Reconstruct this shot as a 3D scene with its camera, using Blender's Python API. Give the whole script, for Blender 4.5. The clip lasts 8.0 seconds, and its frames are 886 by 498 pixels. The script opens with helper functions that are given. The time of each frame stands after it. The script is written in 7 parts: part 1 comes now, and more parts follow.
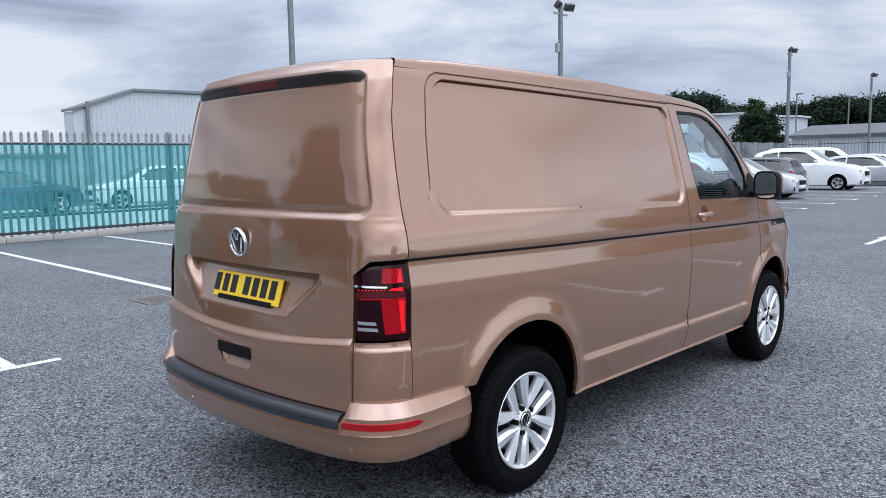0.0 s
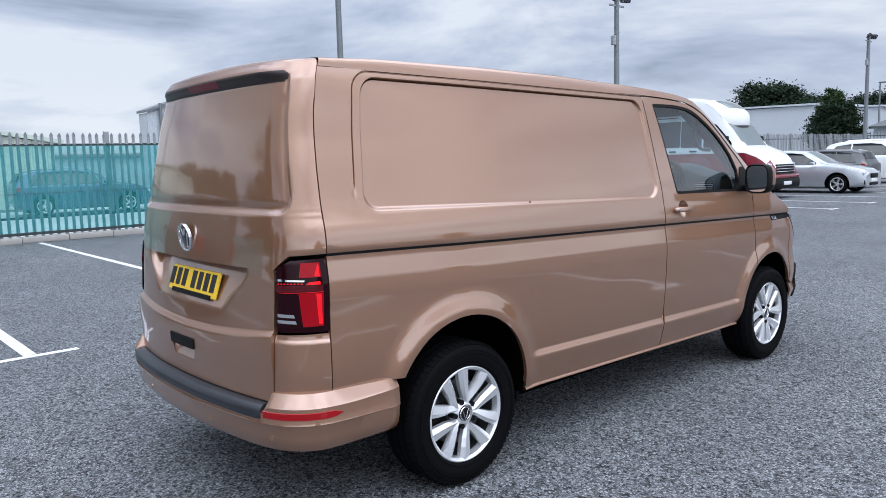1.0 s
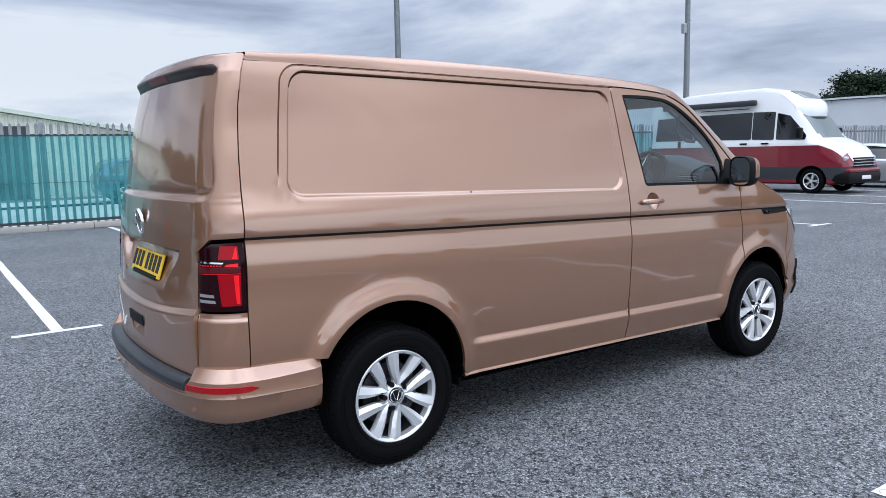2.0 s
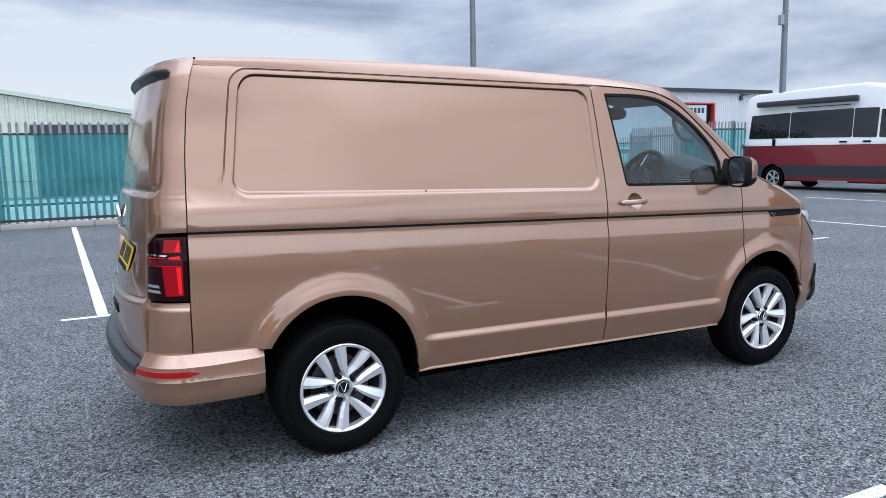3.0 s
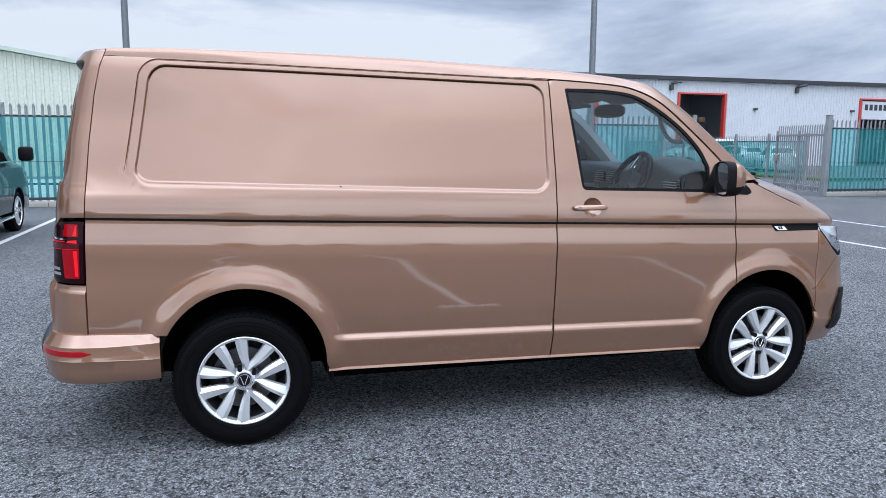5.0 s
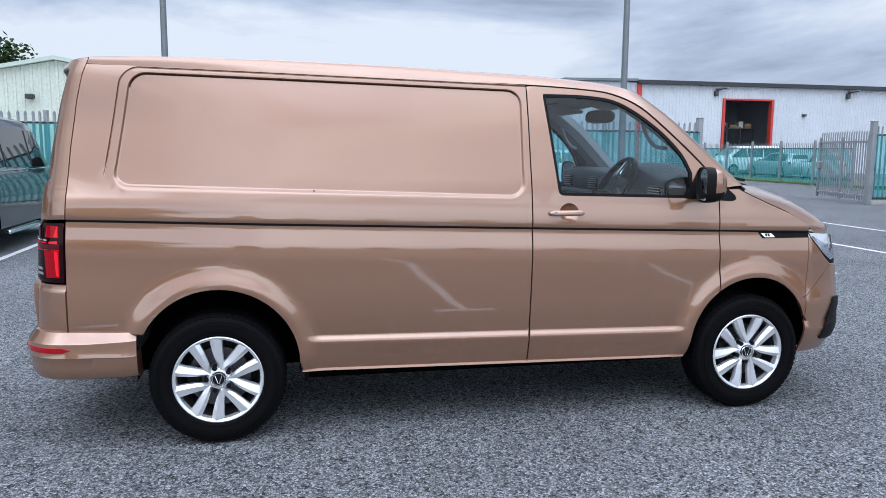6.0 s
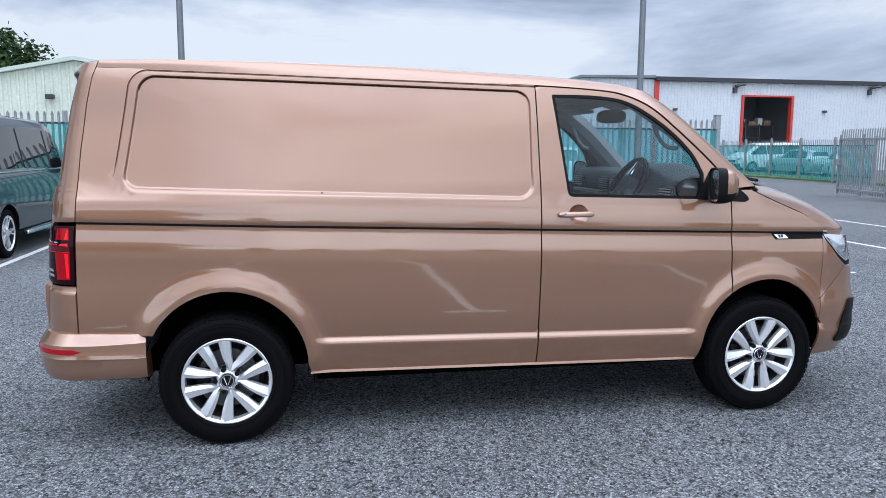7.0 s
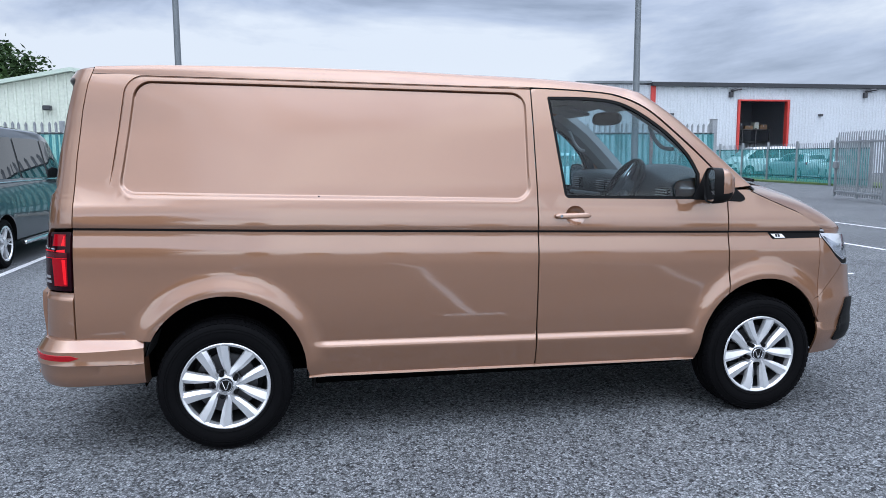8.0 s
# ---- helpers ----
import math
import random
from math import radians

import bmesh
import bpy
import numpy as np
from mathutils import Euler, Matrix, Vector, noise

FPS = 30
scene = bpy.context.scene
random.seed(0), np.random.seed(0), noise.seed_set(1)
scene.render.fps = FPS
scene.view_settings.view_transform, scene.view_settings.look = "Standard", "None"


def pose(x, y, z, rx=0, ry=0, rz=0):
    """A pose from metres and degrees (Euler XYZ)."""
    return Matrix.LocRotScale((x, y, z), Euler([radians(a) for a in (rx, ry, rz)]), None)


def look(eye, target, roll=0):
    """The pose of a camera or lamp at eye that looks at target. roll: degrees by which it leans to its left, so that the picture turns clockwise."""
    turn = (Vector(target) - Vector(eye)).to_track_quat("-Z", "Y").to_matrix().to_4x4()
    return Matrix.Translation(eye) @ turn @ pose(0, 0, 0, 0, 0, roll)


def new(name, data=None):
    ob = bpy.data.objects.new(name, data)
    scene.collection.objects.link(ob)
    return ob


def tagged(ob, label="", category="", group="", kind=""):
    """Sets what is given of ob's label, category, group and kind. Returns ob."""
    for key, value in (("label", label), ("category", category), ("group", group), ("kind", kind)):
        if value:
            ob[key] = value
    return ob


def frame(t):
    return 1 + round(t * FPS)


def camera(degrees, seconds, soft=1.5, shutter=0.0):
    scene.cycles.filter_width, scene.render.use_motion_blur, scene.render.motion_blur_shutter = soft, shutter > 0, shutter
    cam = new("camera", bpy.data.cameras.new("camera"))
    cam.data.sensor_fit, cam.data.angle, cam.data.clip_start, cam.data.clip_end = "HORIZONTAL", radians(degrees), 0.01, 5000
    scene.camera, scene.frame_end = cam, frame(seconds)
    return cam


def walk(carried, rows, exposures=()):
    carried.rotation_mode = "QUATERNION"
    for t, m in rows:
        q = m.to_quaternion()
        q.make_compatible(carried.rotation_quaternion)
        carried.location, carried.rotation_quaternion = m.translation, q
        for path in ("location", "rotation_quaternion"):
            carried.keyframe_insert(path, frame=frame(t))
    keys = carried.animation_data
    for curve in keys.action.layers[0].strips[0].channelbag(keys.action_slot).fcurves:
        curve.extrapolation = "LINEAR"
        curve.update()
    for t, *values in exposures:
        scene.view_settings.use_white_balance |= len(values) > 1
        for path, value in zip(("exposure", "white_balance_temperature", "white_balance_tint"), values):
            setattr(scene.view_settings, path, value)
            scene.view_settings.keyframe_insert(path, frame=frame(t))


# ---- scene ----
cam = camera(61.2, 8.0, 0.85)
PATH = [
    (0, (-2.683, -2.924, 1.528), (-1.238, -1.561, 1.295), -1.0),
    (0.5, (-2.483, -3.125, 1.5), (-1.105, -1.695, 1.266), -1.5),
    (1, (-2.284, -3.376, 1.515), (-0.974, -1.883, 1.276), -1.6),
    (1.5, (-2.067, -3.679, 1.512), (-0.833, -2.125, 1.266), -1.5),
    (1.7, (-1.963, -3.756, 1.495), (-0.764, -2.174, 1.244), -1.4),
    (3, (-1.201, -4.334, 1.491), (-0.292, -2.572, 1.232), -1.2),
    (3.5, (-0.853, -4.409, 1.482), (-0.058, -2.592, 1.226), -0.9),
    (4, (-0.541, -4.528, 1.48), (0.155, -2.672, 1.216), -0.4),
    (5.5, (0.198, -4.667, 1.52), (0.66, -2.741, 1.242), 0.6),
    (6, (0.342, -4.741, 1.504), (0.755, -2.802, 1.241), 0.5),
    (6.5, (0.385, -4.727, 1.522), (0.766, -2.783, 1.251), 0.4),
    (7, (0.389, -4.735, 1.523), (0.758, -2.788, 1.254), 0.3),
    (7.5, (0.385, -4.737, 1.53), (0.757, -2.791, 1.262), 0.1),
    (8, (0.395, -4.742, 1.497), (0.768, -2.793, 1.248), -0.3),
]
walk(cam, [(t, look(eye, target, roll)) for t, eye, target, roll in PATH], [(0.0, 0.39, 5850, 9), (3.0, 0.35, 5750, 8), (6.5, 0.42, 5700, 8), (8.0, 0.42, 5700, 8)])

# ---- daylight: high overcast with a bright veil ----
SUN_EL, SUN_AZ = radians(32), radians(188)
world = bpy.data.worlds.new("overcast")
scene.world = world
world.use_nodes = True
wn, wl = world.node_tree.nodes, world.node_tree.links
wn.clear()


def wnode(kind, **inputs):
    n = wn.new(kind)
    for k, v in inputs.items():
        n.inputs[k.replace("_", " ")].default_value = v
    return n


sky = wn.new("ShaderNodeTexSky")
sky.sky_type, sky.sun_disc, sky.sun_elevation, sky.sun_rotation = "NISHITA", False, SUN_EL, SUN_AZ
sky_gain = wn.new("ShaderNodeVectorMath")
sky_gain.operation = "SCALE"
sky_gain.inputs["Scale"].default_value = 0.10
wl.new(sky.outputs[0], sky_gain.inputs[0])
coords = wn.new("ShaderNodeTexCoord")
split = wn.new("ShaderNodeSeparateXYZ")
wl.new(coords.outputs["Generated"], split.inputs[0])
shift = wn.new("ShaderNodeMapping")
shift.inputs["Location"].default_value = (1.7, 4.6, 2.0)
shift.inputs["Scale"].default_value = (1.0, 1.0, 3.4)
wl.new(coords.outputs["Generated"], shift.inputs[0])
big = wnode("ShaderNodeTexNoise", Scale=2.0, Detail=7.0, Roughness=0.56, Distortion=0.35)
wl.new(shift.outputs[0], big.inputs["Vector"])
ramp = wn.new("ShaderNodeValToRGB")
ramp.color_ramp.elements[0].position, ramp.color_ramp.elements[0].color = 0.36, (0.46, 0.50, 0.60, 1)
ramp.color_ramp.elements[1].position, ramp.color_ramp.elements[1].color = 0.56, (1.13, 1.12, 1.13, 1)
mid = ramp.color_ramp.elements.new(0.45)
mid.color = (0.74, 0.78, 0.90, 1)
wl.new(big.outputs["Fac"], ramp.inputs[0])
veil = wn.new("ShaderNodeMix")
veil.data_type = "RGBA"
veil.inputs["Factor"].default_value = 0.9
wl.new(sky_gain.outputs[0], veil.inputs["A"])
wl.new(ramp.outputs[0], veil.inputs["B"])
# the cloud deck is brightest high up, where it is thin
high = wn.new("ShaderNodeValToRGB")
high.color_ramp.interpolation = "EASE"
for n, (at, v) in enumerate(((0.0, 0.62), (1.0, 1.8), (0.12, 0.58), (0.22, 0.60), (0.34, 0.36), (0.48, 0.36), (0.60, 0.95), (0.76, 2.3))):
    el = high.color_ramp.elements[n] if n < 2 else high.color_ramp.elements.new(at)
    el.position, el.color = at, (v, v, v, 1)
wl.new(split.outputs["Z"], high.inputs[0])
# the veil is brightest round the hidden sun
towards = wn.new("ShaderNodeVectorMath")
towards.operation = "DOT_PRODUCT"
towards.inputs[1].default_value = (math.sin(SUN_AZ) * math.cos(SUN_EL), math.cos(SUN_AZ) * math.cos(SUN_EL), math.sin(SUN_EL))
wl.new(coords.outputs["Generated"], towards.inputs[0])
near = wn.new("ShaderNodeMath")
near.operation, near.inputs[1].default_value = "MAXIMUM", 0.0
wl.new(towards.outputs["Value"], near.inputs[0])
broad = wn.new("ShaderNodeMath")
broad.operation, broad.inputs[1].default_value = "POWER", 2.5
wl.new(near.outputs[0], broad.inputs[0])
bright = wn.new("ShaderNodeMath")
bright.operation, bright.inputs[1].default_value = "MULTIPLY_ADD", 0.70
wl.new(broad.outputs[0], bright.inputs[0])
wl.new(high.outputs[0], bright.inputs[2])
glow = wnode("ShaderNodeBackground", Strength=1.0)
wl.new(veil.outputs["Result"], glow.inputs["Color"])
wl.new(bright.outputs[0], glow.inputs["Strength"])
wout = wn.new("ShaderNodeOutputWorld")
wl.new(glow.outputs[0], wout.inputs[0])

sun = new("sun", bpy.data.lights.new("sun", "SUN"))
sun.data.energy, sun.data.angle, sun.data.color = 0.8, radians(150), (1.0, 0.97, 0.93)
sun.matrix_world = look((math.sin(SUN_AZ) * 40, math.cos(SUN_AZ) * 40, 40 * math.tan(SUN_EL)), (0, 0, 0))
scene.view_settings.exposure = 0.0

# ---- materials ----
def material(name, color=(0.5, 0.5, 0.5), rough=0.5, metal=0.0, coat=0.0, **more):
    m = bpy.data.materials.new(name)
    m.use_nodes = True
    b = m.node_tree.nodes["Principled BSDF"]
    b.inputs["Base Color"].default_value = (*color, 1)
    b.inputs["Roughness"].default_value, b.inputs["Metallic"].default_value = rough, metal
    b.inputs["Coat Weight"].default_value, b.inputs["Coat Roughness"].default_value = coat, 0.02
    for k, v in more.items():
        b.inputs[k.replace("_", " ")].default_value = v
    return m


def mnode(m, kind, **inputs):
    n = m.node_tree.nodes.new(kind)
    for k, v in inputs.items():
        n.inputs[k.replace("_", " ")].default_value = v
    return n


def link(m, a, b):
    m.node_tree.links.new(a, b)


def bsdf(m):
    return m.node_tree.nodes["Principled BSDF"]


def space(m, scale=(1, 1, 1), kind="Object"):
    c, p = mnode(m, "ShaderNodeTexCoord"), mnode(m, "ShaderNodeMapping", Scale=scale)
    link(m, c.outputs[kind], p.inputs[0])
    return p.outputs[0]


def ramp_of(m, fac, stops):
    r = mnode(m, "ShaderNodeValToRGB")
    e = r.color_ramp.elements
    for n, (pos, col) in enumerate(stops):
        if n > 1:
            el = e.new(pos)
        else:
            el = e[n]
        el.position, el.color = pos, (*col, 1)
    link(m, fac, r.inputs[0])
    return r.outputs[0]


def noise_of(m, where, scale, detail=4.0, rough=0.55):
    n = mnode(m, "ShaderNodeTexNoise", Scale=scale, Detail=detail, Roughness=rough)
    link(m, where, n.inputs["Vector"])
    return n.outputs["Fac"]


def mixed(m, fac, a, b, how="MIX"):
    x = mnode(m, "ShaderNodeMix")
    x.data_type, x.blend_type = "RGBA", how
    for sock, v in (("Factor", fac), ("A", a), ("B", b)):
        target = [i for i in x.inputs if i.name == sock and i.type == ("VALUE" if sock == "Factor" else "RGBA")][0]
        if isinstance(v, (int, float)):
            target.default_value = v
        elif isinstance(v, tuple):
            target.default_value = (*v, 1)
        else:
            link(m, v, target)
    return [o for o in x.outputs if o.type == "RGBA"][0]


def bump_of(m, height, strength=0.3, distance=0.005):
    b = mnode(m, "ShaderNodeBump", Strength=strength, Distance=distance)
    link(m, height, b.inputs["Height"])
    link(m, b.outputs[0], bsdf(m).inputs["Normal"])


def worn(name, color, rough=0.6, metal=0.0, scale=3.0, depth=0.25, grain=60.0, bump=0.15, coat=0.0, dark=0.6):
    """A plain surface with stains at a large scale and grain at a small one."""
    m = material(name, color, rough, metal, coat)
    w = space(m)
    big_n, small_n = noise_of(m, w, scale, 5), noise_of(m, w, grain, 3)
    shade = tuple(c * dark for c in color)
    pale = tuple(min(1.0, c * 1.12 + 0.001) for c in color)
    c1 = ramp_of(m, big_n, [(0.3, shade), (0.62, color), (0.8, pale)])
    c2 = ramp_of(m, small_n, [(0.3, tuple(c * (1 - depth) for c in color)), (0.7, pale)])
    link(m, mixed(m, 0.5, c1, c2), bsdf(m).inputs["Base Color"])
    if bump:
        bump_of(m, small_n, bump, 0.002)
    return m


# asphalt with exposed aggregate: pale packed chips, dark pits and tar between them
ASPHALT = material("asphalt", (0.13, 0.13, 0.135), 0.85)
_w = space(ASPHALT)
_v = mnode(ASPHALT, "ShaderNodeTexVoronoi", Scale=88.0, Randomness=1.0)
_ve = mnode(ASPHALT, "ShaderNodeTexVoronoi", Scale=88.0, Randomness=1.0)
_ve.feature = "DISTANCE_TO_EDGE"
_v2 = mnode(ASPHALT, "ShaderNodeTexVoronoi", Scale=46.0, Randomness=1.0)
for _n in (_v, _ve, _v2):
    link(ASPHALT, _w, _n.inputs["Vector"])
_bw, _bw2 = mnode(ASPHALT, "ShaderNodeRGBToBW"), mnode(ASPHALT, "ShaderNodeRGBToBW")
link(ASPHALT, _v.outputs["Color"], _bw.inputs[0])
link(ASPHALT, _v2.outputs["Color"], _bw2.inputs[0])
_chips = ramp_of(ASPHALT, _bw.outputs[0], [(0.26, (0.010, 0.010, 0.011)), (0.36, (0.111, 0.117, 0.125)), (0.60, (0.200, 0.210, 0.221)), (0.85, (0.384, 0.400, 0.416))])
_chips2 = ramp_of(ASPHALT, _bw2.outputs[0], [(0.26, (0.030, 0.030, 0.032)), (0.42, (0.192, 0.201, 0.215)), (0.85, (0.302, 0.313, 0.328))])
_mix = mixed(ASPHALT, 0.25, _chips, _chips2)
_tar = ramp_of(ASPHALT, _ve.outputs["Distance"], [(0.02, (0.12, 0.12, 0.125)), (0.16, (1, 1, 1))])
_mix = mixed(ASPHALT, 0.85, _mix, _tar, "MULTIPLY")
_patch = ramp_of(ASPHALT, noise_of(ASPHALT, _w, 0.55, 6, 0.6), [(0.3, (0.86, 0.86, 0.88)), (0.6, (1.10, 1.10, 1.10)), (0.8, (1.22, 1.21, 1.20))])
_mix = mixed(ASPHALT, 1.0, _mix, _patch, "MULTIPLY")
_spots = ramp_of(ASPHALT, noise_of(ASPHALT, _w, 5.0, 3, 0.6), [(0.32, (0.8, 0.8, 0.8)), (0.5, (1, 1, 1))])
link(ASPHALT, mixed(ASPHALT, 0.6, _mix, _spots, "MULTIPLY"), bsdf(ASPHALT).inputs["Base Color"])
bump_of(ASPHALT, _ve.outputs["Distance"], 0.35, 0.004)
bsdf(ASPHALT).inputs["Specular IOR Level"].default_value = 0.25

LINE = material("road_paint", (0.56, 0.565, 0.57), 0.65)
_w = space(LINE)
_n = noise_of(LINE, _w, 55.0, 3)
link(LINE, ramp_of(LINE, _n, [(0.34, (0.29, 0.29, 0.30)), (0.46, (0.64, 0.64, 0.65)), (0.7, (0.75, 0.75, 0.75))]), bsdf(LINE).inputs["Base Color"])
bump_of(LINE, _n, 0.5, 0.004)

CONCRETE = worn("kerb_concrete", (0.42, 0.40, 0.37), 0.85, scale=1.4, grain=70, bump=0.4)
YARD = worn("yard_concrete", (0.46, 0.46, 0.45), 0.85, scale=0.3, grain=20, bump=0.2)
GALV = worn("galvanised_steel", (0.36, 0.38, 0.40), 0.5, 0.55, scale=2.5, grain=35, bump=0.05)
RAIL_DARK = worn("weathered_rail_steel", (0.045, 0.055, 0.06), 0.6, 0.3)
POLE = worn("grey_pole_paint", (0.20, 0.22, 0.235), 0.45, 0.4, scale=1.2, grain=30, bump=0.05)
CREAM_CLAD = worn("cream_steel_cladding", (0.60, 0.64, 0.55), 0.5, scale=0.5, grain=9, bump=0.03, dark=0.88)
CREAM_TRIM = worn("pale_green_trim", (0.50, 0.58, 0.50), 0.5, dark=0.85)
WHITE_CLAD = worn("white_steel_cladding", (0.60, 0.63, 0.67), 0.5, scale=0.4, grain=9, bump=0.03, dark=0.9)
GREY_CLAD = worn("grey_steel_cladding", (0.50, 0.53, 0.57), 0.5, scale=0.4, grain=9, bump=0.03, dark=0.9)
DARK_TRIM = worn("dark_grey_trim", (0.035, 0.038, 0.045), 0.5)
RED_TRIM = worn("red_painted_steel", (0.55, 0.05, 0.04), 0.45, dark=0.8)
BLACK_PLASTIC = worn("black_plastic", (0.005, 0.005, 0.0055), 0.5, grain=300, bump=0.12)
DARK_INSIDE = worn("dark_interior", (0.026, 0.028, 0.031), 0.8)
MATT_BLACK = worn("matt_black_liner", (0.003, 0.003, 0.0032), 0.95)
bsdf(MATT_BLACK).inputs["Specular IOR Level"].default_value = 0.0
RUBBER = worn("tyre_rubber", (0.0048, 0.0048, 0.0056), 0.62, grain=180, bump=0.1)
bsdf(RUBBER).inputs["Specular IOR Level"].default_value = 0.045
bsdf(BLACK_PLASTIC).inputs["Specular IOR Level"].default_value = 0.15
CHROME = material("chrome", (0.85, 0.86, 0.88), 0.08, 1.0)
STEEL_DARK = worn("brake_steel", (0.10, 0.10, 0.107), 0.45, 0.8)
BARK = worn("bark", (0.10, 0.075, 0.055), 0.9, scale=8, grain=40, bump=0.6)

ALLOY = material("silver_alloy", (0.7, 0.71, 0.73), 0.26, 0.65, 0.4)
_n = noise_of(ALLOY, space(ALLOY), 900.0, 2)
link(ALLOY, ramp_of(ALLOY, _n, [(0.35, (0.76, 0.77, 0.79)), (0.65, (0.86, 0.87, 0.89))]), bsdf(ALLOY).inputs["Base Color"])


def car_paint(name, color, metal=0.0, rough=0.35, flake=0.0):
    m = material(name, color, rough, metal, 1.0)
    if flake:
        f = noise_of(m, space(m), 2200.0, 2)
        link(m, ramp_of(m, f, [(0.3, tuple(c * (1 - flake) for c in color)), (0.7, tuple(min(1, c * (1 + flake)) for c in color))]), bsdf(m).inputs["Base Color"])
    return m


BRONZE = car_paint("copper_bronze_metallic_paint", (0.300, 0.152, 0.083), 0.60, 0.40, 0.25)
bsdf(BRONZE).inputs["Coat IOR"].default_value = 1.98
bsdf(BRONZE).inputs["Coat Roughness"].default_value = 0.06
WHITE_PAINT = car_paint("white_car_paint", (0.78, 0.79, 0.80))
RED_PAINT = car_paint("cherry_red_paint", (0.19, 0.002, 0.014), 0.1)
SILVER_PAINT = car_paint("silver_car_paint", (0.52, 0.54, 0.57), 0.7, 0.4, 0.1)
BLUEGREY_PAINT = car_paint("dark_blue_grey_paint", (0.020, 0.031, 0.037), 0.5, 0.35, 0.15)
BLACK_PAINT = car_paint("black_car_paint", (0.015, 0.015, 0.018))
BLUE_PAINT = car_paint("blue_car_paint", (0.03, 0.065, 0.13), 0.3)


def glass(name, tint, rough=0.0):
    """Thin glazing: a tinted see-through sheet with a glossy face."""
    m = bpy.data.materials.new(name)
    m.use_nodes = True
    m.node_tree.nodes.clear()
    t, g = mnode(m, "ShaderNodeBsdfTransparent"), mnode(m, "ShaderNodeBsdfGlossy", Roughness=rough)
    t.inputs["Color"].default_value = (*tint, 1)
    f, x, o = mnode(m, "ShaderNodeLayerWeight", Blend=0.5), mnode(m, "ShaderNodeMixShader"), mnode(m, "ShaderNodeOutputMaterial")
    p, a = mnode(m, "ShaderNodeMath"), mnode(m, "ShaderNodeMath")
    p.operation, p.inputs[1].default_value = "POWER", 2.8
    a.operation, a.inputs[1].default_value, a.inputs[2].default_value = "MULTIPLY_ADD", 0.85, 0.040
    link(m, f.outputs["Facing"], p.inputs[0])
    link(m, p.outputs[0], a.inputs[0])
    link(m, a.outputs[0], x.inputs[0])
    link(m, t.outputs[0], x.inputs[1])
    link(m, g.outputs[0], x.inputs[2])
    link(m, x.outputs[0], o.inputs[0])
    return m


GLASS = glass("tinted_glass", (0.74, 0.86, 0.89))
PRIVACY = material("privacy_glass", (0.006, 0.007, 0.008), 0.01, 0.0, 0.0)
bsdf(PRIVACY).inputs["IOR"].default_value = 1.7
# opaque glass with a pale base colour standing in for the mirrored sky
SCREEN = material("sky_toned_windscreen", (0.16, 0.19, 0.20), 0.04, 0.0, 0.5)
LENS_CLEAR = glass("clear_lens", (0.97, 0.98, 1.0))
LENS_RED = material("red_lens", (0.30, 0.002, 0.008), 0.10, 0.0, 0.0)
LENS_BRIGHT = material("bright_red_lens", (0.90, 0.012, 0.02), 0.2, 0.0, 0.0)
LENS_DARK = material("smoked_lens", (0.014, 0.002, 0.004), 0.05, 0.0, 0.0)
for _m, _k in ((LENS_RED, 0.2), (LENS_BRIGHT, 0.2), (LENS_DARK, 0.14)):
    bsdf(_m).inputs["Specular IOR Level"].default_value = _k
LENS_DIM = material("dim_red_lens", (0.07, 0.001, 0.004), 0.10, 0.0, 0.0)
LENS_FROST = material("frosted_lens", (0.30, 0.30, 0.32), 0.25, 0.3, 0.5)
LAMP_WHITE = material("bright_lamp_housing", (0.84, 0.85, 0.86), 0.25, 0.2, 0.3)
LAMP_GLASS = material("headlight_glass", (0.62, 0.64, 0.67), 0.10, 0.5, 1.0)
LENS_REFLECT = material("red_reflector", (0.30, 0.002, 0.006), 0.12, 0.0, 0.0)
# rim alloy coloured dark for the shade behind the spokes
BARREL = worn("shadowed_barrel_alloy", (0.035, 0.036, 0.039), 0.6, 0.4)
YELLOW_PLATE = material("yellow_plate", (0.80, 0.52, 0.02), 0.35)
WHITE_PLATE = material("white_plate", (0.75, 0.75, 0.75), 0.35)
INK = material("black_ink", (0.01, 0.01, 0.012), 0.5)

# green debris netting: a fine knit that lets about half of the light through
NETTING = bpy.data.materials.new("teal_debris_netting")
NETTING.use_nodes = True
NETTING.node_tree.nodes.clear()
_t, _d, _tl = mnode(NETTING, "ShaderNodeBsdfTransparent"), mnode(NETTING, "ShaderNodeBsdfDiffuse"), mnode(NETTING, "ShaderNodeBsdfTranslucent")
_t.inputs["Color"].default_value = (0.74, 0.99, 1.0, 1)
_c = ramp_of(NETTING, noise_of(NETTING, space(NETTING), 1.6, 4), [(0.3, (0.06, 0.34, 0.35)), (0.7, (0.13, 0.50, 0.52))])
link(NETTING, _c, _d.inputs["Color"])
link(NETTING, _c, _tl.inputs["Color"])
_m1, _m2, _o = mnode(NETTING, "ShaderNodeMixShader", Fac=0.5), mnode(NETTING, "ShaderNodeMixShader"), mnode(NETTING, "ShaderNodeOutputMaterial")
_wv = noise_of(NETTING, space(NETTING), 3.0, 3)
_mr = mnode(NETTING, "ShaderNodeMapRange")
_mr.inputs["To Min"].default_value, _mr.inputs["To Max"].default_value = 0.34, 0.54
link(NETTING, _wv, _mr.inputs["Value"])
link(NETTING, _mr.outputs[0], _m2.inputs[0])
link(NETTING, _d.outputs[0], _m1.inputs[1])
link(NETTING, _tl.outputs[0], _m1.inputs[2])
link(NETTING, _t.outputs[0], _m2.inputs[1])
link(NETTING, _m1.outputs[0], _m2.inputs[2])
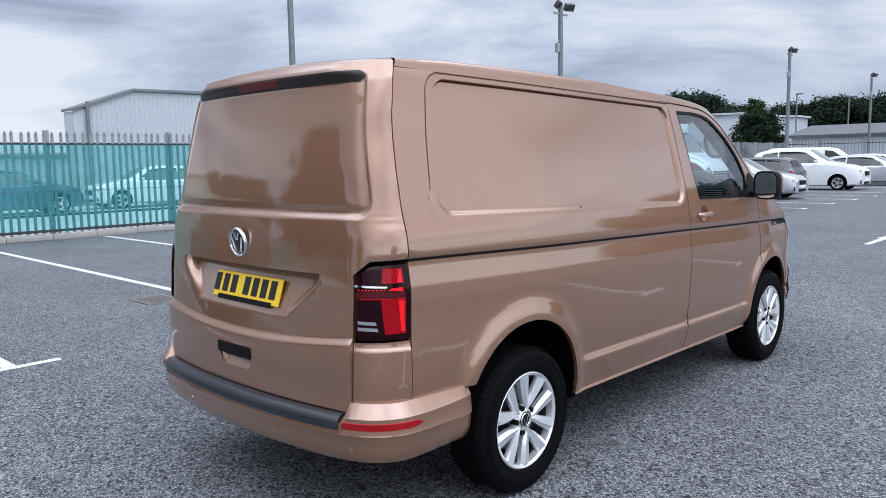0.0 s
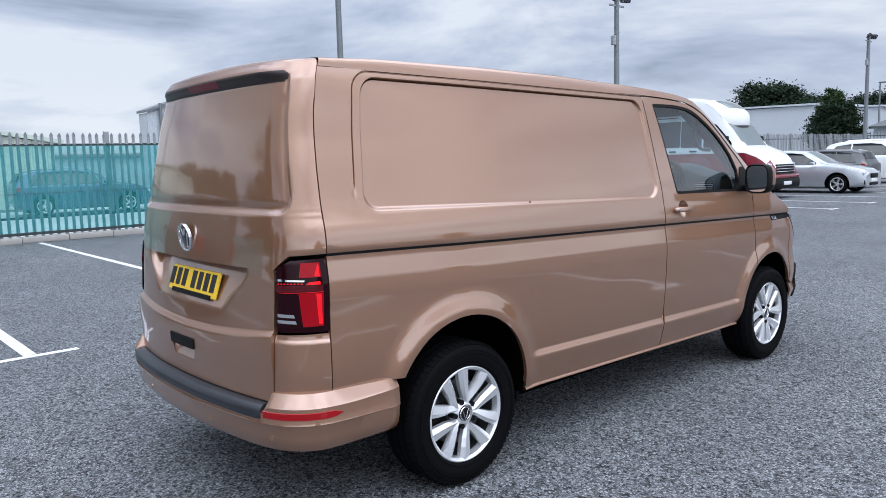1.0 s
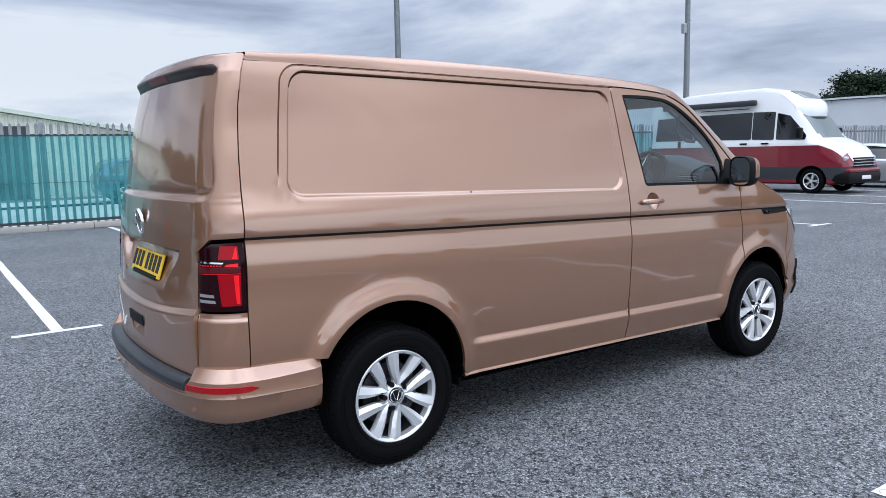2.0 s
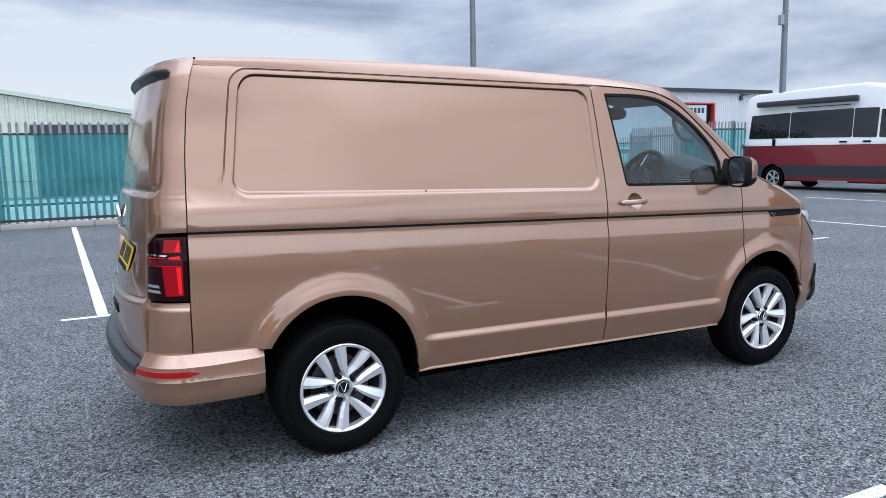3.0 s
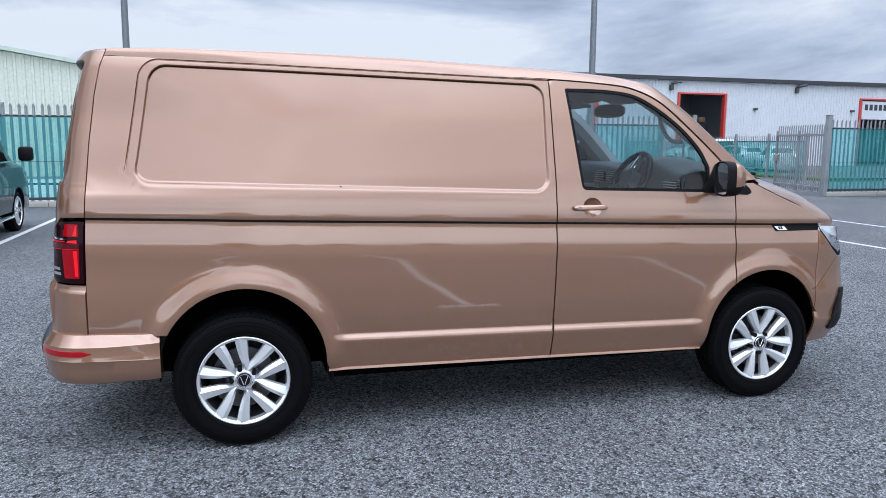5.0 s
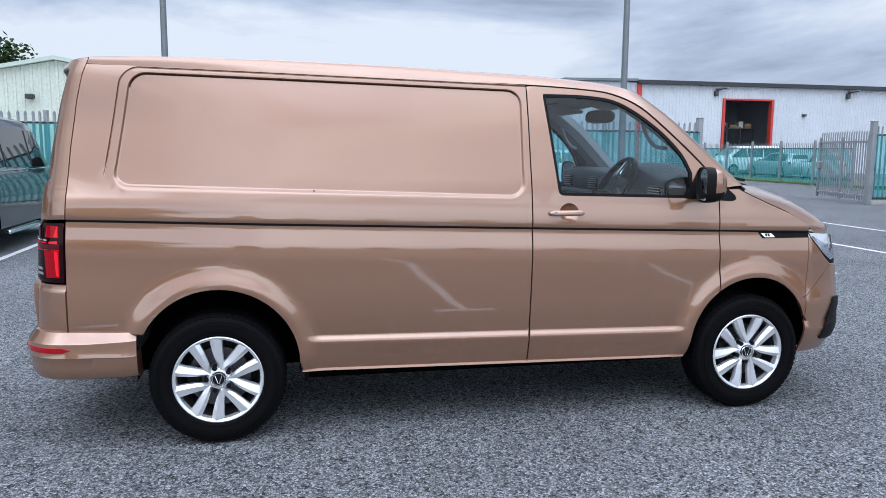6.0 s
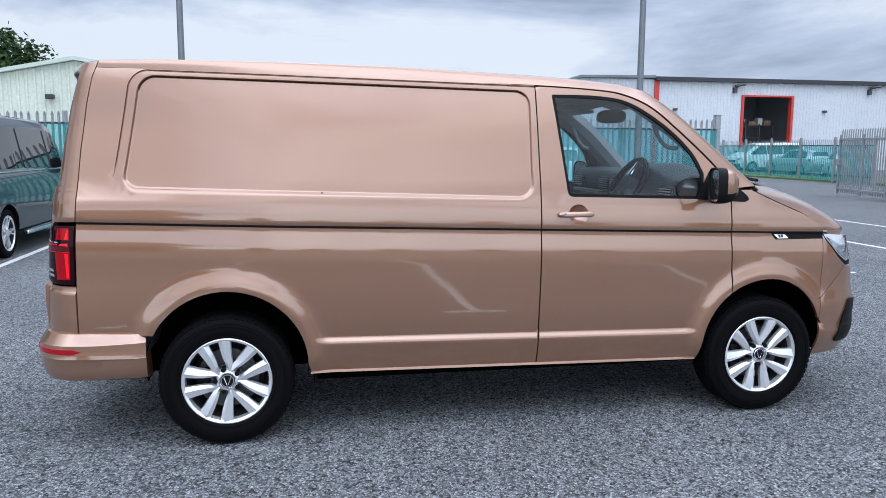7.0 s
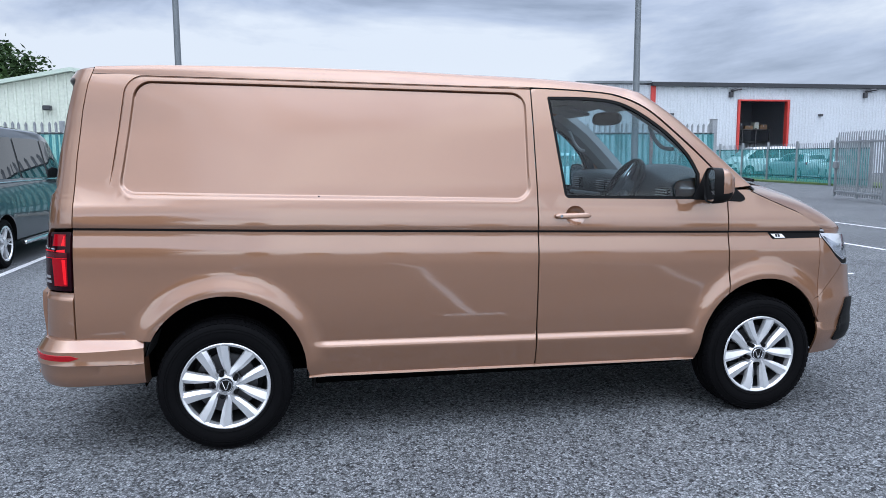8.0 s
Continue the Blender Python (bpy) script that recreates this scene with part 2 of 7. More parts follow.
link(NETTING, _m2.outputs[0], _o.inputs[0])


def leaf_material(name, dark, pale):
    m = material(name, pale, 0.6)
    info = mnode(m, "ShaderNodeNewGeometry")
    link(m, ramp_of(m, info.outputs["Random Per Island"], [(0.0, dark), (0.7, pale), (1.0, tuple(c * 1.35 for c in pale))]), bsdf(m).inputs["Base Color"])
    bsdf(m).inputs["Specular IOR Level"].default_value = 0.12
    return m


LEAF = leaf_material("green_leaves", (0.016, 0.030, 0.012), (0.042, 0.072, 0.024))
LEAF_DARK = leaf_material("dark_green_leaves", (0.007, 0.015, 0.008), (0.019, 0.034, 0.016))

# ---- mesh tools ----
def fit_normals(me):
    """Lets pressed sheets shade by the surface that they follow."""
    fit, on = me.attributes["fit"].data, me.attributes["fitted"].data
    out = []
    for p in me.polygons:
        for vi in p.vertices:
            n = fit[vi].vector
            out.append(n.copy() if on[p.index].value and n.dot(p.normal) > 0.93 else Vector((0, 0, 0)) if on[p.index].value else p.normal.copy())
    me.normals_split_custom_set(out)
    me.attributes.remove(me.attributes["fit"])
    me.attributes.remove(me.attributes["fitted"])


def part(name, bm, mat, parent=None, label="", smooth=True, recalc=True):
    """Links a bmesh as one mesh object under a thing or a part."""
    if recalc:
        bmesh.ops.recalc_face_normals(bm, faces=bm.faces[:])
    me = bpy.data.meshes.new(name)
    bm.to_mesh(me)
    bm.free()
    for m in mat if isinstance(mat, (list, tuple)) else [mat]:
        me.materials.append(m)
    if smooth:
        me.shade_smooth()
        me.set_sharp_from_angle(angle=radians(32))
        if "fit" in me.attributes:
            fit_normals(me)
    ob = new(name, me)
    if parent is not None:
        ob.parent = parent
    if label:
        tagged(ob, label)
    return ob


def again(name, like, parent, m):
    """One more object on the same mesh."""
    ob = new(name, like.data)
    ob.parent, ob.matrix_basis = parent, m
    return ob


def thing(name, label, category, group="", m=None):
    ob = new(name)
    ob.empty_display_size = 0.2
    if m is not None:
        ob.matrix_basis = m
    return tagged(ob, label, category, group)


def setting(ob, label, category):
    return tagged(ob, label, category, kind="structure")


def add_box(bm, lo, hi, bevel=0.0, seg=1, mat=0, turn=None):
    lo, hi = Vector(lo), Vector(hi)
    r = bmesh.ops.create_cube(bm, size=1.0, matrix=Matrix.LocRotScale((lo + hi) / 2, None, hi - lo))
    vs = r["verts"]
    fs = list({f for v in vs for f in v.link_faces})
    for f in fs:
        f.material_index = mat
    if bevel:
        es = list({e for v in vs for e in v.link_edges})
        out = bmesh.ops.bevel(bm, geom=es, offset=bevel, segments=seg, affect="EDGES", profile=0.5, clamp_overlap=True)
        vs = list({v for f in out["faces"] for v in f.verts} | {v for v in vs if v.is_valid})
    if turn is not None:
        bmesh.ops.transform(bm, matrix=turn, verts=vs)
    return vs


def add_cyl(bm, a, b, ra, rb=None, seg=16, mat=0, caps=True):
    a, b = Vector(a), Vector(b)
    rb = ra if rb is None else rb
    m = Matrix.Translation((a + b) / 2) @ (b - a).to_track_quat("Z", "Y").to_matrix().to_4x4()
    r = bmesh.ops.create_cone(bm, cap_ends=caps, segments=seg, radius1=ra, radius2=rb, depth=(b - a).length, matrix=m)
    for f in {f for v in r["verts"] for f in v.link_faces}:
        f.material_index = mat
    return r["verts"]


def add_rings(bm, rings, closed=True, caps=False, mat=0, loop=False):
    """Quads between rings of points. closed: each ring is a loop. loop: the last ring joins the first."""
    vs = [[bm.verts.new(p) for p in ring] for ring in rings]
    pairs = list(zip(vs, vs[1:])) + ([(vs[-1], vs[0])] if loop else [])
    for a, b in pairs:
        n = len(a)
        for i in range(n if closed else n - 1):
            f = bm.faces.new((a[i], a[(i + 1) % n], b[(i + 1) % n], b[i]))
            f.material_index = mat
    if caps:
        for ring in (vs[0], vs[-1]):
            bm.faces.new(ring).material_index = mat
    return vs


def add_lathe(bm, profile, centre, axis="y", seg=48, mat=0, loop=False):
    """Turns (radius, offset along the axis) points round an axis."""
    rings = []
    for k in range(seg):
        a = 2 * math.pi * k / seg
        c, s = math.cos(a), math.sin(a)
        ring = []
        for r, o in profile:
            p = {"y": (r * c, o, r * s), "x": (o, r * c, r * s), "z": (r * c, r * s, o)}[axis]
            ring.append(Vector(centre) + Vector(p))
        rings.append(ring)
    return add_rings(bm, rings, closed=loop, mat=mat, loop=True)


def add_tube(bm, path, r, seg=8, mat=0):
    path = [Vector(p) for p in path]
    rings = []
    for i, p in enumerate(path):
        d = (path[min(i + 1, len(path) - 1)] - path[max(i - 1, 0)]).normalized()
        q = d.to_track_quat("Z", "Y").to_matrix()
        rad = r[i] if isinstance(r, (list, tuple)) else r
        rings.append([p + q @ Vector((rad * math.cos(2 * math.pi * k / seg), rad * math.sin(2 * math.pi * k / seg), 0)) for k in range(seg)])
    return add_rings(bm, rings, caps=True, mat=mat)


def add_prism(bm, outline, lift, mat=0):
    """A flat outline (3D points) pushed by the vector lift into a solid."""
    lift = Vector(lift)
    a = [bm.verts.new(p) for p in outline]
    b = [bm.verts.new(Vector(p) + lift) for p in outline]
    fs = [bm.faces.new(a), bm.faces.new(b)]
    n = len(a)
    fs += [bm.faces.new((a[i], a[(i + 1) % n], b[(i + 1) % n], b[i])) for i in range(n)]
    for f in fs:
        f.material_index = mat
    return a + b


from mathutils.geometry import delaunay_2d_cdt


def table(points, x):
    """Straight interpolation in a short table."""
    if x <= points[0][0]:
        return points[0][1]
    for (a, p), (b, q) in zip(points, points[1:]):
        if x <= b:
            return p + (q - p) * (x - a) / (b - a)
    return points[-1][1]


def smoothstep(a, b, x):
    t = min(1.0, max(0.0, (x - a) / (b - a)))
    return t * t * (3 - 2 * t)


def spline(points, n=8):
    """A smooth open curve through 2D or 3D points."""
    pts = [Vector(p) for p in points]
    out = []
    for i in range(len(pts) - 1):
        p0, p1, p2, p3 = pts[max(i - 1, 0)], pts[i], pts[i + 1], pts[min(i + 2, len(pts) - 1)]
        for k in range(n):
            t = k / n
            out.append(0.5 * ((2 * p1) + (p2 - p0) * t + (2 * p0 - 5 * p1 + 4 * p2 - p3) * t * t + (3 * p1 - p0 - 3 * p2 + p3) * t ** 3))
    return out + [pts[-1]]


def inside(p, loop):
    x, y = p
    hit = False
    for (xa, ya), (xb, yb) in zip(loop, loop[1:] + loop[:1]):
        if (ya > y) != (yb > y) and x < (xb - xa) * (y - ya) / (yb - ya) + xa:
            hit = not hit
    return hit


def dense(loop, step, closed=True):
    out = []
    pairs = list(zip(loop, loop[1:] + loop[:1])) if closed else list(zip(loop, loop[1:]))
    for a, b in pairs:
        n = max(1, int(math.hypot(b[0] - a[0], b[1] - a[1]) / step))
        out += [(a[0] + (b[0] - a[0]) * k / n, a[1] + (b[1] - a[1]) * k / n) for k in range(n)]
    return out if closed else out + [tuple(loop[-1])]


def sheet(bm, outline, place, rows=(), holes=(), step=0.03, thick=0.004, inward=None, cols=True, mat=0):
    """A pressed sheet: a flat outline with holes, cut along rows, laid onto the surface place(u, v) and given thickness."""
    fit = bm.verts.layers.float_vector.get("fit") or bm.verts.layers.float_vector.new("fit")
    fitted = bm.faces.layers.int.get("fitted") or bm.faces.layers.int.new("fitted")
    at = {}
    outline = dense([tuple(p) for p in outline], step)
    holes = [dense([tuple(p) for p in h], step) for h in holes]
    pts, edges = [], []

    def add(loop, closed):
        base = len(pts)
        pts.extend(Vector(p) for p in loop)
        n = len(loop)
        edges.extend((base + i, base + (i + 1) % n) for i in range(n if closed else n - 1))

    add(outline, True)
    for h in holes:
        add(h, True)
    for r in rows:
        add(dense([tuple(p) for p in r], step, False), False)
    v, _, f, *_ = delaunay_2d_cdt(pts, edges, [], 0, 1e-5)
    keep = []
    for tri in f:
        c = (sum(v[i].x for i in tri) / 3, sum(v[i].y for i in tri) / 3)
        if inside(c, outline) and not any(inside(c, h) for h in holes):
            keep.append(tri)
    made = {}
    faces = []
    for tri in keep:
        vs = []
        for i in tri:
            if i not in made:
                made[i] = bm.verts.new(place(v[i].x, v[i].y))
                at[made[i]] = v[i]
            vs.append(made[i])
        if len(set(vs)) == 3:
            try:
                fc = bm.faces.new(vs)
            except ValueError:
                continue
            fc.material_index = mat
            faces.append(fc)
    bmesh.ops.recalc_face_normals(bm, faces=faces)
    if inward is not None and faces:
        mid = sum((fc.normal * fc.calc_area() for fc in faces), Vector())
        if mid.dot(Vector(inward)) > 0:
            bmesh.ops.reverse_faces(bm, faces=faces)
    bm.normal_update()
    for vert, uv in at.items():
        e = 0.004
        n = (place(uv.x + e, uv.y) - place(uv.x - e, uv.y)).cross(place(uv.x, uv.y + e) - place(uv.x, uv.y - e))
        if n.length > 1e-12:
            n.normalize()
            vert[fit] = n if n.dot(vert.normal) > 0 else -n
    for fc in faces:
        fc[fitted] = 1
    if thick:
        inner = {}
        edge_count = {}
        for fc in faces:
            for e in fc.edges:
                edge_count[e] = edge_count.get(e, 0) + 1
        rim = [e for e, n in edge_count.items() if n == 1]
        for e in rim:
            for vert in e.verts:
                if vert not in inner:
                    inner[vert] = bm.verts.new(vert.co - vert.normal * thick)
        for e in rim:
            a, b = e.verts
            fc = bm.faces.new((a, b, inner[b], inner[a]))
            fc.material_index = mat
    return faces


def rounded_loop(loop, r, n=4):
    out = []
    m = len(loop)
    for i in range(m):
        a, p, b = Vector(loop[i - 1]), Vector(loop[i]), Vector(loop[(i + 1) % m])
        u, w = (a - p), (b - p)
        if u.normalized().dot(w.normalized()) < -0.75:
            out.append(tuple(p))
            continue
        d = min(r, u.length * 0.45, w.length * 0.45)
        p0, p1 = p + u.normalized() * d, p + w.normalized() * d
        for k in range(n + 1):
            t = k / n
            out.append(tuple(p0 * (1 - t) ** 2 + p * 2 * t * (1 - t) + p1 * t * t))
    return out

# ---- ground, markings, kerb ----
bm = bmesh.new()
bmesh.ops.create_grid(bm, x_segments=40, y_segments=40, size=900)
ground = setting(part("ground", bm, ASPHALT, smooth=False), "grey asphalt car park with coarse exposed aggregate", "asphalt")

bm = bmesh.new()
add_box(bm, (-60, 14.6, -0.1), (11.4, 27.5, 0.012))
yard = setting(part("pavement_yard", bm, YARD, smooth=False), "pale concrete yard behind the palisade fence", "yard")


def stripe(a, b, width, name="parking_line"):
    a, b = Vector((*a, 0)), Vector((*b, 0))
    d = (b - a).normalized()
    n = Vector((-d.y, d.x, 0)) * width / 2
    bm = bmesh.new()
    steps = max(1, int((b - a).length / 0.25))
    rng = random.Random(int(abs(a.x * 97 + a.y * 31 + b.x * 13) * 10))
    rows = []
    for k in range(steps + 1):
        p = a.lerp(b, k / steps)
        rows.append([p + n * (1 + rng.uniform(-0.06, 0.06)) + Vector((0, 0, 0.004)), p - n * (1 + rng.uniform(-0.06, 0.06)) + Vector((0, 0, 0.004))])
    add_rings(bm, rows, closed=False)
    return tagged(part(name, bm, LINE, smooth=False), "worn white painted parking line on asphalt", "parking line", "parking lines", "structure")


BAY_X = [-11.05, -8.5, -5.95, -3.38, -0.88, 1.68, 4.25, 6.8, 9.3, 11.8]
for x in BAY_X:
    stripe((x, 3.42), (x, 13.95), 0.10)
    stripe((x - 0.36, 3.37), (x + 0.36, 3.37), 0.085)
for k in range(10):
    x = 17.4 + 2.6 * k
    stripe((x, 4.2 + 0.02 * k), (x, 9.6), 0.10)
    stripe((x - 0.25, 4.2 + 0.02 * k), (x + 0.25, 4.2 + 0.02 * k), 0.10)
# bays on the camera's side of the aisle, whose lines show in the van's paint
for x in (-8.5, -5.95, -3.38, -0.88, 1.68, 4.25, 6.8, 9.3, 11.8):
    stripe((x, -8.0), (x, -2.52), 0.075)
    stripe((x - 0.24, -2.47), (x + 0.24, -2.47), 0.075)

# concrete kerb under the fence, in lengths
bm = bmesh.new()
add_box(bm, (0, 0, 0), (0.905, 0.30, 0.125), 0.012, 2)
kerb_unit = part("kerb_stone", bm, CONCRETE)
kerb = setting(thing("kerb", "pale concrete kerb below the palisade fence", "kerb"), "pale concrete kerb below the palisade fence", "kerb")
kerb_unit.parent, kerb_unit.matrix_basis = kerb, pose(-16.0, 14.05, 0)
for k in range(1, 31):
    again("kerb_stone", kerb_unit, kerb, pose(-16.0 + 0.915 * k, 14.05 + 0.004 * math.sin(k * 2.3), 0.003 * math.sin(k * 1.7)))
for k in range(0, 40):
    again("kerb_stone", kerb_unit, kerb, pose(17.2 + 0.915 * k, 14.12, 0))


# ---- palisade fences ----
def pale_mesh(height):
    """A corrugated steel pale with a three-pointed splayed head."""
    bm = bmesh.new()
    w, d = 0.033, 0.018
    prof = [(-w, 0), (-w * 0.55, -d * 0.25), (-w * 0.3, -d), (w * 0.3, -d), (w * 0.55, -d * 0.25), (w, 0)]
    lo = [(x, y, 0) for x, y in prof]
    hi = [(x, y, height - 0.10) for x, y in prof]
    top = [(x * 1.08, y - 0.004, height - 0.055) for x, y in prof]
    tip = [(x * 0.25, y - 0.012, height) for x, y in prof]
    t = 0.003
    outer = [lo, hi, top, tip]
    add_rings(bm, [r + [(x, y + t, z) for x, y, z in reversed(r)] for r in outer], caps=True)
    return part("pale", bm, GALV, smooth=False)


def fence_run(name, x0, x1, y, label, pitch=0.157, netting=True, base=0.13, height=2.17):
    f = thing(name, label, "fence")
    length = x1 - x0
    f.matrix_basis = pose(x0, y, 0)
    n_bays = max(1, round(length / 2.75))
    bay = length / n_bays
    bm = bmesh.new()
    add_box(bm, (-0.05, 0.03, 0), (0.05, 0.13, 2.33), 0.006)
    first = part("post", bm, GALV, f)
    for k in range(1, n_bays + 1):
        again("post", first, f, pose(bay * k, 0, 0))
    for z in (0.52, 2.04):
        bm = bmesh.new()
        add_box(bm, (0, 0.004, z - 0.025), (length, 0.03, z + 0.025), 0.003)
        part("rail", bm, RAIL_DARK, f, "dark horizontal steel rail")
    p = pale_mesh(height)
    p.parent = f
    rng = random.Random(7)
    n = int(length / pitch)
    p.matrix_basis = pose(pitch * 0.5, 0, base)
    for k in range(1, n):
        again("pale", p, f, pose(pitch * (k + 0.5), 0, base + rng.uniform(-0.012, 0.012), 0, rng.uniform(-0.6, 0.6), rng.uniform(-3, 3)))
    if netting:
        bm = bmesh.new()
        cols, rows = int(length / 0.18), 14
        rings = []
        for i in range(cols + 1):
            x = length * i / cols
            ring = []
            for j in range(rows + 1):
                z = 0.17 + 1.86 * j / rows
                ring.append((x, -0.050 + 0.02 * noise.noise(Vector((x * 1.3, z * 1.1, 3.0))) + 0.012 * noise.noise(Vector((x * 4, z * 2.5, 9.0))), z + 0.015 * noise.noise(Vector((x, 0, 5)))))
            rings.append(ring)
        add_rings(bm, rings, closed=False)
        part("netting", bm, NETTING, f, "teal green debris netting tied behind the pales")
        for z, thick in ((0.19, 0.06), (1.03, 0.008), (2.035, 0.02)):
            bm = bmesh.new()
            add_box(bm, (0, -0.062, z - thick / 2), (length, -0.052, z + thick / 2))
            part("netting_hem", bm, RAIL_DARK, f, "dark hem of the netting")
    return f


fence_run("palisade_fence", -16.0, 11.55, 14.2, "galvanised steel palisade fence backed with teal netting, on a concrete kerb")
fence_run("palisade_fence", 17.25, 30.0, 14.25, "galvanised steel palisade fence backed with teal netting beside the gate")
fence_run("palisade_fence", 30.05, 48.0, 14.25, "plain galvanised steel palisade fence beyond the camper van", netting=False)

# gate leaf, swung open from the far post
gate = thing("palisade_gate", "galvanised steel palisade gate leaf standing open", "gate", m=pose(17.15, 14.35, 0, 0, 0, 78))
bm = bmesh.new()
for z in (0.25, 1.85):
    add_box(bm, (0, -0.025, z - 0.03), (2.9, 0.025, z + 0.03), 0.004)
for x in (0.03, 1.45, 2.87):
    add_box(bm, (x - 0.03, -0.025, 0.08), (x + 0.03, 0.025, 2.0), 0.004)
part("gate_frame", bm, GALV, gate)
gp = pale_mesh(2.05)
gp.parent, gp.matrix_basis = gate, pose(0.09, -0.03, 0.12)
for k in range(1, 21):
    again("pale", gp, gate, pose(0.09 + 0.137 * k, -0.03, 0.12))
bm = bmesh.new()
add_box(bm, (2.75, -0.07, 1.0), (2.95, 0.07, 1.22), 0.01)
part("lock_box", bm, GALV, gate)
for x, lab in ((17.2, "tall"), (11.6, "tall")):
    bm = bmesh.new()
    add_box(bm, (x - 0.075, 14.2, 0), (x + 0.075, 14.35, 2.42), 0.008)
    add_box(bm, (x - 0.085, 14.19, 2.42), (x + 0.085, 14.36, 2.435), 0.004)
    tagged(part("gate_post", bm, GALV), "square galvanised steel gate post at the end of the fence", "gate post", "gate posts")


def far_fence(name, a, b, label, netting=True, step=0.16, height=2.0):
    """A fence across the road: its pales are one joined part."""
    a, b = Vector((*a, 0)), Vector((*b, 0))
    f = thing(name, label, "fence")
    d = (b - a).normalized()
    n = Vector((-d.y, d.x, 0))
    bm = bmesh.new()
    k = 0.0
    while k < (b - a).length:
        p = a + d * k
        w = d * 0.03
        bm.faces.new([bm.verts.new(q) for q in (p - w, p + w, p + w + Vector((0, 0, height - 0.06)), p + Vector((0, 0, height)), p - w + Vector((0, 0, height - 0.06)))])
        k += step
    ob = part("palisade", bm, GALV, f, smooth=False, recalc=False)
    tagged(ob, kind="stuff")
    for z in (0.35, height - 0.3):
        bm = bmesh.new()
        add_tube(bm, [a + n * 0.03 + Vector((0, 0, z)), b + n * 0.03 + Vector((0, 0, z))], 0.025, 4)
        part("rail", bm, RAIL_DARK, f)
    posts = int((b - a).length / 2.75)
    for i in range(posts + 1):
        bm = bmesh.new()
        p = a.lerp(b, i / posts) + n * 0.06
        add_box(bm, p - Vector((0.05, 0.05, 0)), p + Vector((0.05, 0.05, height + 0.08)))
        part("post", bm, GALV, f)
    if netting:
        bm = bmesh.new()
        up = Vector((0, 0, height - 0.28))
        bm.faces.new([bm.verts.new(q) for q in (a + n * 0.05 + Vector((0, 0, 0.1)), b + n * 0.05 + Vector((0, 0, 0.1)), b + n * 0.05 + up, a + n * 0.05 + up)])
        part("netting", bm, NETTING, f)
    return f


far_fence("palisade_fence", (24.3, 23.2), (26.6, 43.4), "galvanised palisade fence with teal netting across the road")
far_fence("palisade_fence", (56.0, 6.0), (56.0, 32.0), "plain galvanised palisade fence at the far end of the car park", netting=False, step=0.22, height=2.6)


# ---- lamp posts ----
def lamp_post(x, y, height, r, heads):
    f = thing("lamp_post", "tall grey tapered steel lamp post" + (" with floodlights and a camera" if heads else ""), "lamp post", "lamp posts", pose(x, y, 0))
    bm = bmesh.new()
    add_cyl(bm, (0, 0, 0), (0, 0, 1.1), r * 1.35, r * 1.35, 16)
    add_cyl(bm, (0, 0, 1.1), (0, 0, 1.2), r * 1.35, r, 16)
    add_cyl(bm, (0, 0, 1.2), (0, 0, height), r, r * 0.72, 16)
    part("pole", bm, POLE, f)
    if heads:
        for s in (-1, 1):
            bm = bmesh.new()
            add_box(bm, (-0.19, -0.10, -0.13), (0.19, 0.06, 0.13), 0.02, 2, turn=pose(s * 0.36, -0.12, height - 0.12, 35, 0, -25 * s))
            h = part("floodlight", bm, DARK_TRIM, f)
            bm = bmesh.new()
            add_box(bm, (-0.16, -0.115, -0.10), (0.16, -0.104, 0.10), turn=pose(s * 0.36, -0.12, height - 0.12, 35, 0, -25 * s))
            part("lens", bm, LENS_CLEAR, h)
        bm = bmesh.new()
        add_box(bm, (-0.42, -0.03, height - 0.42), (0.42, 0.03, height - 0.36), 0.006)
        part("cross_arm", bm, GALV, f)
        bm = bmesh.new()
        add_box(bm, (-0.26, -0.07, height - 1.75), (-0.10, 0.07, height - 1.42), 0.015)
        part("junction_box", bm, GALV, f)
        bm = bmesh.new()
        add_tube(bm, [(-0.24, 0, height - 1.52), (-0.16, 0, height - 1.35), (0, 0, height - 1.33), (0.18, 0, height - 1.28)], 0.02, 6)
        part("bracket", bm, GALV, f)
    else:
        bm = bmesh.new()
        add_box(bm, (-0.14, -0.55, height - 0.02), (0.14, 0.1, height + 0.10), 0.04, 2)
        part("lantern", bm, POLE, f)
    return f


lamp_post(8.53, 12.63, 8.2, 0.085, False)
lamp_post(-2.37, 14.55, 8.4, 0.085, False)
lamp_post(20.5, 12.93, 7.1, 0.115, True)
lamp_post(45.1, 13.3, 7.9, 0.12, True)
lamp_post(60.0, 12.5, 7.4, 0.10, True)
lamp_post(70.0, 21.0, 7.0, 0.08, False)
lamp_post(75.0, 18.0, 6.8, 0.08, False)


# ---- buildings ----
def ribbed(bm, a, b, z0, z1, pitch=0.3, depth=0.022, top=None):
    """A profiled steel sheet wall from a to b (plan points); top(s) gives the height along it."""
    a, b = Vector((*a, 0)), Vector((*b, 0))
    d = (b - a).normalized()
    n = Vector((d.y, -d.x, 0))
    length = (b - a).length
    cols, s = [], 0.0
    while s < length:
        for off, dep in ((0.0, 0), (pitch * 0.55, 0), (pitch * 0.65, depth), (pitch * 0.9, depth)):
            if s + off <= length:
                cols.append((s + off, dep))
        s += pitch
    cols.append((length, 0))
    rings = []
    for s, dep in cols:
        p = a + d * s + n * dep
        rings.append([p + Vector((0, 0, z0)), p + Vector((0, 0, top(s) if top else z1))])
    add_rings(bm, rings, closed=False)


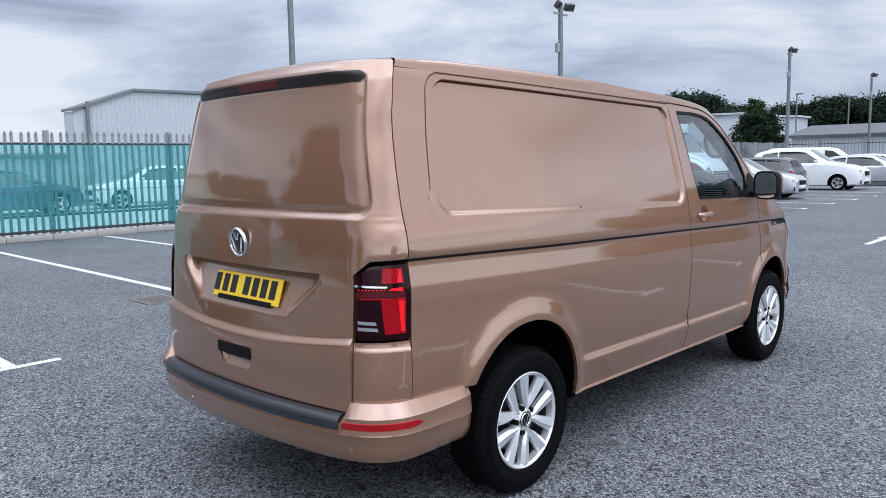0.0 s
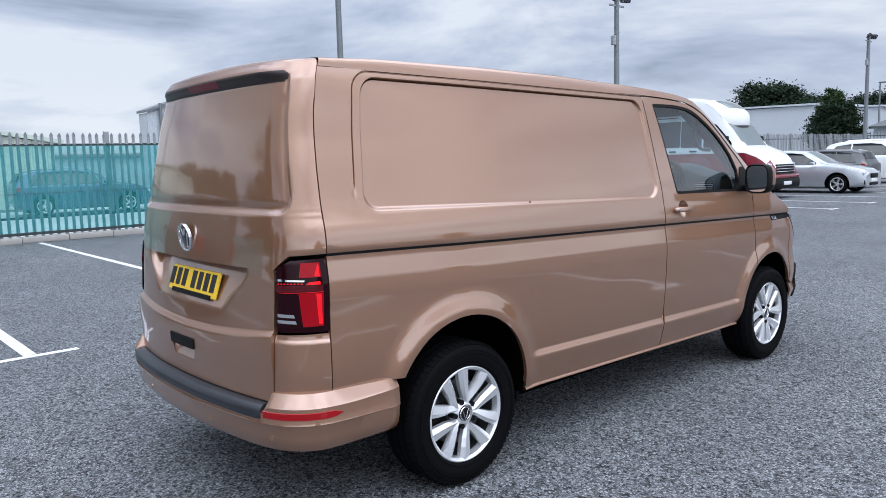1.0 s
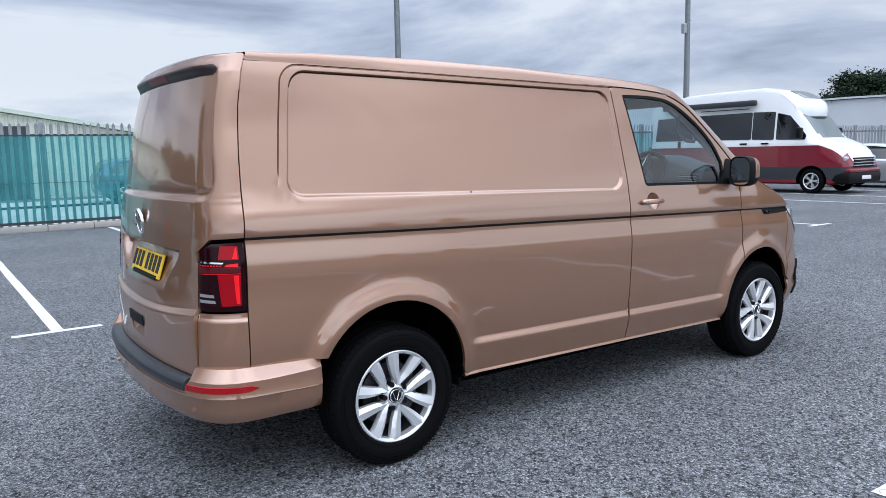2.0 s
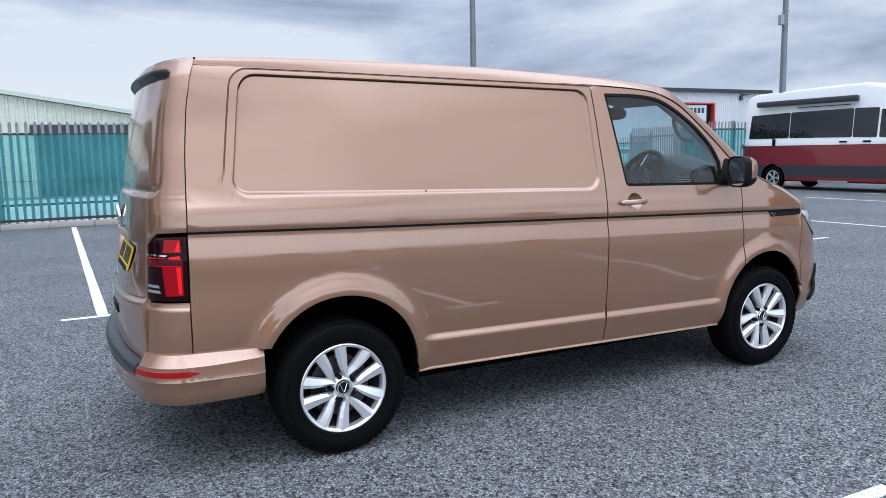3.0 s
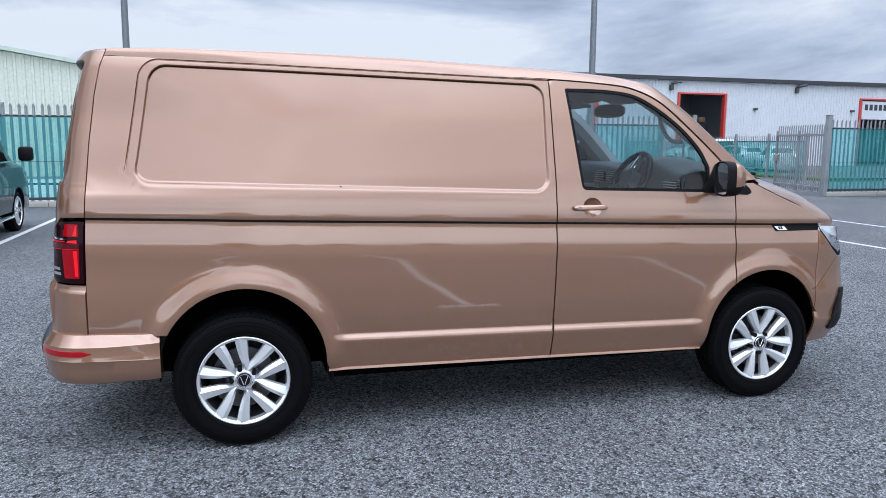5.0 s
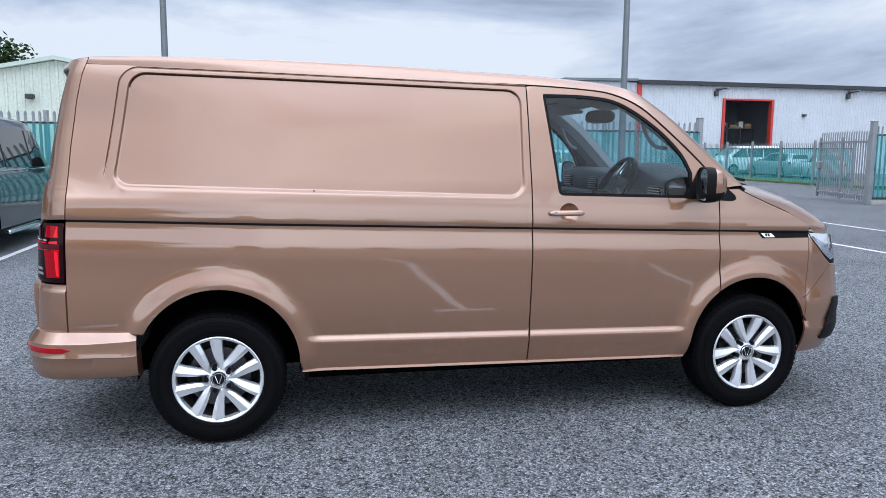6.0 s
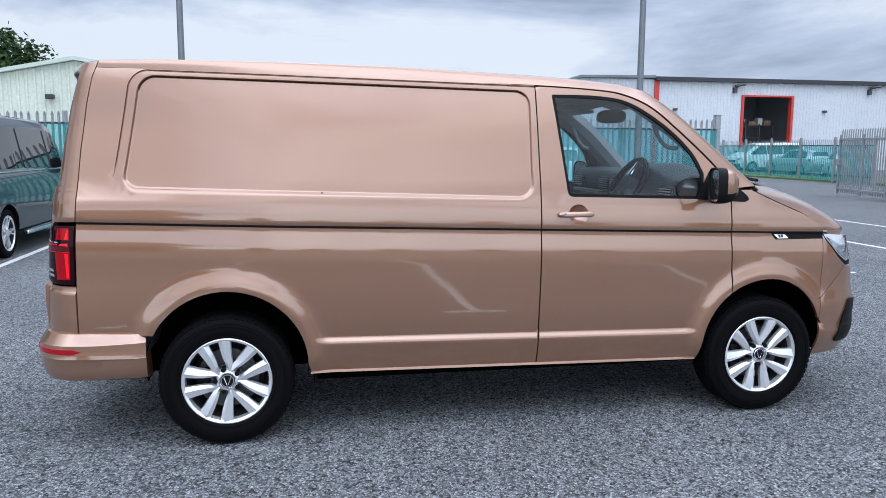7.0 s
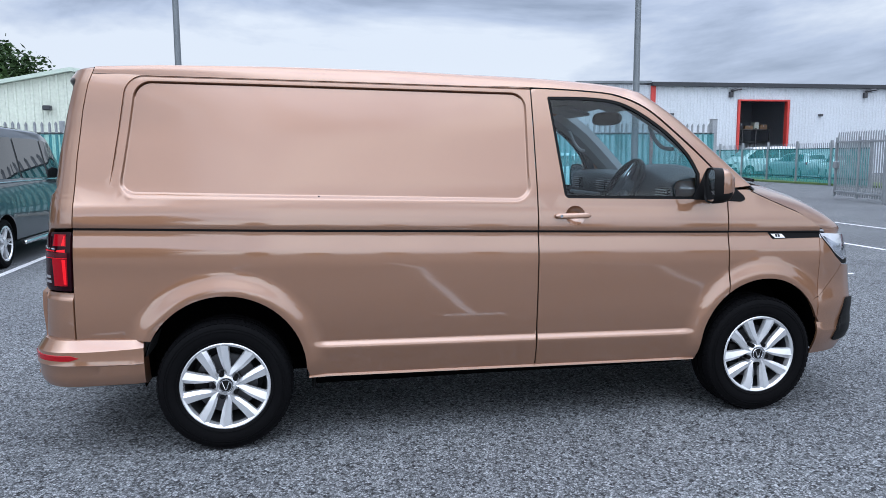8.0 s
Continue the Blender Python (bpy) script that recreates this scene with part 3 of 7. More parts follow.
# cream gabled unit beyond the fence
unit = thing("industrial_unit", "cream profiled steel unit with low gable and pale green verge", "building")
CX0, CX1, CY, CAP = -21.0, 6.2, 30.0, -8.9
def cream_top(s):
    x = CX0 + s
    return 5.06 - 0.165 * abs(x - CAP) if x > CAP else 5.06 - 0.2 * (CAP - x)
bm = bmesh.new()
ribbed(bm, (CX0, CY), (CX1, CY), 0, 5, 0.33, 0.04, cream_top)
part("wall", bm, CREAM_CLAD, unit, smooth=False)
bm = bmesh.new()
for a, b in (((CX0 - 0.3, 2.58), (CAP, 5.08)), ((CAP, 5.08), (CX1 + 0.3, 2.54))):
    rings = []
    for x, z in (a, b):
        rings.append([(x, CY - 0.28, z), (x, CY + 40, z), (x, CY + 40, z + 0.16), (x, CY - 0.28, z + 0.16)])
    add_rings(bm, rings, caps=True)
part("roof", bm, CREAM_TRIM, unit, "pale green roof with a broad verge", smooth=False)
bm = bmesh.new()
ribbed(bm, (CX1, CY), (CX1, CY + 40), 0, 2.56, 0.33, 0.04)
part("side_wall", bm, CREAM_CLAD, unit, smooth=False)
bm = bmesh.new()
add_box(bm, (-1.85, CY - 0.09, 2.5), (2.1, CY - 0.02, 2.87))
add_box(bm, (-1.75, CY - 0.06, 0.0), (2.0, CY - 0.02, 2.5))
part("shutter_door", bm, DARK_TRIM, unit, "dark shutter door with a black hood")
for x in (-9.9, -3.3):
    bm = bmesh.new()
    add_box(bm, (x - 0.16, CY - 0.35, 3.45), (x + 0.16, CY - 0.05, 3.65), 0.03)
    part("wall_light", bm, DARK_TRIM, unit)

# white unit with red-framed doorways
BY = 44.0
shed = thing("industrial_unit", "white profiled steel unit with dark eaves and red door frames", "building")
holes = [(30.95, 34.9, 5.17), (47.0, 50.8, 5.1)]
xs = [24.4, 30.95, 34.9, 47.0, 50.8, 57.5]
for n in range(5):
    bm = bmesh.new()
    hole = [h for h in holes if abs(h[0] - xs[n]) < 0.01]
    ribbed(bm, (xs[n], BY), (xs[n + 1], BY), hole[0][2] if hole else 0, 6.2, 0.25, 0.025)
    part("wall", bm, WHITE_CLAD, shed, smooth=False)
bm = bmesh.new()
ribbed(bm, (15.2, BY), (24.4, BY), 0, 6, 0.3, 0.03, lambda s: min(6.2, 4.9 + 0.36 * s))
add_box(bm, (15.2, BY + 0.05, 0), (24.4, BY + 1.4, 4.85))
part("side_bay_wall", bm, GREY_CLAD, shed, "grey profiled steel wall", smooth=False)
bm = bmesh.new()
add_box(bm, (24.3, BY - 0.35, 6.12), (57.8, BY + 9, 6.38))
part("eave_trim", bm, DARK_TRIM, shed)
bm = bmesh.new()
rings = [[(x, BY - 0.2, z), (x, BY + 1.5, z), (x, BY + 1.5, z + 0.16), (x, BY - 0.2, z + 0.16)] for x, z in ((15.1, 4.87), (18.9, 6.22), (24.3, 6.3))]
add_rings(bm, rings, caps=True)
part("verge", bm, POLE, shed, smooth=False)
bm = bmesh.new()
add_tube(bm, [(16.0, BY - 0.16, 0), (16.0, BY - 0.16, 5.45)], 0.11, 8)
part("downpipe", bm, POLE, shed)
bm = bmesh.new()
add_box(bm, (24.3, BY - 0.12, 0), (24.62, BY + 0.1, 6.12))
part("corner_trim", bm, RED_TRIM, shed)
for x0, x1, h in holes:
    bm = bmesh.new()
    for lo, hi in (((x0 - 0.05, BY - 0.12, 0), (x0 + 0.13, BY + 0.25, h + 0.1)), ((x1 - 0.13, BY - 0.12, 0), (x1 + 0.05, BY + 0.25, h + 0.1)), ((x0 + 0.13, BY - 0.12, h - 0.02), (x1 - 0.13, BY + 0.25, h + 0.1))):
        add_box(bm, lo, hi, 0.01)
    part("door_frame", bm, RED_TRIM, shed)
    bm = bmesh.new()
    for lo, hi in (((x0 - 2, BY + 9, 0), (x1 + 3, BY + 9.2, 5.9)), ((x0 - 2.2, BY + 0.3, 0), (x0 - 2, BY + 9.2, 5.9)), ((x1 + 3, BY + 0.3, 0), (x1 + 3.2, BY + 9.2, 5.9)), ((x0 - 2, BY + 0.3, 5.7), (x1 + 3, BY + 9, 5.9))):
        add_box(bm, lo, hi)
    part("inner_wall", bm, GREY_CLAD, shed, "bare grey walls inside the doorway", smooth=False)
    bm = bmesh.new()
    for k in range(4):
        add_box(bm, (x0 + 0.5, BY + 6, 0.4 + 0.9 * k), (x1 - 0.4, BY + 6.8, 0.46 + 0.9 * k))
        add_box(bm, (x0 + 0.8 + 0.5 * k, BY + 6.1, 0.46 + 0.9 * k), (x0 + 1.5 + 0.5 * k, BY + 6.7, 0.9 + 0.9 * k), 0.03)
    part("racking", bm, STEEL_DARK, shed, "metal racking with boxes inside the doorway")
# loaded rack just inside the first doorway
CARDBOARD = worn("brown_cardboard", (0.27, 0.17, 0.095), 0.85)
rack = thing("storage_rack", "tall steel storage rack loaded with boxes inside the unit", "rack", m=pose(31.3, BY + 1.6, 0))
for x in (0.0, 1.1, 2.2, 3.3):
    bm = bmesh.new()
    add_box(bm, (x - 0.04, 0, 0), (x + 0.04, 0.08, 3.35), 0.01)
    part("upright", bm, STEEL_DARK, rack)
for z in (0.5, 1.4, 2.3, 3.2):
    bm = bmesh.new()
    add_box(bm, (-0.05, 0, z), (3.35, 0.8, z + 0.06), 0.01)
    part("shelf", bm, STEEL_DARK, rack)
for x, wd, ht, mt, lab in ((0.15, 0.55, 0.30, CARDBOARD, "closed brown cardboard box on the rack"), (0.85, 0.40, 0.42, DARK_TRIM, "dark plastic crate on the rack"), (1.40, 0.62, 0.26, CARDBOARD, "low brown cardboard box on the rack"), (2.15, 0.35, 0.50, CREAM_CLAD, "pale upright carton on the rack"), (2.62, 0.55, 0.34, CARDBOARD, "closed brown cardboard box on the rack")):
    box = thing("box", lab, "box", "boxes on the rack", pose(31.3 + x, BY + 1.75, 3.26))
    bm = bmesh.new()
    add_box(bm, (0, 0, 0), (wd, 0.5, ht), 0.012)
    part("carton", bm, mt, box)
    bm = bmesh.new()
    add_box(bm, (wd * 0.5 - 0.03, -0.003, ht * 0.55), (wd * 0.5 + 0.03, 0.503, ht + 0.003))
    part("tape", bm, GREY_CLAD, box)
bm = bmesh.new()
add_box(bm, (47.25, BY - 0.02, 3.6), (49.9, BY + 0.04, 5.0), 0.01)
part("shutter_panel", bm, WHITE_CLAD, shed, "pale half-lowered panel in the doorway")
bm = bmesh.new()
for k in range(5):
    add_box(bm, (47.5 + 0.45 * k, BY - 0.03, 4.3), (47.8 + 0.45 * k, BY - 0.021, 4.75))
part("sign_bars", bm, DARK_TRIM, shed, "dark plain bars of an unreadable sign")
for x, z in ((30.3, 5.75), (41.0, 5.8), (54.0, 5.8)):
    bm = bmesh.new()
    add_box(bm, (x - 0.12, BY - 0.25, z - 0.35), (x + 0.12, BY, z + 0.02), 0.02)
    add_tube(bm, [(x, BY - 0.1, z + 0.1), (x + 0.35, BY - 0.4, z + 0.20), (x + 0.6, BY - 0.45, z + 0.22)], 0.09, 8)
    part("wall_light", bm, STEEL_DARK, shed)
for x, z in ((37.4, 4.2), (46.2, 4.2), (25.8, 4.2)):
    bm = bmesh.new()
    add_box(bm, (x - 0.08, BY - 0.25, z - 0.08), (x + 0.18, BY, z + 0.08), 0.02)
    part("camera_box", bm, STEEL_DARK, shed)


SLATE = worn("slate_roof", (0.11, 0.115, 0.125), 0.7, scale=0.8, grain=6, bump=0.3)
# low grey roofs and a hedge line far beyond the yard
def far_block(x0, x1, y0, y1, h, mat, roof_mat, label, ridge=0.0, axis="x"):
    f = thing("warehouse", label, "building")
    bm = bmesh.new()
    add_box(bm, (x0, y0, 0), (x1, y1, h))
    part("wall", bm, mat, f, smooth=False)
    bm = bmesh.new()
    xm, ym = (x0 + x1) / 2, (y0 + y1) / 2
    e = 0.3
    if axis == "x":
        prof = [(y0 - e, h), (ym, h + ridge), (y1 + e, h)]
        add_rings(bm, [[(x, y, z + t) for y, z in prof for t in (0,)] + [(x, y, z + 0.2) for y, z in reversed(prof)] for x in (x0 - e, x1 + e)], caps=True)
    else:
        prof = [(x0 - e, h), (xm, h + ridge), (x1 + e, h)]
        add_rings(bm, [[(x, y, z) for x, z in prof] + [(x, y, z + 0.2) for x, z in reversed(prof)] for y in (y0 - e, y1 + e)], caps=True)
    part("roof", bm, roof_mat, f, smooth=False)
    return f


far_block(2.0, 21.6, 62, 80, 2.5, GREY_CLAD, worn("faded_tile_roof", (0.36, 0.31, 0.31), 0.8, scale=0.5, grain=5), "low building with a faded pinkish roof behind the yard", 0.5)
far_block(85, 110, 31.5, 48, 6.3, WHITE_CLAD, WHITE_CLAD, "long white warehouse behind trees", 0.1)
far_block(92, 96, 28.2, 32.4, 6.0, WHITE_CLAD, WHITE_CLAD, "plain white warehouse end wall behind trees", 0.1)
far_block(66, 78, -10.0, 20.0, 3.0, GREY_CLAD, SLATE, "low building with a dark pitched slate roof", 1.0, "y")


# ---- trees ----
CROWNS = {}


def crown_mesh(seed, mat, clumps, leaves, leaf, base, height):
    """Leaves of a crown of unit spread, shared by trees of one kind."""
    key = (seed, mat.name, clumps, leaves, round(leaf, 2), base)
    if key in CROWNS:
        return CROWNS[key]
    rng, spread = random.Random(seed), 1.0
    verts, faces = [], []
    for c in range(clumps):
        a, u = rng.uniform(0, 2 * math.pi), rng.uniform(0, 1)
        z = base + (1 - base) * u
        rim = spread * (math.sin(math.pi * min(1, 0.12 + 0.88 * (1 - (z - base) / (1 - base)) ** 0.75)) * 0.55 + 0.42) * (1.0 if z < 0.8 else 0.75)
        q = rim * math.sqrt(rng.uniform(0.12, 1.0)) * rng.uniform(0.8, 1.12)
        cx, cy, cz = q * math.cos(a), q * math.sin(a), z * height
        size = spread * rng.uniform(0.13, 0.27)
        for _ in range(leaves):
            p = Vector((rng.gauss(0, 1), rng.gauss(0, 1), rng.gauss(0, 0.75))) * size * 0.55 + Vector((cx, cy, cz))
            d = Vector((rng.uniform(-1, 1), rng.uniform(-1, 1), rng.uniform(-0.6, 0.6))).normalized()
            e = d.cross(Vector((rng.uniform(-1, 1), rng.uniform(-1, 1), rng.uniform(-1, 1)))).normalized()
            s = leaf * rng.uniform(0.6, 1.4)
            i = len(verts)
            verts += [p - d * s, p + e * s * 0.55, p + d * s, p - e * s * 0.55]
            faces.append((i, i + 1, i + 2, i + 3))
    me = bpy.data.meshes.new("crown")
    me.from_pydata(verts, [], faces)
    me.materials.append(mat)
    CROWNS[key] = me
    return me


def tree(x, y, height, spread, seed, mat, clumps=60, leaves=46, leaf=0.22, label="", base=0.08, variant=None):
    rng = random.Random(seed)
    f = thing("tree", label or "leafy broad green tree with an uneven crown", "tree", "trees", pose(x, y, 0, 0, 0, rng.uniform(0, 360)))
    bm = bmesh.new()
    trunk = [(0, 0, 0), (0.1 * rng.uniform(-1, 1), 0.1, height * 0.25), (0.25 * rng.uniform(-1, 1), 0, height * 0.5), (0.2, 0.2, height * 0.8)]
    r0 = 0.035 * height
    add_tube(bm, trunk, [r0, r0 * 0.75, r0 * 0.5, r0 * 0.15], 8)
    for k in range(9):
        a, z = rng.uniform(0, 6.3), height * rng.uniform(0.25, 0.6)
        q = spread * rng.uniform(0.45, 0.8)
        add_tube(bm, [(0, 0, z), (q * 0.5 * math.cos(a), q * 0.5 * math.sin(a), z + height * 0.1), (q * math.cos(a), q * math.sin(a), z + height * 0.22)], [r0 * 0.4, r0 * 0.25, r0 * 0.06], 6)
    part("trunk", bm, BARK, f)
    me = crown_mesh(variant if variant is not None else seed, mat, clumps, leaves, leaf / spread, base, height / spread)
    crown = new("crown", me)
    crown.parent, crown.matrix_basis = f, Matrix.Scale(spread, 4)
    return f


tree(-18.2, 46.0, 8.3, 4.0, 3, LEAF, 150, 90, 0.17, "round-headed broadleaf tree with loose twigs, behind the cream unit")
bm = bmesh.new()
add_box(bm, (24.6, 22.0, -0.05), (27.4, 43.6, 0.10), 0.02)
setting(part("verge", bm, worn("grass_verge", (0.10, 0.15, 0.05), 0.95, scale=2.0, grain=60, bump=0.8)), "narrow grass verge at the foot of the far fence", "grass verge")
TREES = [(91, 41.0, 13.4, 4.0), (92.5, 40, 12.4, 3.5), (96, 36.0, 11.0, 3.2), (104, 26.0, 12.4, 5.0), (104, 19.5, 12.2, 5.0), (100, 13.0, 9.6, 4.2), (100, 8, 9.8, 4.5), (95, 3.0, 9.4, 4.5), (90, -4.0, 9.5, 4.5), (110, 30, 12.6, 4.5), (106, 34, 11.6, 4.5), (96, 42, 12.0, 4.0), (100, 38.5, 11.4, 4.0), (108, 22, 12.4, 5.0), (108, 15, 10.2, 5.0), (104, 10, 9.8, 5.0), (102, 5, 9.6, 5.0), (98, -1, 9.4, 5.0)]
for k, (x, y, h, w) in enumerate(TREES):
    tree(x, y, h * 0.68, h * 0.37, 20 + k, LEAF_DARK, 170, 170, h * 0.37 * 0.036, "dark green tree in the far tree line", 0.08, k % 4)
tree(53.5, 18.2, 4.3, 2.0, 91, LEAF_DARK, 200, 170, 0.085, "broad dark green bush behind the grey fence", 0.03)
tree(54.6, 18.9, 5.6, 1.05, 92, LEAF, 120, 150, 0.08, "slim green tree rising out of a bush", 0.10)
# what the paint mirrors: trees behind the tail and a tree line across the road behind the camera
for k, (x, y, h, w) in enumerate([(-40, 32, 17.5, 6.5), (-41, 27.5, 14.0, 6.5), (-39, 37.5, 11.5, 6.5), (-28.5, 42, 9.0, 3.4), (-26, 50, 9.5, 3.4), (-38, 20, 9.0, 5.0), (-36, 12, 8.0, 4.5), (-34, 1, 8.5, 4.5), (-11.5, -31, 7.5, 4.0), (-4.5, -38, 3.6, 3.0), (44, -20, 8.0, 4.0), (49, -27, 7.0, 4.5), (40, -15, 6.0, 3.0), (-18, -42, 7, 4.5), (-6, -60, 3.6, 4.0), (2, -66, 3.4, 4.5), (9, -66, 3.8, 4.0), (17, -62, 4.2, 4.5), (26, -60, 4.4, 4.5), (36, -52, 4.8, 4.5)]):
    tree(x, y, h, h * 0.45, 60 + k, LEAF_DARK, 170, 150, h * 0.45 * 0.036, "dark green tree standing beyond the car park", 0.08, 7 + k % 3)

# ---- drain cover and worn lane arrow on the car park ----
GRATE = worn("rusty_cast_iron", (0.17, 0.15, 0.135), 0.6, 0.5)
drain = thing("drain_cover", "rusty cast-iron drain grating set flush in the asphalt", "drain cover")
bm = bmesh.new()
for a, b in (((1.02, 5.04), (1.44, 5.09)), ((1.02, 5.54), (1.44, 5.59)), ((1.02, 5.09), (1.07, 5.54)), ((1.39, 5.09), (1.44, 5.54))):
    add_box(bm, (*a, -0.02), (*b, 0.010), 0.004)
part("frame", bm, GRATE, drain)
# flat black sheet standing in for the shaded hollow below the bars
bm = bmesh.new()
add_box(bm, (1.07, 5.09, -0.01), (1.39, 5.54, 0.0035))
part("pit_shade", bm, MATT_BLACK, drain, smooth=False)
for k in range(9):
    bm = bmesh.new()
    add_box(bm, (1.07, 5.108 + 0.05 * k, -0.01), (1.39, 5.128 + 0.05 * k, 0.009), 0.003)
    part("bar", bm, GRATE, drain)
bm = bmesh.new()
add_prism(bm, [(11.4, 0.45, 0.004), (12.6, 0.44, 0.004), (12.6, 0.36, 0.004), (13.2, 0.50, 0.004), (12.6, 0.64, 0.004), (12.6, 0.56, 0.004), (11.4, 0.55, 0.004)], (0, 0, 0.002))
setting(part("road_marking", bm, LINE, smooth=False), "worn white painted arrow on the asphalt", "road marking")

# ---- wheels and parked vehicles ----
def wheel(parent, x, y, z, r, rim, width, spokes, side, tint=None, twin=True):
    """A wheel whose axle runs along y; side -1 faces -y. Parts: tyre, rim."""
    s = side
    w = thing_part("wheel", parent, pose(x, y, z))
    bm = bmesh.new()
    h = width / 2
    prof = [(rim, -h * 0.86), (rim + 0.012, -h * 0.95), (rim + (r - rim) * 0.45, -h * 1.02), (r - 0.035, -h * 0.93), (r - 0.012, -h * 0.84), (r, -h * 0.6), (r, h * 0.6), (r - 0.012, h * 0.84), (r - 0.035, h * 0.93), (rim + (r - rim) * 0.45, h * 1.02), (rim + 0.012, h * 0.95), (rim, h * 0.86)]
    add_lathe(bm, prof, (0, 0, 0), "y", 40)
    part("tyre", bm, RUBBER, w)
    bm = bmesh.new()
    face = s * h * 0.78
    add_lathe(bm, [(rim + 0.008, s * h * 0.93), (rim - 0.012, s * h * 0.95), (rim - 0.022, s * h * 0.82)], (0, 0, 0), "y", 40)
    for k in range(spokes):
        a = 2 * math.pi * k / spokes
        for off in ((-0.17, 0.17) if twin else (0.0,)):
            m = Matrix.Rotation(-a, 4, "Y")
            rings = []
            for rad, ww, dd in ((0.04, 0.024, 0.0), (rim * 0.55, 0.017, 0.006), (rim - 0.012, 0.021, 0.012)):
                ang = off * (rad / rim) ** 0.7
                c = Vector((rad * math.cos(ang), 0, rad * math.sin(ang)))
                t = Vector((-math.sin(ang), 0, math.cos(ang)))
                rings.append([m @ (c + t * ww + Vector((0, face - s * (0.03 + dd), 0))), m @ (c + t * ww * 0.6 + Vector((0, face + s * 0.004, 0))), m @ (c - t * ww * 0.6 + Vector((0, face + s * 0.004, 0))), m @ (c - t * ww + Vector((0, face - s * (0.03 + dd), 0)))])
            add_rings(bm, rings, caps=True)
    add_cyl(bm, (0, face - s * 0.035, 0), (0, face + s * 0.006, 0), 0.062, 0.055, 20)
    part("rim", bm, tint or ALLOY, w)
    bm = bmesh.new()
    add_lathe(bm, [(rim - 0.022, s * h * 0.82), (rim - 0.030, -s * h * 0.8)], (0, 0, 0), "y", 40)
    part("rim_barrel", bm, BARREL, w)
    bm = bmesh.new()
    add_cyl(bm, (0, -s * h * 0.3, 0), (0, -s * h * 0.1, 0), rim * 0.72, rim * 0.72, 28)
    part("brake_disc", bm, STEEL_DARK, w)
    return w


def thing_part(name, parent, m):
    ob = new(name)
    ob.empty_display_size = 0.1
    ob.parent, ob.matrix_basis = parent, m
    return ob


def interp(table, x):
    if x <= table[0][0]:
        return table[0][1:]
    for a, b in zip(table, table[1:]):
        if x <= b[0]:
            f = (x - a[0]) / (b[0] - a[0])
            f = f * f * (3 - 2 * f) * 0.35 + f * 0.65
            return tuple(p + (q - p) * f for p, q in zip(a[1:], b[1:]))
    return table[-1][1:]


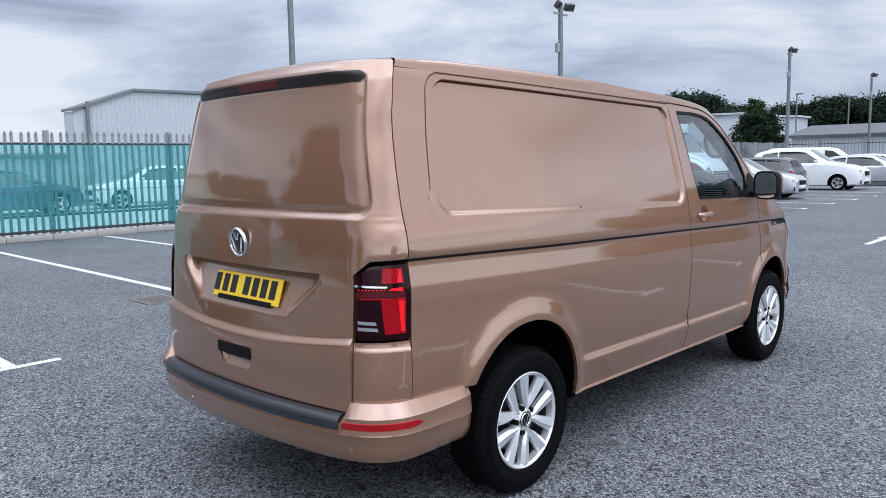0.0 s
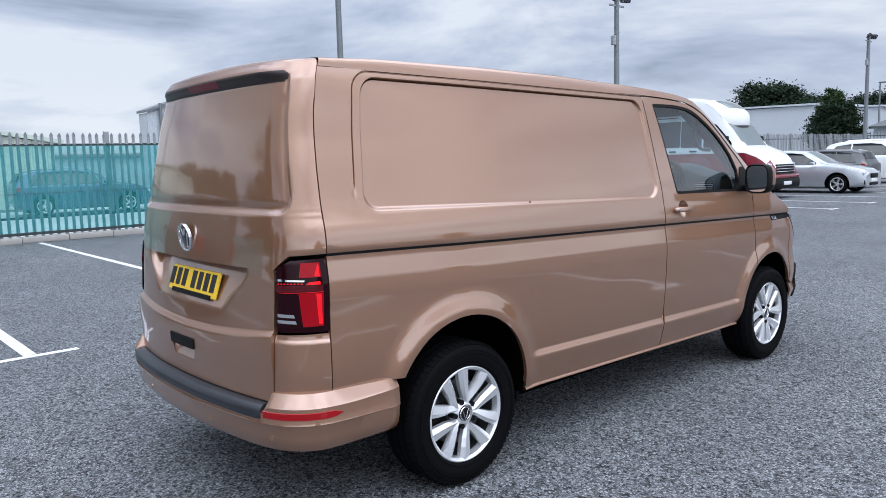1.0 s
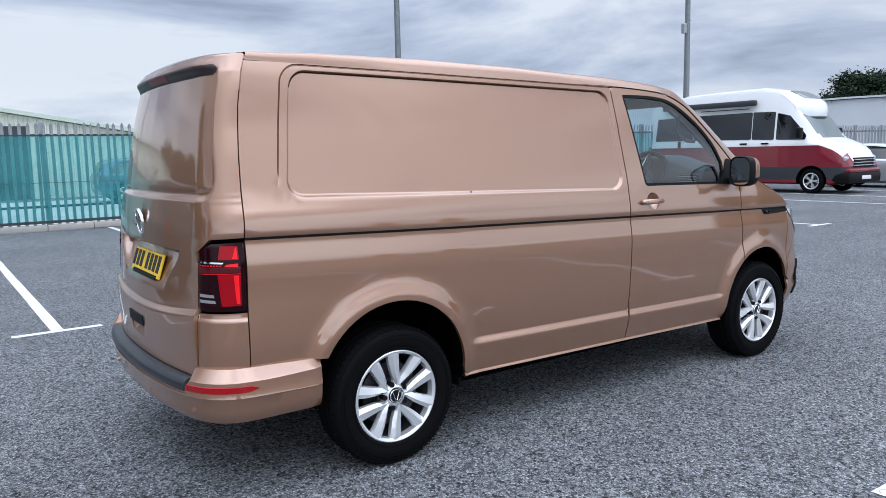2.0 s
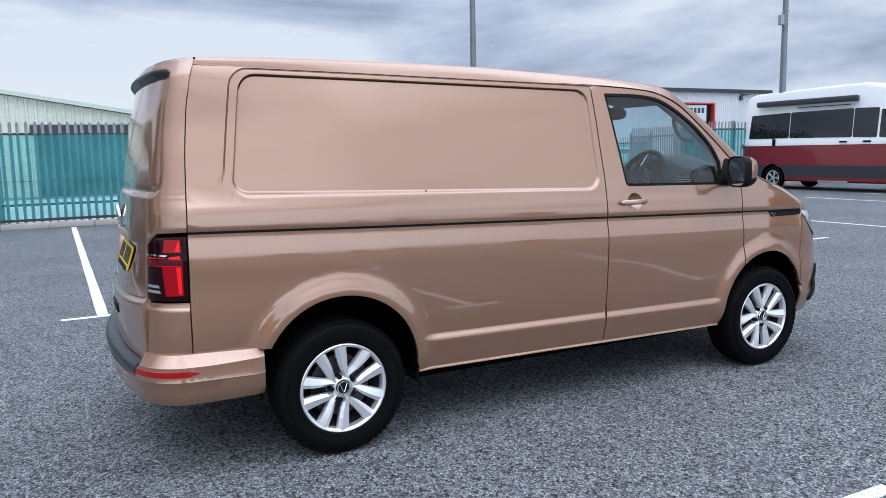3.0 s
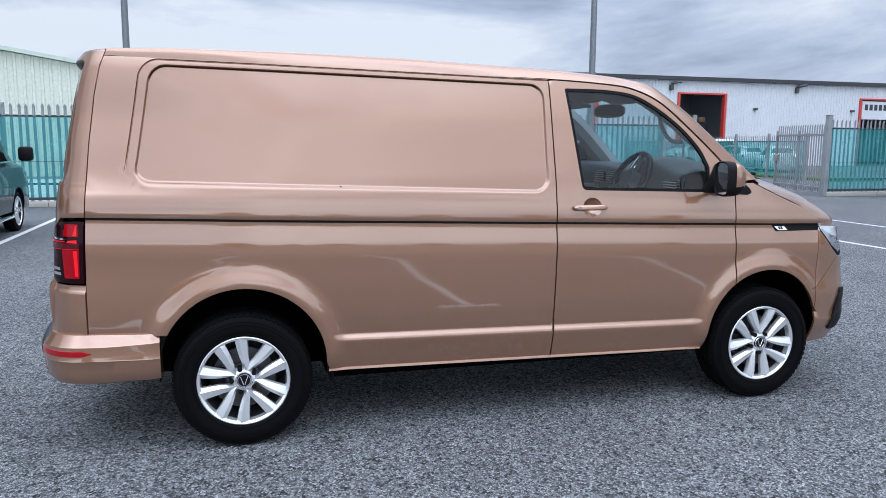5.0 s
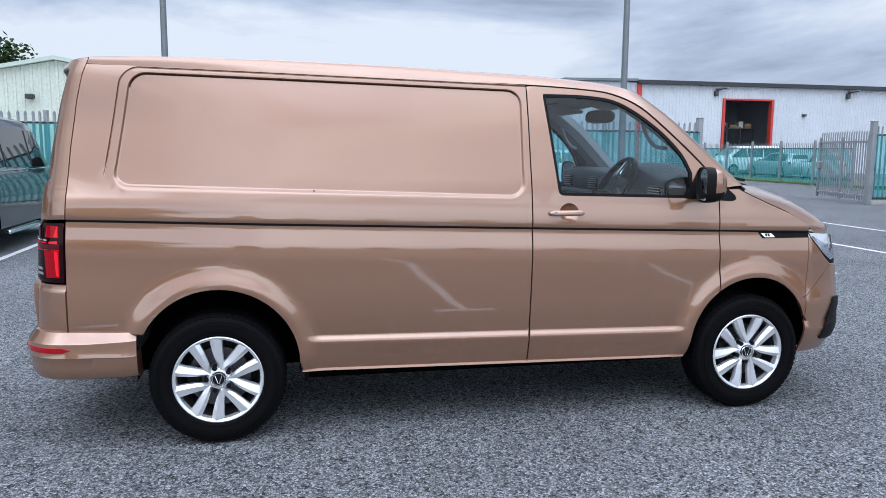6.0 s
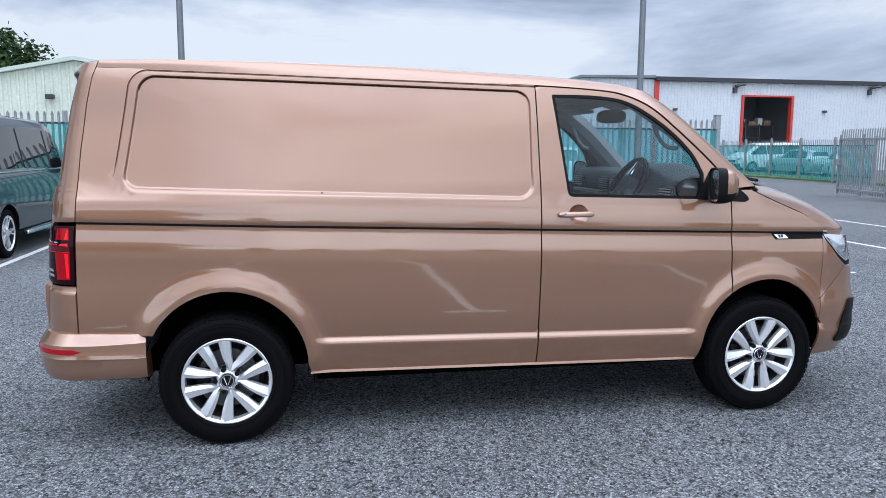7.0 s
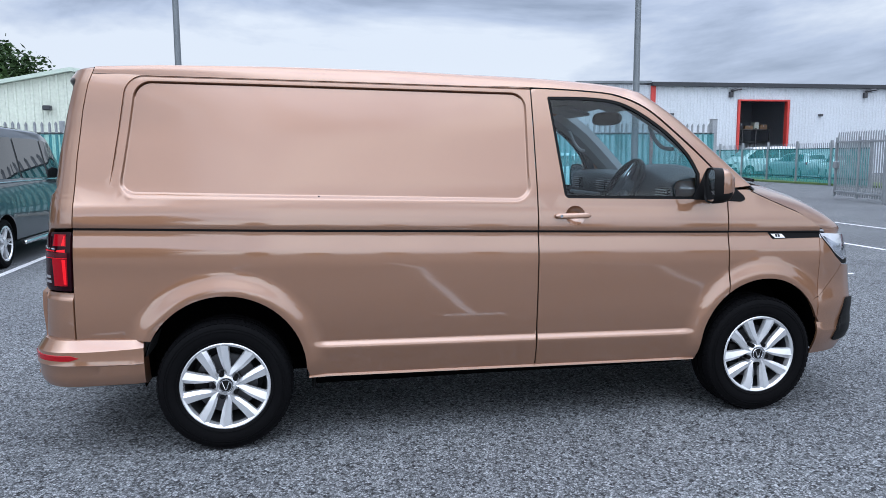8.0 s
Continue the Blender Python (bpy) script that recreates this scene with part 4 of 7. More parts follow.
def car(name, label, category, m, table, hubs, wheel_r, rim_r, paint, windows, screen=None, back=None, glass_mat=None, extras=None, spokes=5, group="parked vehicles", arch=0.075, step=0.12, bands=(), rim_mat=None):
    """A parked vehicle, its nose towards +x. table: x, sill z, belt z, roof z, half width, half roof width."""
    f = thing(name, label, category, group, m)
    glass_mat = glass_mat or PRIVACY
    x0, x1 = table[0][0], table[-1][0]
    n = max(8, int((x1 - x0) / step))
    rings = []

    def section(x):
        zs, zb, zr, w, wr = interp(table, x)
        mid = zs + (zb - zs) * 0.55
        cab = zr - zb
        half = [(w * 0.90, zs), (w * 0.975, zs + 0.05), (w, zs + (zb - zs) * 0.3), (w, mid), (w * 0.99, zb - 0.05), (w * 0.965, zb)]
        rr = min(0.16, cab * 0.5 + 0.01)
        half += [(wr + (w * 0.965 - wr) * 0.5, zb + (zr - rr - zb) * 0.5), (wr, zr - rr), (wr - rr * 0.25, zr - rr * 0.38), (wr - rr * 0.8, zr - rr * 0.1), (wr * 0.45, zr)]
        return half

    for i in range(n + 1):
        x = x0 + (x1 - x0) * i / n
        half = section(x)
        rings.append([(x, -y, z) for y, z in half] + [(x, y, z) for y, z in reversed(half)])
    bm = bmesh.new()
    add_rings(bm, rings, caps=True)
    bmesh.ops.recalc_face_normals(bm, faces=bm.faces[:])
    for z in sorted({z for b in bands for z in b[:2]}):
        bmesh.ops.bisect_plane(bm, geom=bm.verts[:] + bm.edges[:] + bm.faces[:], plane_co=(0, 0, z), plane_no=(0, 0, 1))
    body = part("body", bm, [paint, BLACK_PLASTIC] + [b[2] for b in bands], f)
    # wheel arches cut through the flanks
    for hx in hubs:
        for s in (-1, 1):
            bm = bmesh.new()
            w = interp(table, hx)[3]
            add_cyl(bm, (hx, s * (w - 0.30), wheel_r), (hx, s * (w + 0.2), wheel_r), wheel_r + arch, None, 28, 1)
            cutter = part("cutter", bm, [paint, BLACK_PLASTIC] + [b[2] for b in bands], smooth=False)
            cutter.parent, cutter.matrix_basis = f, Matrix()
            mod = body.modifiers.new("arch", "BOOLEAN")
            mod.operation, mod.object, mod.solver = "DIFFERENCE", cutter, "EXACT"
            bpy.context.view_layer.update()
            me = bpy.data.meshes.new_from_object(body.evaluated_get(bpy.context.evaluated_depsgraph_get()))
            body.modifiers.clear()
            body.data = me
            bpy.data.objects.remove(cutter)
            wheel(f, hx, s * (w - 0.115), wheel_r, wheel_r, rim_r, 0.20, spokes, s, rim_mat)
    for p in body.data.polygons:
        for n_b, (z0, z1, _) in enumerate(bands):
            if p.material_index == 0 and z0 < p.center.z < z1:
                p.material_index = 2 + n_b
    body.data.shade_smooth()
    body.data.set_sharp_from_angle(angle=radians(38))

    def glazing(x, z):
        zs, zb, zr, w, wr = interp(table, x)
        rr = min(0.16, (zr - zb) * 0.5 + 0.01)
        a = min(1.0, max(0.0, (z - zb) / max(0.05, zr - rr - zb)))
        return w * 0.965 + (wr - w * 0.965) * a

    for outline in windows:
        for s in (-1, 1):
            bm = bmesh.new()
            xs_, zs_ = [p[0] for p in outline], [p[1] for p in outline]
            rows = [[(min(xs_), z), (max(xs_), z)] for z in [min(zs_) + (max(zs_) - min(zs_)) * k / 4 for k in range(1, 4)]]
            sheet(bm, rounded_loop(outline, 0.05), lambda x, z: Vector((x, s * (glazing(x, z) + 0.012), z)), rows, (), 0.10, 0.012, (0, -s, 0))
            part("side_window", bm, glass_mat, f, recalc=False)
    for nm, seg in (("windscreen", screen), ("rear_screen", back)):
        if seg:
            (xa, xb) = seg
            bm = bmesh.new()
            rings = []
            for k in range(7):
                x = xa + (xb - xa) * k / 6
                zs, zb, zr, w, wr = interp(table, x)
                rr = min(0.16, (zr - zb) * 0.5 + 0.01)
                y = wr - rr * 0.55
                rings.append([(x + 0.012 * (1 if xb > xa else -1), yy, zr + 0.006 - (0.012 if abs(yy) > y * 0.9 else 0) - (0.03 * (abs(yy) / y) ** 4)) for yy in (-y, -y * 0.75, -y * 0.4, 0, y * 0.4, y * 0.75, y)])
            add_rings(bm, rings, closed=False)
            part(nm, bm, SCREEN if nm == "windscreen" else glass_mat, f)
    for nm, lo, hi, mat, bev, *only in extras or ():
        for s in only or ((-1, 1) if lo[1] * hi[1] > 0 else (1,)):
            bm = bmesh.new()
            y0, y1 = sorted((s * lo[1], s * hi[1]))
            add_box(bm, (lo[0], y0, lo[2]), (hi[0], y1, hi[2]), bev, 2)
            part(nm, bm, mat, f)
    return f


# small hatchback outline, nose towards +x, ground at z = 0
HATCH = [(-2.10, 0.42, 0.86, 0.92, 0.72, 0.58), (-2.02, 0.26, 0.92, 1.05, 0.82, 0.60), (-1.85, 0.22, 0.93, 1.36, 0.87, 0.56), (-1.45, 0.2, 0.93, 1.44, 0.88, 0.57), (-0.5, 0.18, 0.92, 1.47, 0.885, 0.58), (0.15, 0.18, 0.91, 1.43, 0.885, 0.57), (0.95, 0.18, 0.92, 1.00, 0.885, 0.66), (1.55, 0.2, 0.86, 0.90, 0.87, 0.66), (1.98, 0.22, 0.74, 0.80, 0.80, 0.6), (2.15, 0.26, 0.60, 0.66, 0.66, 0.5)]
HATCH_WIN = [[(-1.75, 0.97), (-1.5, 1.30), (-0.95, 1.36), (-0.95, 0.96)], [(-0.90, 0.96), (-0.90, 1.365), (-0.25, 1.37), (0.1, 1.33), (0.62, 1.02), (0.62, 0.96)]]


def hatch(label, m, paint, k=1.0, tall=1.0, plate=True):
    t = [(x * k, zs, zb * tall, zr * tall, w, wr) for x, zs, zb, zr, w, wr in HATCH]
    wins = [[(x * k, z * tall) for x, z in o] for o in HATCH_WIN]
    ex = [("headlight", (1.90 * k, 0.44, 0.60 * tall), (2.11 * k, 0.73, 0.71 * tall), LAMP_GLASS, 0.03), ("grille", (2.05 * k, -0.30, 0.50 * tall), (2.185 * k, 0.30, 0.655 * tall), BLACK_PLASTIC, 0.03), ("lower_intake", (2.0 * k, -0.36, 0.26), (2.175 * k, 0.36, 0.36), BLACK_PLASTIC, 0.02), ("bumper_vent", (2.0 * k, 0.44, 0.29), (2.135 * k, 0.70, 0.45), BLACK_PLASTIC, 0.03), ("number_plate", (2.1 * k, -0.26, 0.38), (2.175 * k, 0.26, 0.48), WHITE_PLATE, 0.004), ("door_mirror", (0.52 * k, 0.88, 0.95 * tall), (0.66 * k, 1.02, 1.06 * tall), paint, 0.03), ("tail_light", (-2.06 * k, 0.5, 0.78 * tall), (-1.92 * k, 0.83, 0.92 * tall), LENS_RED, 0.03)]
    return car("car", label, "car", m, t, (-1.33 * k, 1.34 * k), 0.315, 0.215, paint, wins, (0.2 * k, 0.92 * k), (-1.88 * k, -2.0 * k), extras=ex)


hatch("silver five-door hatchback with black grille, parked nose out", pose(24.95, 8.1, 0, 0, 0, -90), SILVER_PAINT, 1.03)
hatch("black small hatchback parked nose in beside the silver car", pose(28.2, 9.0, 0, 0, 0, 90), BLACK_PAINT, 0.95)
hatch("white tall crossover car with dark windows, parked nose out", pose(32.9, 8.25, 0, 0, 0, -90), WHITE_PAINT, 1.12, 1.22)
hatch("silver saloon car parked in the far row", pose(38.5, 7.0, 0, 0, 0, -90), SILVER_PAINT, 1.08, 1.0)
hatch("silver car parked in the far row", pose(41.5, 7.2, 0, 0, 0, -90), SILVER_PAINT, 1.0, 1.05)
for k, (x, y, a, p, lab) in enumerate([(5.5, 24.5, 0, BLUE_PAINT, "blue"), (10.5, 25.0, 180, WHITE_PAINT, "white"), (30.2, 36.4, 90, SILVER_PAINT, "silver"), (29.4, 31.5, 60, WHITE_PAINT, "white")]):
    hatch(lab + " car parked in the yard behind green netting", pose(x, y, 0.012 if y < 30 else 0, 0, 0, a), p, 1.02, 1.05)

# panel vans: generic outline
VAN = [(-2.45, 0.50, 1.05, 1.15, 0.80, 0.70), (-2.40, 0.34, 1.15, 1.80, 0.90, 0.76), (-2.15, 0.30, 1.16, 1.93, 0.94, 0.78), (-1.0, 0.30, 1.14, 1.96, 0.95, 0.79), (0.7, 0.30, 1.11, 1.93, 0.95, 0.78), (1.05, 0.30, 1.10, 1.86, 0.95, 0.77), (1.85, 0.30, 1.08, 1.25, 0.94, 0.76), (2.25, 0.30, 0.98, 1.06, 0.92, 0.74), (2.42, 0.34, 0.78, 0.84, 0.82, 0.66), (2.47, 0.42, 0.62, 0.68, 0.72, 0.6)]
VAN_WIN = [[(-2.05, 1.21), (-2.0, 1.76), (-0.75, 1.78), (-0.75, 1.20)], [(-0.68, 1.20), (-0.68, 1.78), (0.42, 1.77), (0.42, 1.18)], [(0.50, 1.18), (0.50, 1.77), (0.9, 1.73), (1.58, 1.24), (1.58, 1.16)]]


def plain_van(label, m, paint, wins, k=1.0, tall=1.0, chrome=False):
    t = [(x * k, zs, zb * tall, zr * tall, w, wr) for x, zs, zb, zr, w, wr in VAN]
    ex = [("headlight", (2.22 * k, 0.56, 0.78), (2.40 * k, 0.86, 0.95), LAMP_GLASS, 0.03), ("grille", (2.40 * k, -0.5, 0.62), (2.48 * k, 0.5, 0.80), BLACK_PLASTIC, 0.03), ("front_bumper", (2.25 * k, -0.86, 0.30), (2.50 * k, 0.86, 0.58), BLACK_PLASTIC if not chrome else paint, 0.06), ("tail_light", (-2.46 * k, 0.72, 0.85), (-2.36 * k, 0.9, 1.25), LENS_RED, 0.02), ("door_mirror", (1.42 * k, 0.98, 1.16), (1.58 * k, 1.2, 1.40), BLACK_PLASTIC, 0.05)]
    if chrome:
        ex += [("side_bar", (-0.95 * k, 0.93, 0.26), (1.0 * k, 1.0, 0.32), CHROME, 0.02), ("window_trim", (-2.1 * k, 0.925, 1.15), (1.62 * k, 0.935, 1.168), CHROME, 0.003)]
    return car("van", label, "van", m, t, (-1.5 * k, 1.5 * k), 0.335, 0.235 if chrome else 0.205, paint, wins, (1.08 * k, 1.78 * k), None, extras=ex, arch=0.06)


plain_van("dark blue-grey people carrier with chrome side bars and alloy wheels", pose(-4.45, 7.8, 0, 0, 0, 90), BLUEGREY_PAINT, VAN_WIN, chrome=True)
plain_van("white panel van parked beyond the cars", pose(44.5, 11.4, 0, 0, 0, -78), WHITE_PAINT, VAN_WIN[2:], 1.1)
plain_van("white window van behind green netting", pose(31.0, 41.0, 0, 0, 0, 180), WHITE_PAINT, VAN_WIN)

# high-roof camper van in two colours
CAMPER = [(-3.90, 0.55, 1.50, 2.85, 0.93, 0.84), (-3.84, 0.30, 1.60, 3.10, 0.98, 0.86), (-3.5, 0.28, 1.62, 3.20, 1.00, 0.86), (-1.0, 0.27, 1.62, 3.27, 1.02, 0.86), (0.4, 0.27, 1.62, 3.28, 1.02, 0.86), (1.0, 0.27, 1.60, 3.16, 1.02, 0.84), (1.45, 0.27, 1.58, 2.90, 1.02, 0.82), (1.64, 0.27, 1.57, 2.58, 1.01, 0.82), (1.72, 0.27, 1.56, 2.40, 1.01, 0.82), (2.36, 0.27, 1.50, 1.64, 1.00, 0.82), (2.82, 0.27, 1.34, 1.47, 0.98, 0.80), (3.12, 0.40, 1.10, 1.24, 0.92, 0.74), (3.24, 0.46, 0.86, 0.98, 0.84, 0.66)]
cw = [[(-3.62, 1.68), (-3.55, 2.46), (-2.03, 2.50), (-2.03, 1.68)], [(-2.00, 1.68), (-2.00, 2.50), (0.17, 2.52), (0.17, 1.66)], [(0.20, 1.66), (0.20, 2.52), (0.95, 2.50), (0.95, 1.64)], [(1.02, 1.64), (1.02, 2.46), (1.42, 2.36), (1.95, 1.76), (1.95, 1.62)]]
camper_x = [("awning_case", (-3.25, 0.93, 2.72), (0.35, 1.10, 2.90), DARK_TRIM, 0.05, -1), ("awning_rail", (-1.7, 0.99, 2.62), (0.1, 1.02, 2.65), DARK_TRIM, 0.005, -1), ("headlight", (2.72, 0.60, 0.96), (3.16, 0.91, 1.10), LAMP_GLASS, 0.04), ("grille", (3.04, -0.60, 0.77), (3.26, 0.60, 1.06), BLACK_PLASTIC, 0.03), ("grille_bar", (3.2, -0.61, 0.82), (3.275, 0.61, 0.845), CHROME, 0.006), ("grille_bar", (3.2, -0.61, 0.905), (3.275, 0.61, 0.93), CHROME, 0.006), ("grille_bar", (3.2, -0.61, 0.99), (3.275, 0.61, 1.015), CHROME, 0.006), ("bumper_band", (2.80, -0.90, 0.62), (3.31, 0.90, 0.755), RED_PAINT, 0.05), ("front_bumper", (2.70, -0.96, 0.30), (3.33, 0.96, 0.65), BLACK_PLASTIC, 0.10), ("number_plate", (3.32, -0.26, 0.42), (3.345, 0.26, 0.53), WHITE_PLATE, 0.004), ("door_mirror", (1.80, 1.04, 1.66), (1.95, 1.26, 1.98), BLACK_PLASTIC, 0.05), ("tail_light", (-3.93, 0.82, 1.35), (-3.80, 0.99, 1.50), LENS_RED, 0.02), ("filler_flap", (-2.62, 1.005, 1.43), (-2.50, 1.022, 1.66), BLACK_PLASTIC, 0.006), ("door_handle", (0.55, 1.0, 1.50), (0.80, 1.04, 1.55), BLACK_PLASTIC, 0.012), ("door_handle", (-0.2, 1.0, 1.50), (0.05, 1.04, 1.55), BLACK_PLASTIC, 0.012), ("side_step", (-0.9, 0.86, 0.26), (0.1, 1.0, 0.33), GALV, 0.01)]
camper = car("camper_van", "white and cherry-red high-roof camper van with dark windows and awning", "camper van", pose(21.22, 10.4, 0, 0, 0, -90), CAMPER, (-2.58, 2.19), 0.375, 0.24, WHITE_PAINT, cw, (1.71, 2.32), None, extras=camper_x, bands=[(0.26, 0.42, RED_PAINT), (0.42, 0.80, DARK_TRIM), (0.80, 1.44, RED_PAINT)], arch=0.09, step=0.15)

for ob in camper.children:
    if ob.name.startswith("body"):
        for p in ob.data.polygons:
            if p.center.x > 1.9 and p.center.z > 1.46 - 0.30 * (p.center.x - 1.9) and p.center.z > 0.95:
                p.material_index = 0

# moulded pod over the cab, overhanging the windscreen, with its skylight and a dark strip for the shade beneath
POD = [(0.80, 3.20), (1.10, 3.16), (1.45, 3.02), (1.72, 2.86), (1.84, 2.76), (1.90, 2.62), (1.915, 2.45), (1.90, 2.33), (1.86, 2.30), (1.62, 2.30)]


def pod_point(g, x, z, out=0.0):
    push = smoothstep(1.0, 1.9, x)
    return (x - 0.34 * push * abs(g) ** 3 + out * 0.5, 0.83 * g, z - 0.14 * abs(g) ** 5 * smoothstep(2.5, 3.0, z) + out)


bm = bmesh.new()
add_rings(bm, [[pod_point(-1 + k / 10, x, z) for x, z in POD] for k in range(21)], closed=False, caps=False)
pod = part("overcab_pod", bm, WHITE_PAINT, camper)
bm = bmesh.new()
add_rings(bm, [[pod_point(-0.97 + 0.97 * k / 10, x, z) for x, z in ((1.70, 2.295), (1.895, 2.295), (1.895, 2.245), (1.70, 2.245))] for k in range(21)], caps=True)
part("pod_underside_shade", bm, DARK_TRIM, pod, "dark strip for the shade under the overcab pod")
bm = bmesh.new()
add_rings(bm, [[pod_point(-0.62 + 0.062 * k, x, z, 0.012) for x, z in ((1.16, 3.138), (1.30, 3.085), (1.45, 3.02), (1.60, 2.934), (1.70, 2.872))] for k in range(21)], closed=False)
part("skylight", bm, SCREEN, pod, "grey tinted skylight")

# ---- the bronze van: x forward from the rear axle, its right flank towards -y ----


def belt(x):
    return 1.131 - 0.0265 * x


def sill(x):
    return 0.351 - 0.0135 * (x - 0.41)


def crease(x):
    return 0.515 - 0.016 * (x - 0.45)


REAR_ARCH, FRONT_ARCH = (0.008, 0.403, 0.402), (3.015, 0.395, 0.390)


def rounded_box_distance(x, z, cx, cz, hx, hz, r):
    qx, qz = abs(x - cx) - hx + r, abs(z - cz) - hz + r
    return math.hypot(max(qx, 0), max(qz, 0)) + min(max(qx, qz), 0) - r


PANEL = (0.588, 1.567, 1.022, 0.282, 0.075)


def panel_skew(x, z):
    """The pressed panel leans with the tailgate at its rear end and falls slightly towards the front."""
    f = min(1.0, max(0.0, (1.5 - x) / 2.0))
    return x - (z - 1.56) * (0.155 * f + 0.02 * (1 - f)), z + 0.022 * (x - 0.5) - 0.007 * (1.6 - x) * smoothstep(1.6, 1.3, z)


GUTTER = (0.75, 1.45, 1.232, 0.4275, 0.085)


def gutter_skew(x, z):
    return panel_skew(x, z)[0], z + 0.022 * (x - 0.5)


def side_top(x):
    """Where the load-bay side meets the roof, just above the gutter line."""
    return 1.8845 - 0.022 * (x - 0.5)


def flank(x, z, pressed=True):
    """Half width of the body at a place on its side."""
    b, c, s = belt(x), crease(x), sill(x)
    prof = [(s - 0.05, 0.850), (s, 0.870), (s + 0.02, 0.877), (c - 0.06, 0.897), (c - 0.018, 0.9075), (c - 0.004, 0.910), (c + 0.006, 0.907), (c + 0.026, 0.892), (c + 0.034, 0.8945), (c + 0.05, 0.8965), (c + 0.14, 0.908), (0.80, 0.9175), (b - 0.16, 0.9222), (b - 0.118, 0.9208), (b - 0.098, 0.9192), (b - 0.012, 0.9035), (b, 0.904), (b + 0.012, 0.9105), (b + 0.045, 0.9085), (b + 0.07, 0.9058), (b + 0.10, 0.9008), (b + 0.13, 0.8947), (1.29, 0.884), (1.45, 0.846), (1.65, 0.797), (1.80, 0.7555), (1.862, 0.737), (1.93, 0.718), (1.96, 0.70)]
    soft = 0.004 + 0.024 * smoothstep(1.22, 1.32, z)
    y = (table(prof, z - 2 * soft) + 2 * table(prof, z - soft) + 3 * table(prof, z) + 2 * table(prof, z + soft) + table(prof, z + 2 * soft)) / 9
    upper = smoothstep(1.15, 1.4, z)
    tail = smoothstep(0.35, -0.75, x) * (0.050 + 0.008 * upper)
    y -= tail * (1 - 0.55 * smoothstep(1.6, 1.9, z)) * (1 - 0.45 * smoothstep(0.95, 0.55, z))
    y -= 0.012 * smoothstep(2.3, 2.95, x) + 0.030 * smoothstep(2.95, 3.42, x)
    for cx, cz, r in (REAR_ARCH, FRONT_ARCH):
        d = math.hypot(x - cx, max(0.0, z - cz)) if z > cz else abs(x - cx)
        t = min(1.0, max(0.0, (d - r - 0.018) / 0.125))
        if z < 0.62 and (x > cx if cx < 1.5 else x < cx):
            plain = table([(0.30, 0.852), (0.36, 0.874), (0.45, 0.890), (0.56, 0.8975), (0.65, 0.906)], z)
            y += (plain - y) * (1 - smoothstep(r + 0.03, r + 0.13, d)) * smoothstep(0.62, 0.57, z)
        y += 0.026 * (1 - t) ** 3 * (1 + 3 * t) * smoothstep(0.28, 0.42, z)
    if pressed and z > 1.2 and -0.6 < x < 1.68:
        px, pz = panel_skew(x, z)
        d = rounded_box_distance(px, pz, *PANEL)
        low_side = smoothstep(1.42, 1.32, z)
        y -= 0.015 * (1 - smoothstep(-0.004, 0.007 + 0.009 * low_side, d))
        y -= 0.016 * smoothstep(1.79, 1.815, z) * (1 - smoothstep(0.0015, 0.004, abs(d + 0.002)))
        o = rounded_box_distance(*gutter_skew(x, z), *GUTTER)
        y -= 0.010 * smoothstep(1.34, 1.46, z) * smoothstep(1.62, 1.5, x if z < 1.82 else 0.0) * (1 - smoothstep(0.0015, 0.0045, abs(o)))
        y -= 0.002 * smoothstep(1.34, 1.46, z) * (1 - smoothstep(-0.002, 0.002, o))
    return y


REF = [(0.0, 0.0), (0.006, 0.25), (0.020, 0.45), (0.045, 0.65), (0.060, 0.72), (0.085, 0.775), (0.125, 0.82), (0.165, 0.848), (0.204, 0.866)]
REF_CURVE = spline(REF, 20)
REF_ARC = [0.0]
for _a, _b in zip(REF_CURVE, REF_CURVE[1:]):
    REF_ARC.append(REF_ARC[-1] + (_b - _a).length)
W_MAX = REF_ARC[-1]
CUT = [(0.30, -0.70), (0.61, -0.700), (0.84, -0.699), (1.14, -0.691), (1.27, -0.684), (1.5, -0.667), (1.72, -0.641), (1.86, -0.612), (1.93, -0.586), (1.96, -0.57)]
TAIL_X = [(0.45, -0.945), (0.72, -0.934), (0.85, -0.924), (1.0, -0.912), (1.185, -0.897), (1.34, -0.875), (1.5, -0.850), (1.7, -0.810), (1.855, -0.768), (1.93, -0.735), (1.97, -0.70)]


def arc_point(w):
    w = min(max(w, 0.0), W_MAX)
    lo, hi = 0, len(REF_ARC) - 1
    while hi - lo > 1:
        m = (lo + hi) // 2
        lo, hi = (m, hi) if REF_ARC[m] <= w else (lo, m)
    return REF_CURVE[lo].lerp(REF_CURVE[hi], (w - REF_ARC[lo]) / max(1e-9, REF_ARC[hi] - REF_ARC[lo]))


def arc_of(y):
    """Arc length from the middle to the half width y of the reference section."""
    for i in range(len(REF_CURVE) - 1):
        if y <= REF_CURVE[i + 1].y:
            t = (y - REF_CURVE[i].y) / (REF_CURVE[i + 1].y - REF_CURVE[i].y)
            return REF_ARC[i] + t * (REF_ARC[i + 1] - REF_ARC[i])
    return W_MAX


